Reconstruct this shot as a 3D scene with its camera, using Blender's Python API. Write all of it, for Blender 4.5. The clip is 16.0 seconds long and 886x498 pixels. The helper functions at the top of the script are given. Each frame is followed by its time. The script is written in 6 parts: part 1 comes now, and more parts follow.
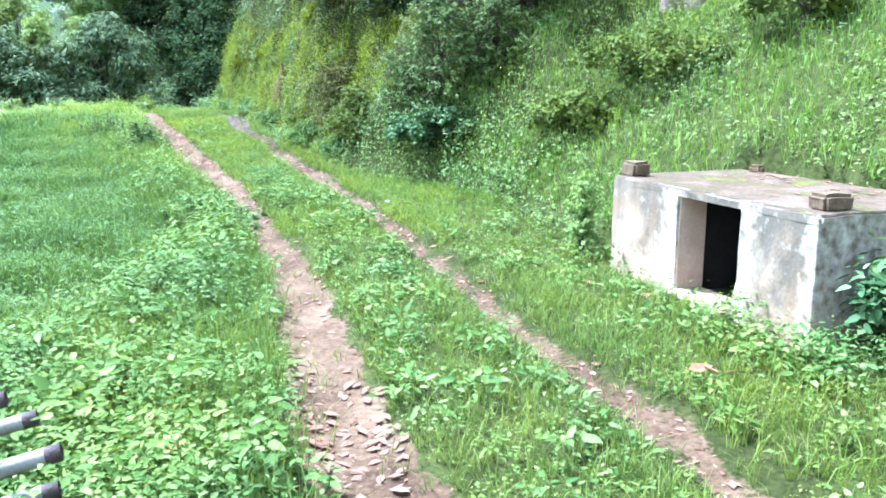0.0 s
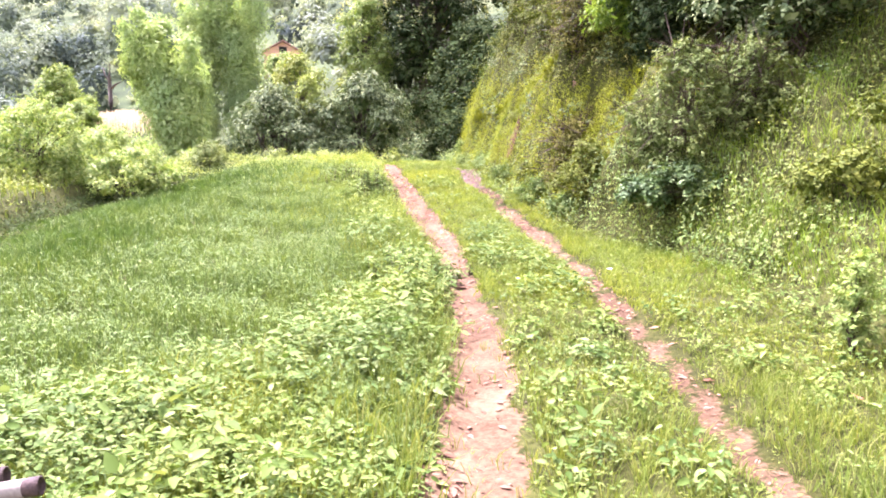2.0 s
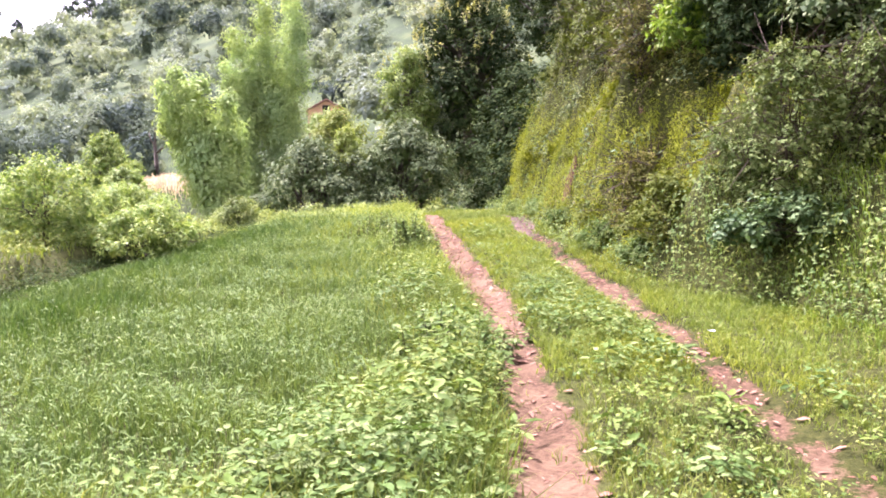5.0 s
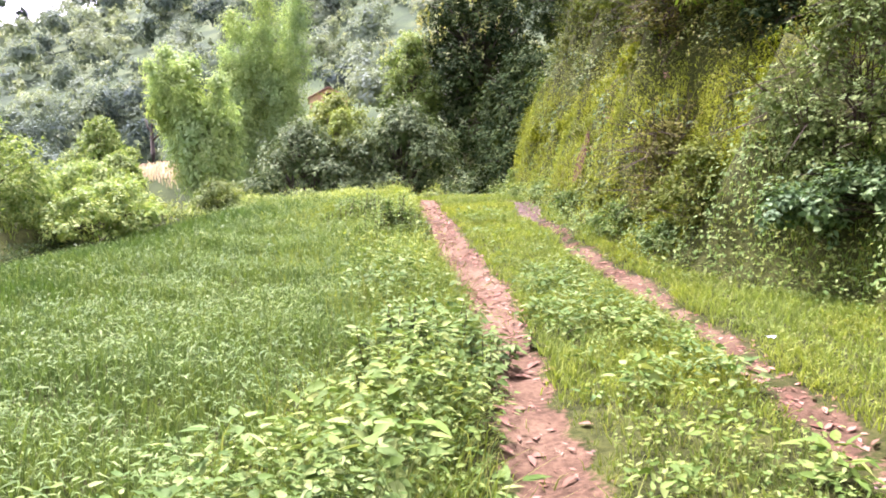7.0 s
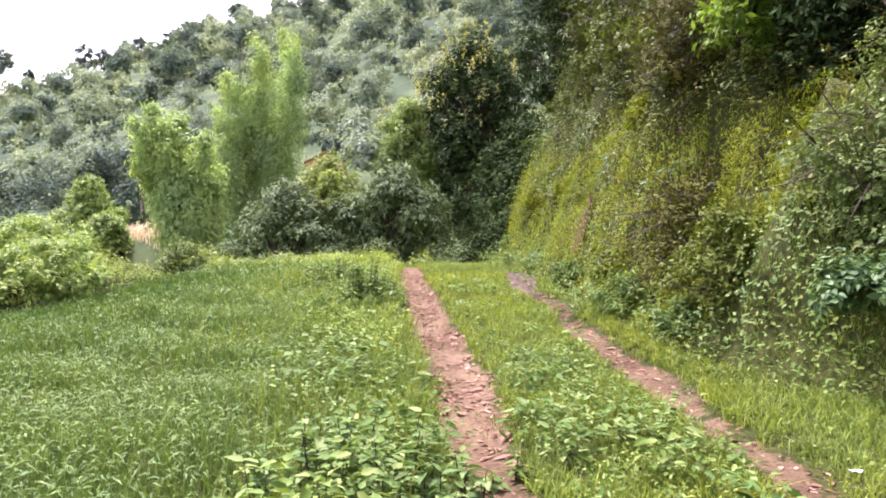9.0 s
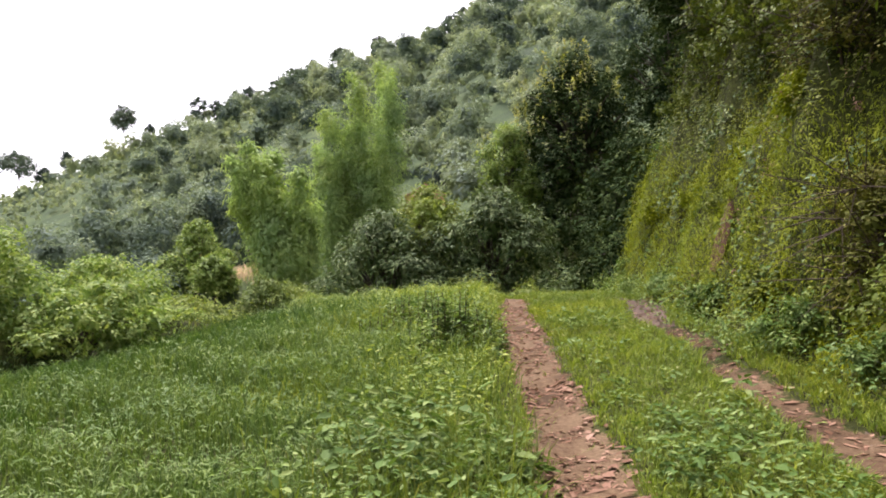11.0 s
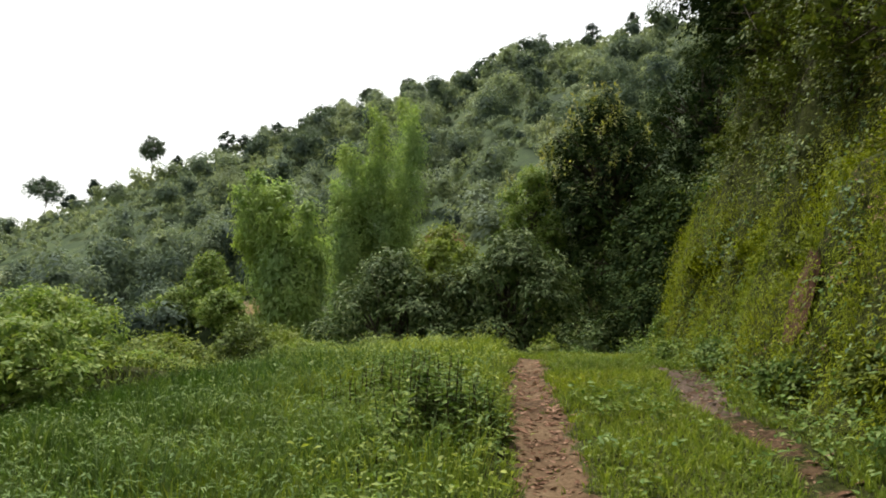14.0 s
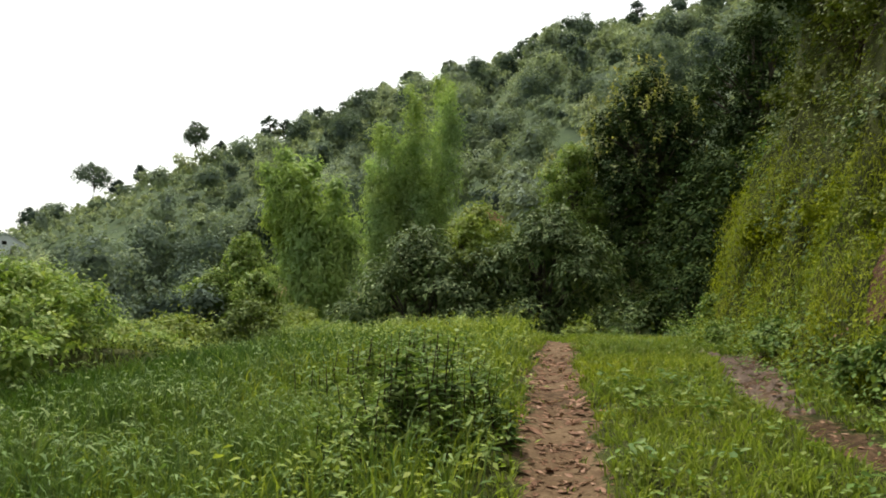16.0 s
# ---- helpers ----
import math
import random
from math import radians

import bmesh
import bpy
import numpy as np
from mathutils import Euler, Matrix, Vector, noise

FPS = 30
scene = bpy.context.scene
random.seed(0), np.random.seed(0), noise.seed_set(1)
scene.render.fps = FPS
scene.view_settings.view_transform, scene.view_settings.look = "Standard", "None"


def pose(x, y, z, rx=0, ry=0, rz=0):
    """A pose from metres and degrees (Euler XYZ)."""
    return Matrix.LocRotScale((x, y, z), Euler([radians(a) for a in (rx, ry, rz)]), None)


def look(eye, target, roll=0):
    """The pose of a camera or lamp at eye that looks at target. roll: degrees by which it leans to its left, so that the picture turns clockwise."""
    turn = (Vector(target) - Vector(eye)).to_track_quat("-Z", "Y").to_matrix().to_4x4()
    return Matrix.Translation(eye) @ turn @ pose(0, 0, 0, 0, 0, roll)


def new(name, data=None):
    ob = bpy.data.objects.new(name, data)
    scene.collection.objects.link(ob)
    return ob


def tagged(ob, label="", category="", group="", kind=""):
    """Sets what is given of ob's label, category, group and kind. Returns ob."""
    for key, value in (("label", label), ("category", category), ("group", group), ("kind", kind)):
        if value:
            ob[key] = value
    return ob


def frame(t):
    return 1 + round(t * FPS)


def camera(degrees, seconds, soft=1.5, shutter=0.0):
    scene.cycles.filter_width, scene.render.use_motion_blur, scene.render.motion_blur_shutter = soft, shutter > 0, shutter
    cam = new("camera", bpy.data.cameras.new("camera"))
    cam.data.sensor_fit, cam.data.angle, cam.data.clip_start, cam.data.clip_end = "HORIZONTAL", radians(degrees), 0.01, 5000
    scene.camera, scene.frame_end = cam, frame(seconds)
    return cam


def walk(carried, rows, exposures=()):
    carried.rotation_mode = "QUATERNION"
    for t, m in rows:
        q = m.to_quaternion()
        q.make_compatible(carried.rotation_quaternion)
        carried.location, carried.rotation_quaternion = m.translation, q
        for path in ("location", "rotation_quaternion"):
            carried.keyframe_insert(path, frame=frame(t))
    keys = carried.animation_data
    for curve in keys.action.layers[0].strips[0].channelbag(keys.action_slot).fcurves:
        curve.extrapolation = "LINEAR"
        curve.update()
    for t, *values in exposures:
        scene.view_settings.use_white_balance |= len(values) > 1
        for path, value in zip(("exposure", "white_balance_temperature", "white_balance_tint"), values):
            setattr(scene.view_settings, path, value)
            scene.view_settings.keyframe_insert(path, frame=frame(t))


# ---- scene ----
cam = camera(58.6, 16.0, soft=1.85, shutter=0.0)
PATH = [
    (0.0, (0.036, -0.069, 1.834), (0.039, 2.868, 1.221), -0.28),
    (0.5, (0.216, 0.194, 1.774), (-0.104, 3.138, 1.294), 2.68),
    (1.0, (0.297, 0.504, 1.756), (-0.260, 3.413, 1.283), -0.01),
    (1.5, (0.386, 0.796, 1.743), (-0.424, 3.661, 1.375), 0.40),
    (2.0, (0.254, 1.121, 1.708), (-0.658, 3.951, 1.314), 1.20),
    (2.5, (0.134, 1.424, 1.699), (-0.927, 4.208, 1.342), -1.03),
    (3.0, (-0.015, 1.742, 1.674), (-1.113, 4.510, 1.312), -2.37),
    (3.5, (-0.098, 2.081, 1.660), (-1.255, 4.838, 1.410), 0.26),
    (4.0, (-0.181, 2.391, 1.617), (-1.299, 5.170, 1.440), -0.38),
    (6.5, (-0.685, 4.251, 1.334), (-1.774, 7.038, 1.125), -0.99),
    (7.0, (-0.795, 4.690, 1.284), (-1.913, 7.466, 1.075), -0.30),
    (7.5, (-0.874, 5.042, 1.258), (-1.958, 7.834, 1.080), 0.71),
    (8.0, (-0.982, 5.404, 1.276), (-2.019, 8.213, 1.092), -0.14),
    (8.5, (-1.048, 5.820, 1.266), (-2.161, 8.606, 1.242), 1.56),
    (9.0, (-1.168, 6.211, 1.271), (-2.281, 8.997, 1.321), 1.00),
    (9.5, (-1.283, 6.631, 1.244), (-2.525, 9.360, 1.356), 2.27),
    (10.0, (-1.483, 7.100, 1.229), (-2.813, 9.787, 1.331), -0.29),
    (12.5, (-2.173, 8.854, 1.295), (-3.765, 11.384, 1.552), 0.93),
    (13.0, (-2.291, 9.174, 1.318), (-3.867, 11.718, 1.544), 0.86),
    (13.5, (-2.466, 9.539, 1.406), (-4.044, 12.080, 1.643), 2.29),
    (14.0, (-2.620, 9.788, 1.421), (-4.159, 12.341, 1.756), 1.71),
    (14.5, (-2.749, 10.173, 1.416), (-4.380, 12.661, 1.801), 1.89),
    (15.0, (-2.809, 10.357, 1.402), (-4.455, 12.836, 1.782), 1.26),
    (15.5, (-2.938, 10.697, 1.385), (-4.544, 13.214, 1.672), 2.09),
    (16.0, (-3.003, 11.036, 1.381), (-4.681, 13.508, 1.651), 1.86),
]
EXPOSURES = [
    (0.0, 2.3, 4540, 10), (0.5, 2.42, 5000, 17), (1.5, 2.64, 5930, 45), (4.2, 2.24, 5980, 47), (6.5, 2.16, 5900, 42), (8.0, 2.15, 5900, 39),
    (8.5, 1.78, 5900, 37), (9.0, 1.78, 5920, 36), (9.5, 1.7, 6000, 34), (10.2, 1.36, 6150, 30), (12.5, 0.55, 6600, 11), (13.0, 0.86, 6600, 11), (13.5, 0.5, 6650, 9), (14.0, 0.25, 6700, 7), (14.5, -0.36, 6700, 3), (15.0, -0.3, 6700, 3),
    (15.45, 0.53, 6750, 6), (16.0, 0.3, 6750, 5),
]
walk(cam, [(t, look(eye, target, roll)) for t, eye, target, roll in PATH], EXPOSURES)

# ---------- sky and sun: a bright, thinly clouded day, light from the valley side ----------
world = bpy.data.worlds.new("sky")
scene.world = world
world.use_nodes = True
wn = world.node_tree
wn.nodes.clear()
sky = wn.nodes.new("ShaderNodeTexSky")
sky.sky_type, sky.sun_disc = "NISHITA", False
sky.sun_elevation, sky.sun_rotation = radians(60), radians(-55)
sky.air_density, sky.dust_density, sky.ozone_density = 1.0, 4.0, 0.6
pale = wn.nodes.new("ShaderNodeHueSaturation")
pale.inputs["Saturation"].default_value, pale.inputs["Value"].default_value = 0.22, 1.27
back = wn.nodes.new("ShaderNodeBackground")
back.inputs["Strength"].default_value = 0.15
wout = wn.nodes.new("ShaderNodeOutputWorld")
wn.links.new(sky.outputs["Color"], pale.inputs["Color"])
wn.links.new(pale.outputs["Color"], back.inputs["Color"])
wn.links.new(back.outputs["Background"], wout.inputs["Surface"])
sun = new("sun", bpy.data.lights.new("sun", "SUN"))
sun.data.energy, sun.data.angle, sun.data.color = 4.7, radians(6), (1.0, 0.96, 0.9)
sun.matrix_world = look((-20, 14, 42), (0, 0, 0))

# ---------- materials ----------
def material(name):
    m = bpy.data.materials.new(name)
    m.use_nodes = True
    t = m.node_tree
    t.nodes.clear()
    return m, t, (lambda kind: t.nodes.new("ShaderNode" + kind)), t.links.new


def ramp(node, stops):
    e = node.color_ramp.elements
    while len(e) < len(stops):
        e.new(0.5)
    for i, (p, c) in enumerate(stops):
        e[i].position, e[i].color = p, (*c, 1)


def leaf_material(name, low, mid, high, through_light=0.3, rough=0.5, patch=0.6, patch_tint=(1.2, 1.08, 0.7), gloss=0.22, by_tree=False):
    """Foliage: each leaf has its own tone, with patches of another tint a metre or so wide."""
    m, t, n, link = material(name)
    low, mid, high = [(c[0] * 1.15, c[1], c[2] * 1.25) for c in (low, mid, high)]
    geo, rmp = n("NewGeometry"), n("ValToRGB")
    ramp(rmp, [(0.0, low), (0.55, mid), (1.0, high)])
    if by_tree:
        # woods: the tone belongs to the tree, with a little of the leaf's own
        tone, both = n("Attribute"), n("MixRGB")
        tone.attribute_name = "tone"
        both.inputs["Fac"].default_value = 0.14
        link(tone.outputs["Fac"], both.inputs["Color1"])
        link(geo.outputs["Random Per Island"], both.inputs["Color2"])
        link(both.outputs["Color"], rmp.inputs["Fac"])
    else:
        link(geo.outputs["Random Per Island"], rmp.inputs["Fac"])
    co, noi = n("TexCoord"), n("TexNoise")
    noi.inputs["Scale"].default_value, noi.inputs["Detail"].default_value = patch, 4
    link(co.outputs["Object"], noi.inputs["Vector"])
    pr = n("ValToRGB")
    ramp(pr, [(0.38, (0, 0, 0)), (0.66, (1, 1, 1))])
    link(noi.outputs["Fac"], pr.inputs["Fac"])
    tint = n("MixRGB")
    tint.blend_type = "MULTIPLY"
    tint.inputs["Color2"].default_value = (*patch_tint, 1)
    link(pr.outputs["Color"], tint.inputs["Fac"])
    link(rmp.outputs["Color"], tint.inputs["Color1"])
    bsdf, tr, mix, out = n("BsdfPrincipled"), n("BsdfTranslucent"), n("MixShader"), n("OutputMaterial")
    bsdf.inputs["Roughness"].default_value = max(rough, 0.6)
    bsdf.inputs["Specular IOR Level"].default_value = gloss * 0.4
    warm = n("MixRGB")
    warm.blend_type = "MULTIPLY"
    warm.inputs["Fac"].default_value = 1
    warm.inputs["Color2"].default_value = (1.35, 1.35, 0.75, 1)
    link(tint.outputs["Color"], bsdf.inputs["Base Color"])
    link(tint.outputs["Color"], warm.inputs["Color1"])
    link(warm.outputs["Color"], tr.inputs["Color"])
    mix.inputs["Fac"].default_value = through_light * 0.8
    link(bsdf.outputs["BSDF"], mix.inputs[1])
    link(tr.outputs["BSDF"], mix.inputs[2])
    link(mix.outputs["Shader"], out.inputs["Surface"])
    return m


def rough_material(name, stops, scale=6.0, fine=60.0, bump=0.4, rough=0.9, metal=0.0, spread=0.02):
    """Stone, soil, bark, metal: blotches and grain, with a bump of the same grain."""
    m, t, n, link = material(name)
    co, a, b = n("TexCoord"), n("TexNoise"), n("TexNoise")
    a.inputs["Scale"].default_value, a.inputs["Detail"].default_value, a.inputs["Roughness"].default_value = scale, 6, 0.62
    b.inputs["Scale"].default_value, b.inputs["Detail"].default_value = fine, 4
    link(co.outputs["Object"], a.inputs["Vector"])
    link(co.outputs["Object"], b.inputs["Vector"])
    mixf = n("MixRGB")
    mixf.inputs["Fac"].default_value = 0.35
    link(a.outputs["Fac"], mixf.inputs["Color1"])
    link(b.outputs["Fac"], mixf.inputs["Color2"])
    rmp = n("ValToRGB")
    ramp(rmp, stops)
    link(mixf.outputs["Color"], rmp.inputs["Fac"])
    bsdf, out, bu = n("BsdfPrincipled"), n("OutputMaterial"), n("Bump")
    bsdf.inputs["Roughness"].default_value, bsdf.inputs["Metallic"].default_value = rough, metal
    bsdf.inputs["Specular IOR Level"].default_value = 0.5 if rough < 0.7 else 0.15
    bu.inputs["Strength"].default_value, bu.inputs["Distance"].default_value = bump, spread
    link(mixf.outputs["Color"], bu.inputs["Height"])
    link(bu.outputs["Normal"], bsdf.inputs["Normal"])
    link(rmp.outputs["Color"], bsdf.inputs["Base Color"])
    link(bsdf.outputs["BSDF"], out.inputs["Surface"])
    return m


M_FIELD = leaf_material("field_grass", (0.041, 0.087, 0.017), (0.068, 0.130, 0.026), (0.109, 0.178, 0.044), 0.35, 0.6, 0.9, (1.12, 1.04, 0.8), gloss=0.18)
M_LUSH = leaf_material("lush_grass", (0.025, 0.067, 0.010), (0.040, 0.096, 0.016), (0.067, 0.134, 0.026), 0.3, 0.6, 0.9, (1.15, 1.05, 0.8), gloss=0.12)
M_SWARD = leaf_material("sward_leaf", (0.053, 0.113, 0.021), (0.081, 0.160, 0.031), (0.135, 0.222, 0.054), 0.35, 0.5, 0.6, (1.1, 1.0, 0.85), gloss=0.2)
M_SHORT = leaf_material("short_grass", (0.059, 0.105, 0.013), (0.098, 0.167, 0.024), (0.158, 0.207, 0.049), 0.35, 0.5, 0.7, gloss=0.18)
M_MEADOW = leaf_material("yellow_grass", (0.078, 0.135, 0.016), (0.128, 0.203, 0.027), (0.185, 0.263, 0.050), 0.4, 0.5, 0.7, gloss=0.15)
M_BRIGHT = leaf_material("bright_grass", (0.063, 0.139, 0.013), (0.102, 0.203, 0.020), (0.149, 0.244, 0.039), 0.4, 0.5, 0.7)
M_WEED = leaf_material("weed_leaf", (0.040, 0.089, 0.016), (0.073, 0.144, 0.029), (0.146, 0.223, 0.066), 0.24, 0.5, 0.8, gloss=0.12)
M_WEEDD = leaf_material("dark_weed_leaf", (0.03, 0.07, 0.02), (0.06, 0.13, 0.035), (0.13, 0.22, 0.07), 0.3, 0.42, 0.8, gloss=0.3)
M_YELLOW = leaf_material("yellow_green_leaf", (0.079, 0.119, 0.005), (0.114, 0.167, 0.006), (0.156, 0.213, 0.012), 0.32, 0.5, 0.7, gloss=0.05)
# M_BANK's colour holds the bank's self-shade; M_GREEN is its undarkened copy
M_BANK = leaf_material("bank_leaf_shaded", (0.048, 0.080, 0.010), (0.071, 0.112, 0.016), (0.108, 0.148, 0.023), 0.2, 0.45, 0.8, gloss=0.1)
M_GREEN = leaf_material("bank_leaf_lit", (0.080, 0.137, 0.025), (0.125, 0.196, 0.040), (0.188, 0.258, 0.061), 0.34, 0.5, 0.7, (1.15, 1.04, 0.8), 0.15)
M_SHRUB = leaf_material("shrub_leaf", (0.056, 0.103, 0.021), (0.090, 0.150, 0.032), (0.148, 0.211, 0.054), 0.22, 0.45, 1.2, (1.06, 0.98, 0.85), 0.12)
M_MANGO = leaf_material("mango_leaf", (0.030, 0.062, 0.018), (0.059, 0.105, 0.030), (0.149, 0.208, 0.076), 0.14, 0.7, 1.5, (1.1, 1.1, 0.9), 0.2)
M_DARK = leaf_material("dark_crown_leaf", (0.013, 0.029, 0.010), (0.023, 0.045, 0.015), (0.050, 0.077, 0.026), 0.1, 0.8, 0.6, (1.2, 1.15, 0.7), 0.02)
M_BAMBOO = leaf_material("bamboo_leaf", (0.144, 0.261, 0.079), (0.200, 0.340, 0.111), (0.274, 0.419, 0.158), 0.4, 0.5, 0.4)
# leaf colour darkened to carry the shade under the terrace's edge
M_EDGE = leaf_material("edge_weed_shade_leaf", (0.014, 0.034, 0.007), (0.026, 0.056, 0.012), (0.055, 0.095, 0.024), 0.2, 0.6, 0.8, gloss=0.05)
M_LIGHT = leaf_material("light_bush_leaf", (0.077, 0.156, 0.028), (0.139, 0.238, 0.048), (0.232, 0.336, 0.088), 0.35, 0.5, 0.7, (1.12, 1.04, 0.8))
# distance haze is put into the next three leaf colours as extra blue
M_WOODS = leaf_material("far_woods_hazed_leaf", (0.071, 0.112, 0.079), (0.138, 0.199, 0.131), (0.209, 0.290, 0.171), 0.27, 0.8, 0.25, (1.4, 1.35, 1.0), 0.1, by_tree=True)
M_WOODS_DARK = leaf_material("far_dark_hazed_leaf", (0.044, 0.075, 0.054), (0.078, 0.123, 0.081), (0.117, 0.174, 0.102), 0.22, 0.8, 0.25, (1.3, 1.25, 1.0), 0.1, by_tree=True)
M_WOODS_PALE = leaf_material("far_pale_hazed_leaf", (0.114, 0.166, 0.097), (0.176, 0.247, 0.138), (0.237, 0.314, 0.180), 0.3, 0.8, 0.25, (1.2, 1.15, 0.9), 0.1, by_tree=True)
M_SHOOT = leaf_material("pale_shoot", (0.11, 0.155, 0.04), (0.175, 0.225, 0.062), (0.25, 0.29, 0.10), 0.35, 0.6, 0.5)
M_LIME = leaf_material("lime_leaf", (0.10, 0.175, 0.03), (0.15, 0.235, 0.045), (0.21, 0.30, 0.07), 0.4, 0.5, 0.9)
M_DRY = leaf_material("dry_leaf", (0.095, 0.058, 0.029), (0.162, 0.108, 0.058), (0.270, 0.196, 0.114), 0.15, 0.8, 3.0, (0.85, 0.8, 0.75), 0.1)
M_TWIG = rough_material("twig", [(0.3, (0.03, 0.021, 0.014)), (0.7, (0.075, 0.055, 0.036))], 12, 80)
M_BARK = rough_material("bark", [(0.3, (0.035, 0.028, 0.021)), (0.7, (0.11, 0.09, 0.07))], 5, 40, 0.7)
M_SCAR = rough_material("damp_red_earth", [(0.3, (0.025, 0.011, 0.006)), (0.5, (0.062, 0.026, 0.013)), (0.75, (0.11, 0.052, 0.028))], 7, 45, 0.9)
M_STONE = rough_material("stone", [(0.3, (0.045, 0.031, 0.024)), (0.7, (0.14, 0.10, 0.078))], 9, 70, 0.6)
M_PALE = rough_material("pale_bark", [(0.32, (0.085, 0.058, 0.044)), (0.5, (0.185, 0.135, 0.108)), (0.68, (0.31, 0.24, 0.20))], 5, 45, 0.9)
M_OLIVE = leaf_material("olive_leaf", (0.052, 0.071, 0.011), (0.084, 0.107, 0.018), (0.139, 0.155, 0.031), 0.18, 0.5, 1.4, (1.1, 0.94, 0.8), 0.05)
M_PIPE = rough_material("grey_pipe", [(0.3, (0.1, 0.085, 0.065)), (0.55, (0.2, 0.18, 0.15)), (0.75, (0.28, 0.26, 0.22))], 6, 60, 0.3, 0.7)
# tan plaster of the jamb, lightened for the light that falls on it
M_JAMB = rough_material("lit_tan_plaster", [(0.3, (0.36, 0.25, 0.165)), (0.55, (0.47, 0.35, 0.25)), (0.75, (0.58, 0.47, 0.36))], 5, 50, 0.4)
M_RUST = rough_material("dark_pipe_end", [(0.3, (0.02, 0.018, 0.018)), (0.7, (0.09, 0.06, 0.05))], 20, 90, 0.4, 0.7)
# near-black colour stands in for the unlit insides behind doorway and windows
M_INSIDE_SHADE = rough_material("inside_shade_black", [(0.3, (0.008, 0.007, 0.006)), (0.7, (0.022, 0.019, 0.016))], 4, 30)
M_PINK = rough_material("house_paint", [(0.3, (0.55, 0.30, 0.20)), (0.7, (0.68, 0.42, 0.30))], 1.0, 12, 0.2)
M_ROOF = rough_material("tin_roof", [(0.3, (0.25, 0.10, 0.08)), (0.7, (0.45, 0.24, 0.2))], 1.0, 12, 0.2, 0.6)
M_WHITE = rough_material("pale_roof", [(0.3, (0.6, 0.62, 0.66)), (0.7, (0.8, 0.82, 0.85))], 1.0, 12, 0.2, 0.6)
M_STRAW = leaf_material("straw", (0.42, 0.36, 0.24), (0.55, 0.48, 0.34), (0.7, 0.62, 0.46), 0.3, 0.6, 0.4, (0.95, 1.05, 0.8))


def concrete_material():
    """Old lime-washed plaster: cream and tan below, grey weathering that runs down from the top, flakes of white."""
    m, t, n, link = material("weathered_plaster")
    co, sep = n("TexCoord"), n("SeparateXYZ")
    big, fine, streak, flake = n("TexNoise"), n("TexNoise"), n("TexNoise"), n("TexNoise")
    for o, sc, de in ((big, 2.2, 6), (fine, 38, 6), (streak, 2.6, 9), (flake, 11, 9)):
        o.inputs["Scale"].default_value, o.inputs["Detail"].default_value = sc, de
    mp = n("Mapping")
    mp.inputs["Scale"].default_value = (2.2, 2.2, 0.9)
    for o in (big, fine, flake):
        link(co.outputs["Object"], o.inputs["Vector"])
    link(co.outputs["Object"], mp.inputs["Vector"])
    link(co.outputs["Object"], sep.inputs["Vector"])
    link(mp.outputs["Vector"], streak.inputs["Vector"])
    r1, r2, r3 = n("ValToRGB"), n("ValToRGB"), n("ValToRGB")
    ramp(r1, [(0.35, (0.2, 0.128, 0.064)), (0.5, (0.26, 0.185, 0.11)), (0.64, (0.32, 0.255, 0.17))])
    link(big.outputs["Fac"], r1.inputs["Fac"])
    # weathering: stronger towards the wall's head, in ragged streaks
    w = n("Math")
    w.operation = "MULTIPLY_ADD"
    w.inputs[1].default_value, w.inputs[2].default_value = 0.42, -0.3
    link(sep.outputs["Z"], w.inputs[0])
    s = n("Math")
    s.operation = "ADD"
    wx = n("Math")
    wx.operation = "MULTIPLY_ADD"
    wx.inputs[1].default_value = 0.075
    link(sep.outputs["X"], wx.inputs[0])
    link(w.outputs["Value"], wx.inputs[2])
    link(wx.outputs["Value"], s.inputs[0])
    link(streak.outputs["Fac"], s.inputs[1])
    ramp(r2, [(0.38, (0, 0, 0)), (0.52, (0.45, 0.45, 0.45)), (0.68, (1, 1, 1))])
    link(s.outputs["Value"], r2.inputs["Fac"])
    grey = n("MixRGB")
    grey.inputs["Color2"].default_value = (0.115, 0.092, 0.058, 1)
    link(r2.outputs["Color"], grey.inputs["Fac"])
    link(r1.outputs["Color"], grey.inputs["Color1"])
    # soil splashed and soaked into the foot of the wall
    low, lr, tan = n("Math"), n("ValToRGB"), n("MixRGB")
    low.operation = "MULTIPLY_ADD"
    low.inputs[1].default_value = -0.62
    link(sep.outputs["Z"], low.inputs[0])
    link(big.outputs["Fac"], low.inputs[2])
    ramp(lr, [(0.26, (0, 0, 0)), (0.5, (1, 1, 1))])
    link(low.outputs["Value"], lr.inputs["Fac"])
    tan.inputs["Color2"].default_value = (0.36, 0.245, 0.145, 1)
    link(lr.outputs["Color"], tan.inputs["Fac"])
    link(grey.outputs["Color"], tan.inputs["Color1"])
    grey = tan
    # lime wash that has lasted beside the doorway and near the corner, and in flakes elsewhere
    near = None
    for at, wide in ((1.0, 0.15), (1.93, 0.09), (2.6, 0.07)):
        off, dist, band = n("Math"), n("Math"), n("MapRange")
        off.operation, dist.operation = "SUBTRACT", "ABSOLUTE"
        off.inputs[1].default_value = at
        link(sep.outputs["X"], off.inputs[0])
        link(off.outputs["Value"], dist.inputs[0])
        link(dist.outputs["Value"], band.inputs["Value"])
        band.inputs["From Min"].default_value, band.inputs["From Max"].default_value = 0.0, wide * 2
        band.inputs["To Min"].default_value, band.inputs["To Max"].default_value = 0.3, 0.0
        if near is None:
            near = band.outputs["Result"]
        else:
            both = n("Math")
            both.operation = "MAXIMUM"
            link(near, both.inputs[0])
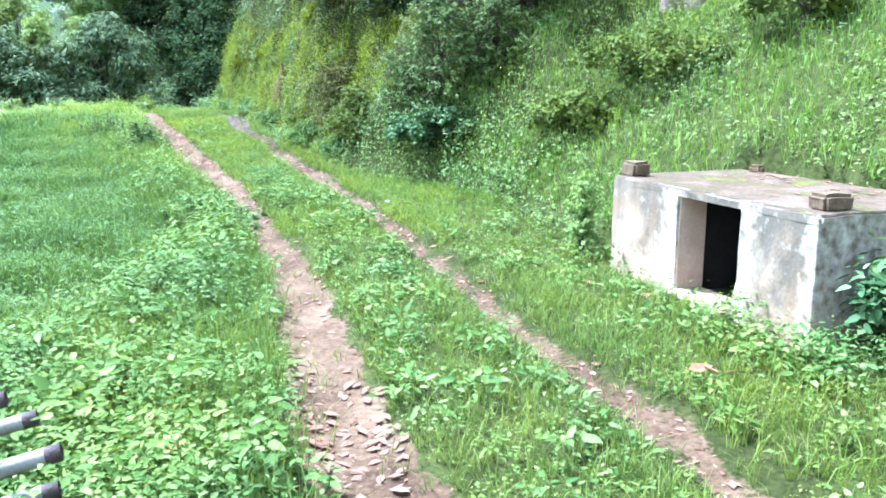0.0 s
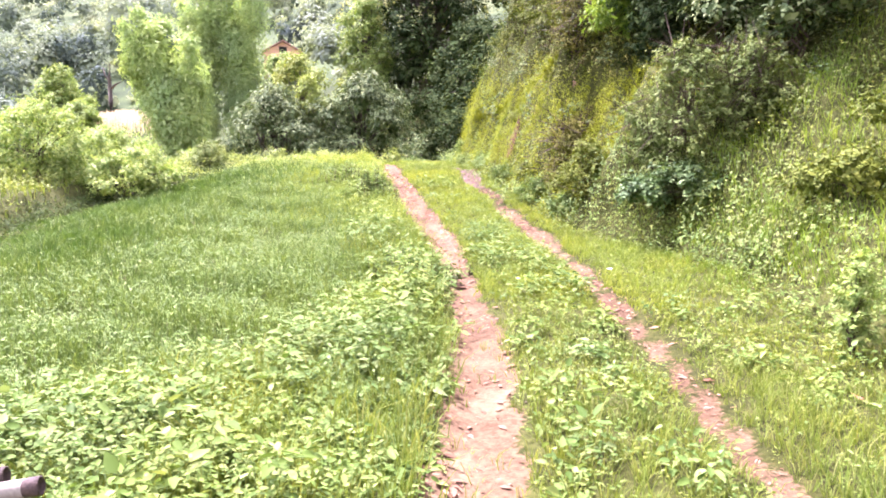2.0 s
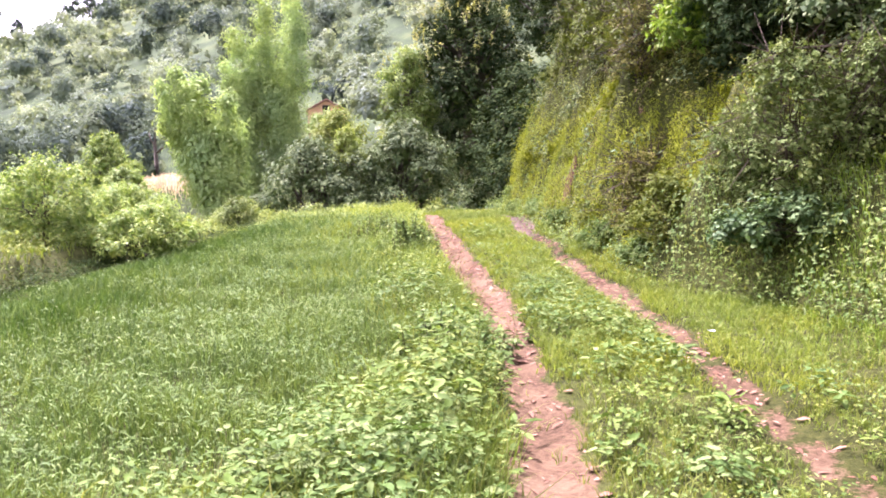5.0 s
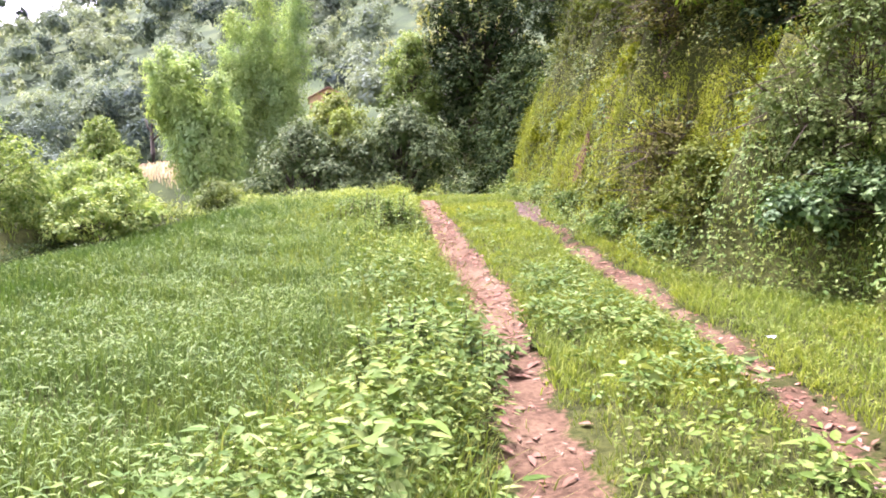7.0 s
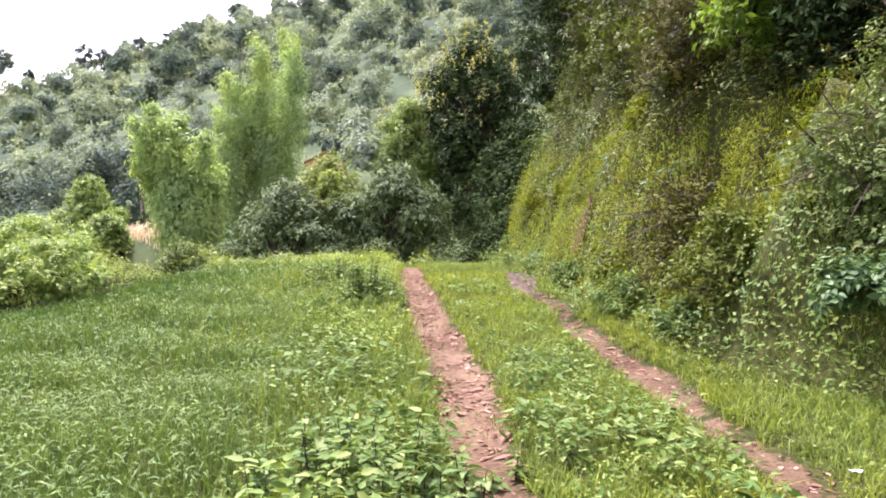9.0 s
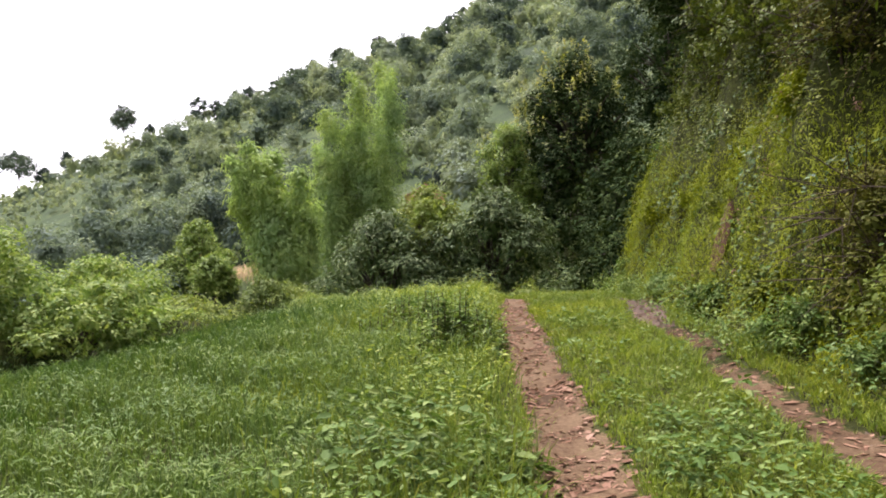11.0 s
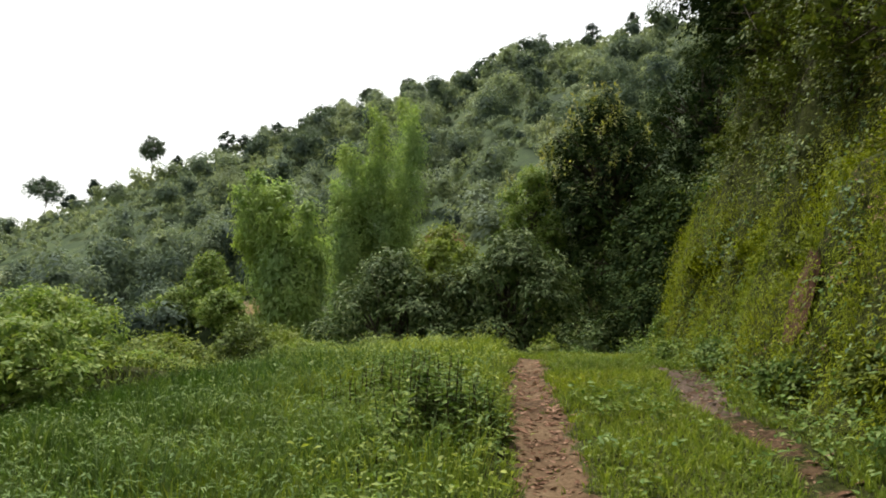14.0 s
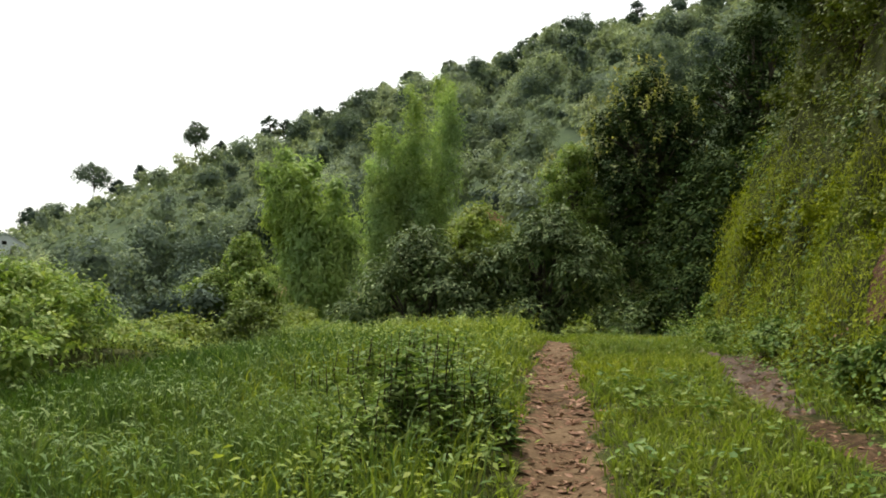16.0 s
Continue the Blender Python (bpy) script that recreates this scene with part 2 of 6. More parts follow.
            link(band.outputs["Result"], both.inputs[1])
            near = both.outputs["Value"]
    flaking = n("Math")
    flaking.operation = "ADD"
    link(flake.outputs["Fac"], flaking.inputs[0])
    link(near, flaking.inputs[1])
    ramp(r3, [(0.58, (0, 0, 0)), (0.7, (0.4, 0.4, 0.4)), (0.95, (1, 1, 1))])
    link(flaking.outputs["Value"], r3.inputs["Fac"])
    white = n("MixRGB")
    white.inputs["Color2"].default_value = (0.45, 0.39, 0.3, 1)
    link(r3.outputs["Color"], white.inputs["Fac"])
    link(grey.outputs["Color"], white.inputs["Color1"])
    grain = n("MixRGB")
    grain.blend_type = "MULTIPLY"
    grain.inputs["Fac"].default_value = 0.5
    g2 = n("ValToRGB")
    ramp(g2, [(0.3, (0.6, 0.6, 0.6)), (0.6, (1, 1, 1))])
    link(fine.outputs["Fac"], g2.inputs["Fac"])
    link(white.outputs["Color"], grain.inputs["Color1"])
    link(g2.outputs["Color"], grain.inputs["Color2"])
    bsdf, out, bu = n("BsdfPrincipled"), n("OutputMaterial"), n("Bump")
    bsdf.inputs["Roughness"].default_value = 0.92
    bu.inputs["Strength"].default_value, bu.inputs["Distance"].default_value = 0.35, 0.008
    link(fine.outputs["Fac"], bu.inputs["Height"])
    link(bu.outputs["Normal"], bsdf.inputs["Normal"])
    link(grain.outputs["Color"], bsdf.inputs["Base Color"])
    link(bsdf.outputs["BSDF"], out.inputs["Surface"])
    return m


M_PLASTER = concrete_material()
M_TOP = rough_material("mossy_slab", [(0.41, (0.085, 0.085, 0.012)), (0.45, (0.055, 0.038, 0.022)), (0.55, (0.1, 0.068, 0.042)), (0.68, (0.16, 0.115, 0.078))], 2.2, 34, 0.7)
M_BLOCK = rough_material("mossy_block", [(0.3, (0.05, 0.042, 0.016)), (0.45, (0.1, 0.068, 0.036)), (0.6, (0.15, 0.105, 0.062)), (0.75, (0.22, 0.17, 0.11))], 11, 60, 0.9)


def ground_material():
    """Red soil where feet and wheels keep it bare (attribute bare), dark litter and moss under the plants."""
    m, t, n, link = material("ground")
    co, a, b, c = n("TexCoord"), n("TexNoise"), n("TexNoise"), n("TexNoise")
    a.inputs["Scale"].default_value, a.inputs["Detail"].default_value = 1.6, 7
    b.inputs["Scale"].default_value, b.inputs["Detail"].default_value, b.inputs["Roughness"].default_value = 24, 6, 0.7
    c.inputs["Scale"].default_value, c.inputs["Detail"].default_value = 5, 5
    for o in (a, b, c):
        link(co.outputs["Object"], o.inputs["Vector"])
    soil, litter = n("ValToRGB"), n("ValToRGB")
    ramp(soil, [(0.36, (0.036, 0.022, 0.012)), (0.47, (0.084, 0.052, 0.029)), (0.56, (0.118, 0.078, 0.045)), (0.68, (0.165, 0.116, 0.07))])
    ramp(litter, [(0.38, (0.016, 0.02, 0.004)), (0.5, (0.034, 0.04, 0.009)), (0.64, (0.06, 0.066, 0.015))])
    mx = n("MixRGB")
    mx.inputs["Fac"].default_value = 0.5
    link(a.outputs["Fac"], mx.inputs["Color1"])
    link(b.outputs["Fac"], mx.inputs["Color2"])
    link(mx.outputs["Color"], soil.inputs["Fac"])
    duff = n("MixRGB")
    duff.inputs["Fac"].default_value = 0.65
    link(c.outputs["Fac"], duff.inputs["Color1"])
    link(b.outputs["Fac"], duff.inputs["Color2"])
    link(duff.outputs["Color"], litter.inputs["Fac"])
    at = n("Attribute")
    at.attribute_name = "bare"
    add, edge = n("Math"), n("ValToRGB")
    add.operation = "ADD"
    sh = n("Math")
    sh.operation = "MULTIPLY_ADD"
    sh.inputs[1].default_value, sh.inputs[2].default_value = 0.9, -0.45
    link(b.outputs["Fac"], sh.inputs[0])
    link(at.outputs["Fac"], add.inputs[0])
    link(sh.outputs["Value"], add.inputs[1])
    ramp(edge, [(0.44, (0, 0, 0)), (0.56, (1, 1, 1))])
    link(add.outputs["Value"], edge.inputs["Fac"])
    col = n("MixRGB")
    link(edge.outputs["Color"], col.inputs["Fac"])
    link(litter.outputs["Color"], col.inputs["Color1"])
    link(soil.outputs["Color"], col.inputs["Color2"])
    # broken dark gravel where the second rut ends
    gv, gm = n("Attribute"), n("MixRGB")
    gv.attribute_name = "gravel"
    gm.blend_type = "MULTIPLY"
    gm.inputs["Color2"].default_value = (0.55, 0.5, 0.48, 1)
    link(gv.outputs["Fac"], gm.inputs["Fac"])
    link(col.outputs["Color"], gm.inputs["Color1"])
    col = gm
    # grass of the far slopes
    md, mn, mr, far = n("Attribute"), n("TexNoise"), n("ValToRGB"), n("MixRGB")
    md.attribute_name = "meadow"
    mn.inputs["Scale"].default_value, mn.inputs["Detail"].default_value, mn.inputs["Roughness"].default_value = 0.16, 9, 0.72
    link(co.outputs["Object"], mn.inputs["Vector"])
    ramp(mr, [(0.36, (0.024, 0.038, 0.019)), (0.48, (0.039, 0.06, 0.026)), (0.56, (0.06, 0.084, 0.034)), (0.66, (0.084, 0.098, 0.043))])
    link(mn.outputs["Fac"], mr.inputs["Fac"])
    link(md.outputs["Fac"], far.inputs["Fac"])
    link(col.outputs["Color"], far.inputs["Color1"])
    link(mr.outputs["Color"], far.inputs["Color2"])
    col = far
    bsdf, out, bu = n("BsdfPrincipled"), n("OutputMaterial"), n("Bump")
    bsdf.inputs["Roughness"].default_value, bsdf.inputs["Specular IOR Level"].default_value = 1.0, 0.08
    bu.inputs["Strength"].default_value, bu.inputs["Distance"].default_value = 0.7, 0.02
    link(b.outputs["Fac"], bu.inputs["Height"])
    link(bu.outputs["Normal"], bsdf.inputs["Normal"])
    link(col.outputs["Color"], bsdf.inputs["Base Color"])
    link(bsdf.outputs["BSDF"], out.inputs["Surface"])
    return m


M_GROUND = ground_material()

# ---------- the lie of the land ----------
RUT_Y = [-20, -4, 1.0, 3.0, 4.36, 6.0, 8.15, 10.0, 12.3, 14.2, 15.6, 17.9, 19.0, 20.6, 24, 30]
RUT_L = [4.5, 1.6, 0.25, -0.2, -0.62, -1.02, -1.66, -2.42, -3.45, -4.5, -5.18, -6.36, -6.85, -7.6, -9.0, -9.0]
TRK_Y = [-20, 1.0, 3.3, 4.33, 5.97, 8.1, 10.0, 10.9, 11.9, 13.0, 13.85, 14.55, 15.4, 17.0, 18.7, 19.4, 24, 30]
TRK_R = [7.0, 2.1, 1.46, 1.2, 0.58, -0.08, -0.82, -1.12, -1.68, -2.12, -2.66, -3.0, -3.3, -4.25, -4.8, -5.1, -6.8, -6.5]
FOOT = [(9.0, -20), (4.6, 0), (3.4, 4.2), (2.5, 6.2), (2.05, 7.6), (1.6, 8.8), (0.95, 10.6), (0.0, 11.9), (-1.42, 13.1), (-2.55, 14.8), (-3.2, 16.1),
        (-4.12, 18.0), (-5.05, 19.6), (-5.9, 21.2), (-6.4, 22.6), (-6.25, 24.2), (-4.6, 27), (0, 33), (14, 46), (60, 80)]
TANK_A, TANK_B = Vector((1.73, 7.69, 0)), Vector((2.60, 5.20, 0))
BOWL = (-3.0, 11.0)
# places where the cut bank shows its red soil
# bare red earth on the cut: place, half sizes, lowest and highest point over the track
RED = [(-3.38, 17.5, 0.3, 0.4, 0.55, 1.3), (-1.64, 14.55, 0.24, 0.26, 0.5, 1.0)]


def smooth(a, b, v):
    k = np.clip((v - a) / (b - a), 0, 1)
    return k * k * (3 - 2 * k)


def wave(x, y, f, seed):
    """Cheap uneven ground: a few crossed sines."""
    r = np.random.RandomState(seed)
    z = 0
    for k in range(6):
        a, p, g = r.rand() * 6.28, r.rand() * 6.28, f * (0.6 + 1.2 * r.rand())
        z = z + np.sin((x * math.cos(a) + y * math.sin(a)) * g + p)
    return z / 6


def foot_distance(x, y):
    """Signed distance to the foot of the bank (plus: into the hill), and the y of the nearest point."""
    best, sign, near = np.full(np.shape(x), 1e9), np.ones(np.shape(x)), np.zeros(np.shape(x))
    for (ax, ay), (bx, by) in zip(FOOT, FOOT[1:]):
        dx, dy = bx - ax, by - ay
        k = np.clip(((x - ax) * dx + (y - ay) * dy) / (dx * dx + dy * dy), 0, 1)
        px, py = ax + k * dx, ay + k * dy
        d = np.hypot(x - px, y - py)
        s = np.where((x - ax) * dy - (y - ay) * dx > 0, 1.0, -1.0)
        take = d < best
        best, sign, near = np.where(take, d, best), np.where(take, s, sign), np.where(take, py, near)
    return best * sign, near


def road_level(y):
    return np.interp(y, [-20, 7.5, 10, 12.5, 15.5, 17.5, 19.5, 22, 26, 34, 60], [-0.6, 0.03, 0.2, 0.4, 0.78, 0.98, 1.15, 1.2, 1.1, 0.6, -1])


def height(x, y):
    x, y = np.asarray(x, float), np.asarray(y, float)
    road = road_level(y)
    lx, rx = np.interp(y, RUT_Y, RUT_L), np.interp(y, TRK_Y, TRK_R)
    z = road - np.clip(road - 0.25, 0, None) * 0.75 * smooth(2.5, 8, lx - x) + 0.025 * wave(x, y, 3.0, 3)
    z = z - 0.06 * np.exp(-((x - lx) / 0.2) ** 2) - 0.05 * np.exp(-((x - rx) / 0.22) ** 2)
    z = z + 0.05 * np.exp(-((x - (lx - 0.75)) / 0.35) ** 2)
    # upper terrace beyond the field, then the fall to the valley
    edge = np.interp(y, [4, 8.7, 11, 13, 15, 18.5], [-7.3, -8.9, -10.1, -10.9, -11.2, -11.6])
    z = z + 0.42 * smooth(0, 0.4, edge - x + 0.15 * wave(x, y, 2.0, 8)) * smooth(19, 16, y)
    z = z - 5.0 * smooth(12, 30, -x - 0.15 * y) - 1.6 * smooth(20.5, 30, y) * smooth(5, 9, -x)
    # the bank and the slope above it
    d, ny = foot_distance(x, y)
    hs = np.interp(ny, [6, 9, 11, 12.5, 14, 18, 21, 40], [0.1, 0.25, 0.7, 1.5, 3.2, 4.0, 5.2, 5.2])
    steep = np.interp(ny, [6, 11, 13, 18, 21, 40], [1.6, 1.5, 2.2, 2.7, 3.0, 3.0])
    up = np.interp(ny, [6, 11, 14, 40], [0.62, 0.66, 0.8, 0.8])
    toe = 0.16 * smooth(11, 14, ny)
    run = hs / steep + toe
    lump = 0.6 * wave(x, y, 1.5, 5) + 0.55 * wave(x, y, 3.6, 9)
    dd = np.clip(d + lump * smooth(9, 13, ny) * smooth(-0.1, 0.9, d), 0, None)
    bank = np.minimum((dd - toe * (1 - np.exp(-dd / 0.2))) * steep, hs) + np.clip(dd - run, 0, 26) * up + np.clip(dd - run - 26, 0, 60) * 0.4
    z = z + bank * np.where(d > -0.4, 1, 0) + 0.12 * wave(x, y, 1.1, 4) * smooth(0.3, 2.0, d)
    # two bulges of the cut where its soil shows
    z = z + 0.6 * np.exp(-((x + 3.3) / 0.3) ** 2 - ((y - 17.55) / 0.42) ** 2) + 0.45 * np.exp(-((x + 1.58) / 0.25) ** 2 - ((y - 14.6) / 0.3) ** 2)
    # a hollow in the bank under the trees
    z = z - 1.7 * np.exp(-((x + 0.25) / 0.5) ** 2 - ((y - 14.75) / 0.55) ** 2)
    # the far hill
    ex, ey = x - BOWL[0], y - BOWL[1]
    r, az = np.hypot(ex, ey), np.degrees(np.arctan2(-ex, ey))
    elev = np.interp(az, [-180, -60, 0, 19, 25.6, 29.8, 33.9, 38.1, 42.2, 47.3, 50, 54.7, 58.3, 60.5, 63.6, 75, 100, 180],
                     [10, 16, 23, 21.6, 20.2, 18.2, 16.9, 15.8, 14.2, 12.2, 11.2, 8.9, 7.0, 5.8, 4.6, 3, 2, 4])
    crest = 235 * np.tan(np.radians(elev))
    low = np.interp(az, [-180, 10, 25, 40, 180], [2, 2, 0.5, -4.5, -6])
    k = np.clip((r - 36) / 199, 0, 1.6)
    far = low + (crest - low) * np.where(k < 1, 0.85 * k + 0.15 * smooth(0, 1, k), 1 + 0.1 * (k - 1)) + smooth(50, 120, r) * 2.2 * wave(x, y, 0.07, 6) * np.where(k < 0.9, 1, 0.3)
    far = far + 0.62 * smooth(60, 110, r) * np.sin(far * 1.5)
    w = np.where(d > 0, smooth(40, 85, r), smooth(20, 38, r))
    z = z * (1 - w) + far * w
    # a small terrace with a dry crop beyond the bushes
    z = z + 2.5 * np.exp(-(((x + 40.5) / 6) ** 2 + ((y - 49.5) / 5) ** 2))
    # level floor under the concrete chamber
    u = (TANK_B - TANK_A).normalized()
    ax, ay = x - TANK_A.x, y - TANK_A.y
    s, q = ax * u.x + ay * u.y, ax * -u.y + ay * u.x
    inside = (s > -0.02) & (s < 2.66) & (q > -0.05) & (q < 1.70)
    return np.where(inside, np.minimum(z, 0.0), z)


def inward(y, d):
    """A place on the bank: at the foot's y, and d metres into the hill."""
    i = next(k for k in range(2, len(FOOT) - 1) if FOOT[k][1] <= y <= FOOT[k + 1][1])
    (ax, ay), (bx, by) = FOOT[i], FOOT[i + 1]
    f, n = (y - ay) / (by - ay), math.hypot(bx - ax, by - ay)
    return ax + (bx - ax) * f + d * (by - ay) / n, y - d * (bx - ax) / n


def red_earth(x, y):
    red, rel = np.zeros(np.shape(x)), None
    for cx, cy, sx, sy, lo, hi in RED:
        near = np.exp(-(((x - cx) / sx) ** 2 + ((y - cy) / sy) ** 2)) * 1.2
        if np.max(near) > 0.02:
            rel = height(x, y) - road_level(y) + 0.25 * wave(x, y, 5.0, 64) if rel is None else rel
            near = near * smooth(lo - 0.12, lo + 0.12, rel) * smooth(hi + 0.12, hi - 0.12, rel)
        red = np.maximum(red, near)
    return np.clip(red, 0, 1)


def bareness(x, y):
    lx, rx = np.interp(y, RUT_Y, RUT_L), np.interp(y, TRK_Y, TRK_R)
    lw = np.interp(y, [2, 5, 8, 9.8, 10.3, 12, 18, 21], [0.36, 0.27, 0.2, 0.15, 0.17, 0.24, 0.2, 0.16])
    rw = np.interp(y, [2, 5, 9, 11.5, 13, 14.5, 17.5, 18.5, 19.3], [0.19, 0.135, 0.09, 0.11, 0.16, 0.1, 0.13, 0.24, 0.24])
    wob = 0.07 * wave(x, y, 4.5, 11)
    a = smooth(0.12, -0.10, np.abs(x - lx) - lw + wob) * smooth(21.0, 20.2, y)
    b = smooth(0.16, -0.10, np.abs(x - rx) - rw + 1.2 * wob) * smooth(19.6, 19.2, y) * np.interp(y, [2, 5, 8, 10], [0.72, 0.72, 0.78, 0.9])
    return np.maximum(a, b)

# ---------- builders ----------
def mesh_from(name, verts, faces, mat, smooth_faces=False):
    """One mesh from arrays; faces: a list of index arrays (n, 3) or (n, 4)."""
    me = bpy.data.meshes.new(name)
    verts = np.asarray(verts, np.float32)
    faces = [np.asarray(f, np.int32) for f in faces if len(f)]
    loops = np.concatenate([f.ravel() for f in faces])
    sizes = np.concatenate([np.full(len(f), f.shape[1], np.int32) for f in faces])
    me.vertices.add(len(verts))
    me.vertices.foreach_set("co", verts.ravel())
    me.loops.add(len(loops))
    me.loops.foreach_set("vertex_index", loops)
    me.polygons.add(len(sizes))
    me.polygons.foreach_set("loop_start", np.concatenate([[0], np.cumsum(sizes)[:-1]]).astype(np.int32))
    me.polygons.foreach_set("loop_total", sizes)
    if smooth_faces:
        me.polygons.foreach_set("use_smooth", np.ones(len(sizes), bool))
    me.materials.append(mat)
    me.update(calc_edges=True)
    return me


def put(name, me, parent=None, label="", category="", group="", kind=""):
    ob = new(name, me)
    if parent is not None:
        ob.parent = parent
    return tagged(ob, label, category, group, kind)


def base(name, at, label, category, group="", kind=""):
    ob = new(name)
    ob.location, ob.empty_display_size = at, 0.2
    return tagged(ob, label, category, group, kind)


def part(name, bm, mat, parent, label="", soft=False):
    me = bpy.data.meshes.new(name)
    bm.normal_update()
    bm.to_mesh(me)
    bm.free()
    me.materials.append(mat)
    if soft:
        me.polygons.foreach_set("use_smooth", np.ones(len(me.polygons), bool))
    ob = new(name, me)
    ob.parent = parent
    return tagged(ob, label)


def unit(v):
    return v / np.maximum(np.linalg.norm(v, axis=-1, keepdims=True), 1e-9)


def lay(along, face, much=0.85):
    """Turns the leaves' way into the plane that their upper side asks for, so that a mass of leaves shades as one."""
    f = unit(face)
    return along - f * (np.sum(along * f, 1, keepdims=True) * much)


def leaf_arrays(pos, along, face, length, width, fold=0.15, droop=0.0, detail=True):
    """Leaves: each grows from pos along its own way; face is about its upper side."""
    along = unit(along)
    side = unit(np.cross(along, face))
    upn = np.cross(side, along)
    L, W = np.asarray(length)[:, None], np.asarray(width)[:, None]
    n = len(pos)
    def at(t, w):
        return pos + along * L * t + side * W * w + upn * (W * fold * abs(w) * 2 - droop * L * t * t)
    i = np.arange(n)[:, None]
    if detail is False:
        v = np.stack([pos, at(0.45, 0.5), at(1, 0), at(0.45, -0.5)], 1).reshape(-1, 3)
        return v, i * 4 + np.array([[0, 1, 2, 3]])
    v = [pos, at(0.2, 0.42), at(0.55, 0.38), at(1, 0), at(0.55, -0.38), at(0.2, -0.42)]
    if detail == "oval":
        return np.stack(v, 1).reshape(-1, 3), np.concatenate([i * 6 + np.array([[0, 1, 2, 3]]), i * 6 + np.array([[0, 3, 4, 5]])])
    v = np.stack(v + [at(0.35, 0.0) - upn * L * 0.03], 1).reshape(-1, 3)
    return v, np.concatenate([i * 7 + np.array([[a, b, 6]]) for a, b in ((0, 1), (1, 2), (2, 3), (3, 4), (4, 5), (5, 0))])


def blade_arrays(pos, lean, length, width):
    """Grass: a tapering blade that bends over its lean."""
    n = len(pos)
    turn = np.random.rand(n) * 6.28
    side = np.stack([np.cos(turn), np.sin(turn), np.zeros(n)], 1)
    L, W = length[:, None], width[:, None]
    up = np.array([[0, 0, 1.0]])
    mid = pos + up * L * 0.6 + lean * L * 0.22
    tip = pos + up * L * 0.88 + lean * L * 0.75
    v = np.stack([pos - side * W * 0.5, pos + side * W * 0.5, mid + side * W * 0.4, mid - side * W * 0.4, tip], 1).reshape(-1, 3)
    i = np.arange(n)[:, None] * 5
    return v, [i + np.array([[0, 1, 2, 3]]), i + np.array([[3, 2, 4]])]


def scatter(n, x0, x1, y0, y1, keep):
    x, y = np.random.uniform(x0, x1, n), np.random.uniform(y0, y1, n)
    k = np.random.rand(n) < keep(x, y)
    return x[k], y[k]


def slope_normal(x, y):
    e = 0.05
    hx = (height(x + e, y) - height(x - e, y)) / (2 * e)
    hy = (height(x, y + e) - height(x, y - e)) / (2 * e)
    return unit(np.stack([-hx, -hy, np.ones_like(hx)], 1))


def nearness(x, y):
    """How near the walk comes to a place (metres)."""
    best = np.full(np.shape(x), 1e9)
    for wx, wy in ((0.0, 0.0), (0.3, 0.8), (-0.1, 2.1), (-0.7, 4.2), (-1.2, 6.2), (-2.1, 8.8), (-3.0, 11.0)):
        best = np.minimum(best, np.hypot(x - wx, y - wy))
    return best


def tufts(x, y, blades, spread):
    """Grass grows in tufts: the blades of one lean outwards from its middle. Gives x, y and the lean's angle."""
    n = len(x)
    a = np.random.rand(n * blades) * 6.28
    q = np.abs(np.random.normal(0, 1, n * blades)) * np.repeat(spread * np.random.uniform(0.5, 1.4, n), blades)
    return np.repeat(x, blades) + np.cos(a) * q, np.repeat(y, blades) + np.sin(a) * q, a + np.random.normal(0, 0.6, n * blades)


def grass(name, x, y, tall, thick, mat, label, bend=0.55, slant=0.0, toward=None):
    n = len(x)
    pos = np.stack([x, y, height(x, y) - 0.01], 1)
    a = np.random.rand(n) * 6.28 if toward is None else toward
    b = bend * (0.25 + np.random.rand(n))
    lean = np.stack([np.cos(a) * b, np.sin(a) * b, np.zeros(n)], 1)
    if slant:
        lean = lean + slope_normal(x, y) * np.array([[slant, slant, 0]])
    v, f = blade_arrays(pos, lean, tall, thick)
    return put(name, mesh_from(name, v, f, mat), None, label, "grass", "", "stuff")


def herb_leaves(x, y, tall, size, count, spread, narrow=0.55, level=0.5):
    """Leaves of low broad-leaved plants that stand at x, y: pos, along, face, length, width."""
    n = len(x)
    c = np.repeat(np.stack([x, y, height(x, y)], 1), count, 0)
    h = np.repeat(tall, count)
    s = np.repeat(size, count)
    m = n * count
    a = np.random.rand(m) * 6.28
    lift = np.random.rand(m) ** 0.6
    out = np.stack([np.cos(a), np.sin(a), np.zeros(m)], 1)
    pos = c + out * (np.random.rand(m) * np.repeat(spread, count))[:, None] + np.stack([np.zeros(m), np.zeros(m), h * (0.15 + 0.85 * lift)], 1)
    along = out + np.stack([np.zeros(m), np.zeros(m), np.random.normal(0.05, level, m)], 1)
    face = np.stack([np.random.normal(0, 0.35, m), np.random.normal(0, 0.35, m), np.ones(m)], 1)
    ln = s * np.random.uniform(0.55, 1.15, m)
    return pos, along, face, ln, ln * narrow * np.random.uniform(0.85, 1.2, m)


def herbs(name, x, y, tall, size, count, spread, mat, label, narrow=0.6, level=0.4, detail=True):
    v, f = leaf_arrays(*herb_leaves(x, y, tall, size, count, spread, narrow, level), fold=0.12, droop=0.12, detail=detail)
    return put(name, mesh_from(name, v, [f], mat), None, label, "weeds", "", "stuff")


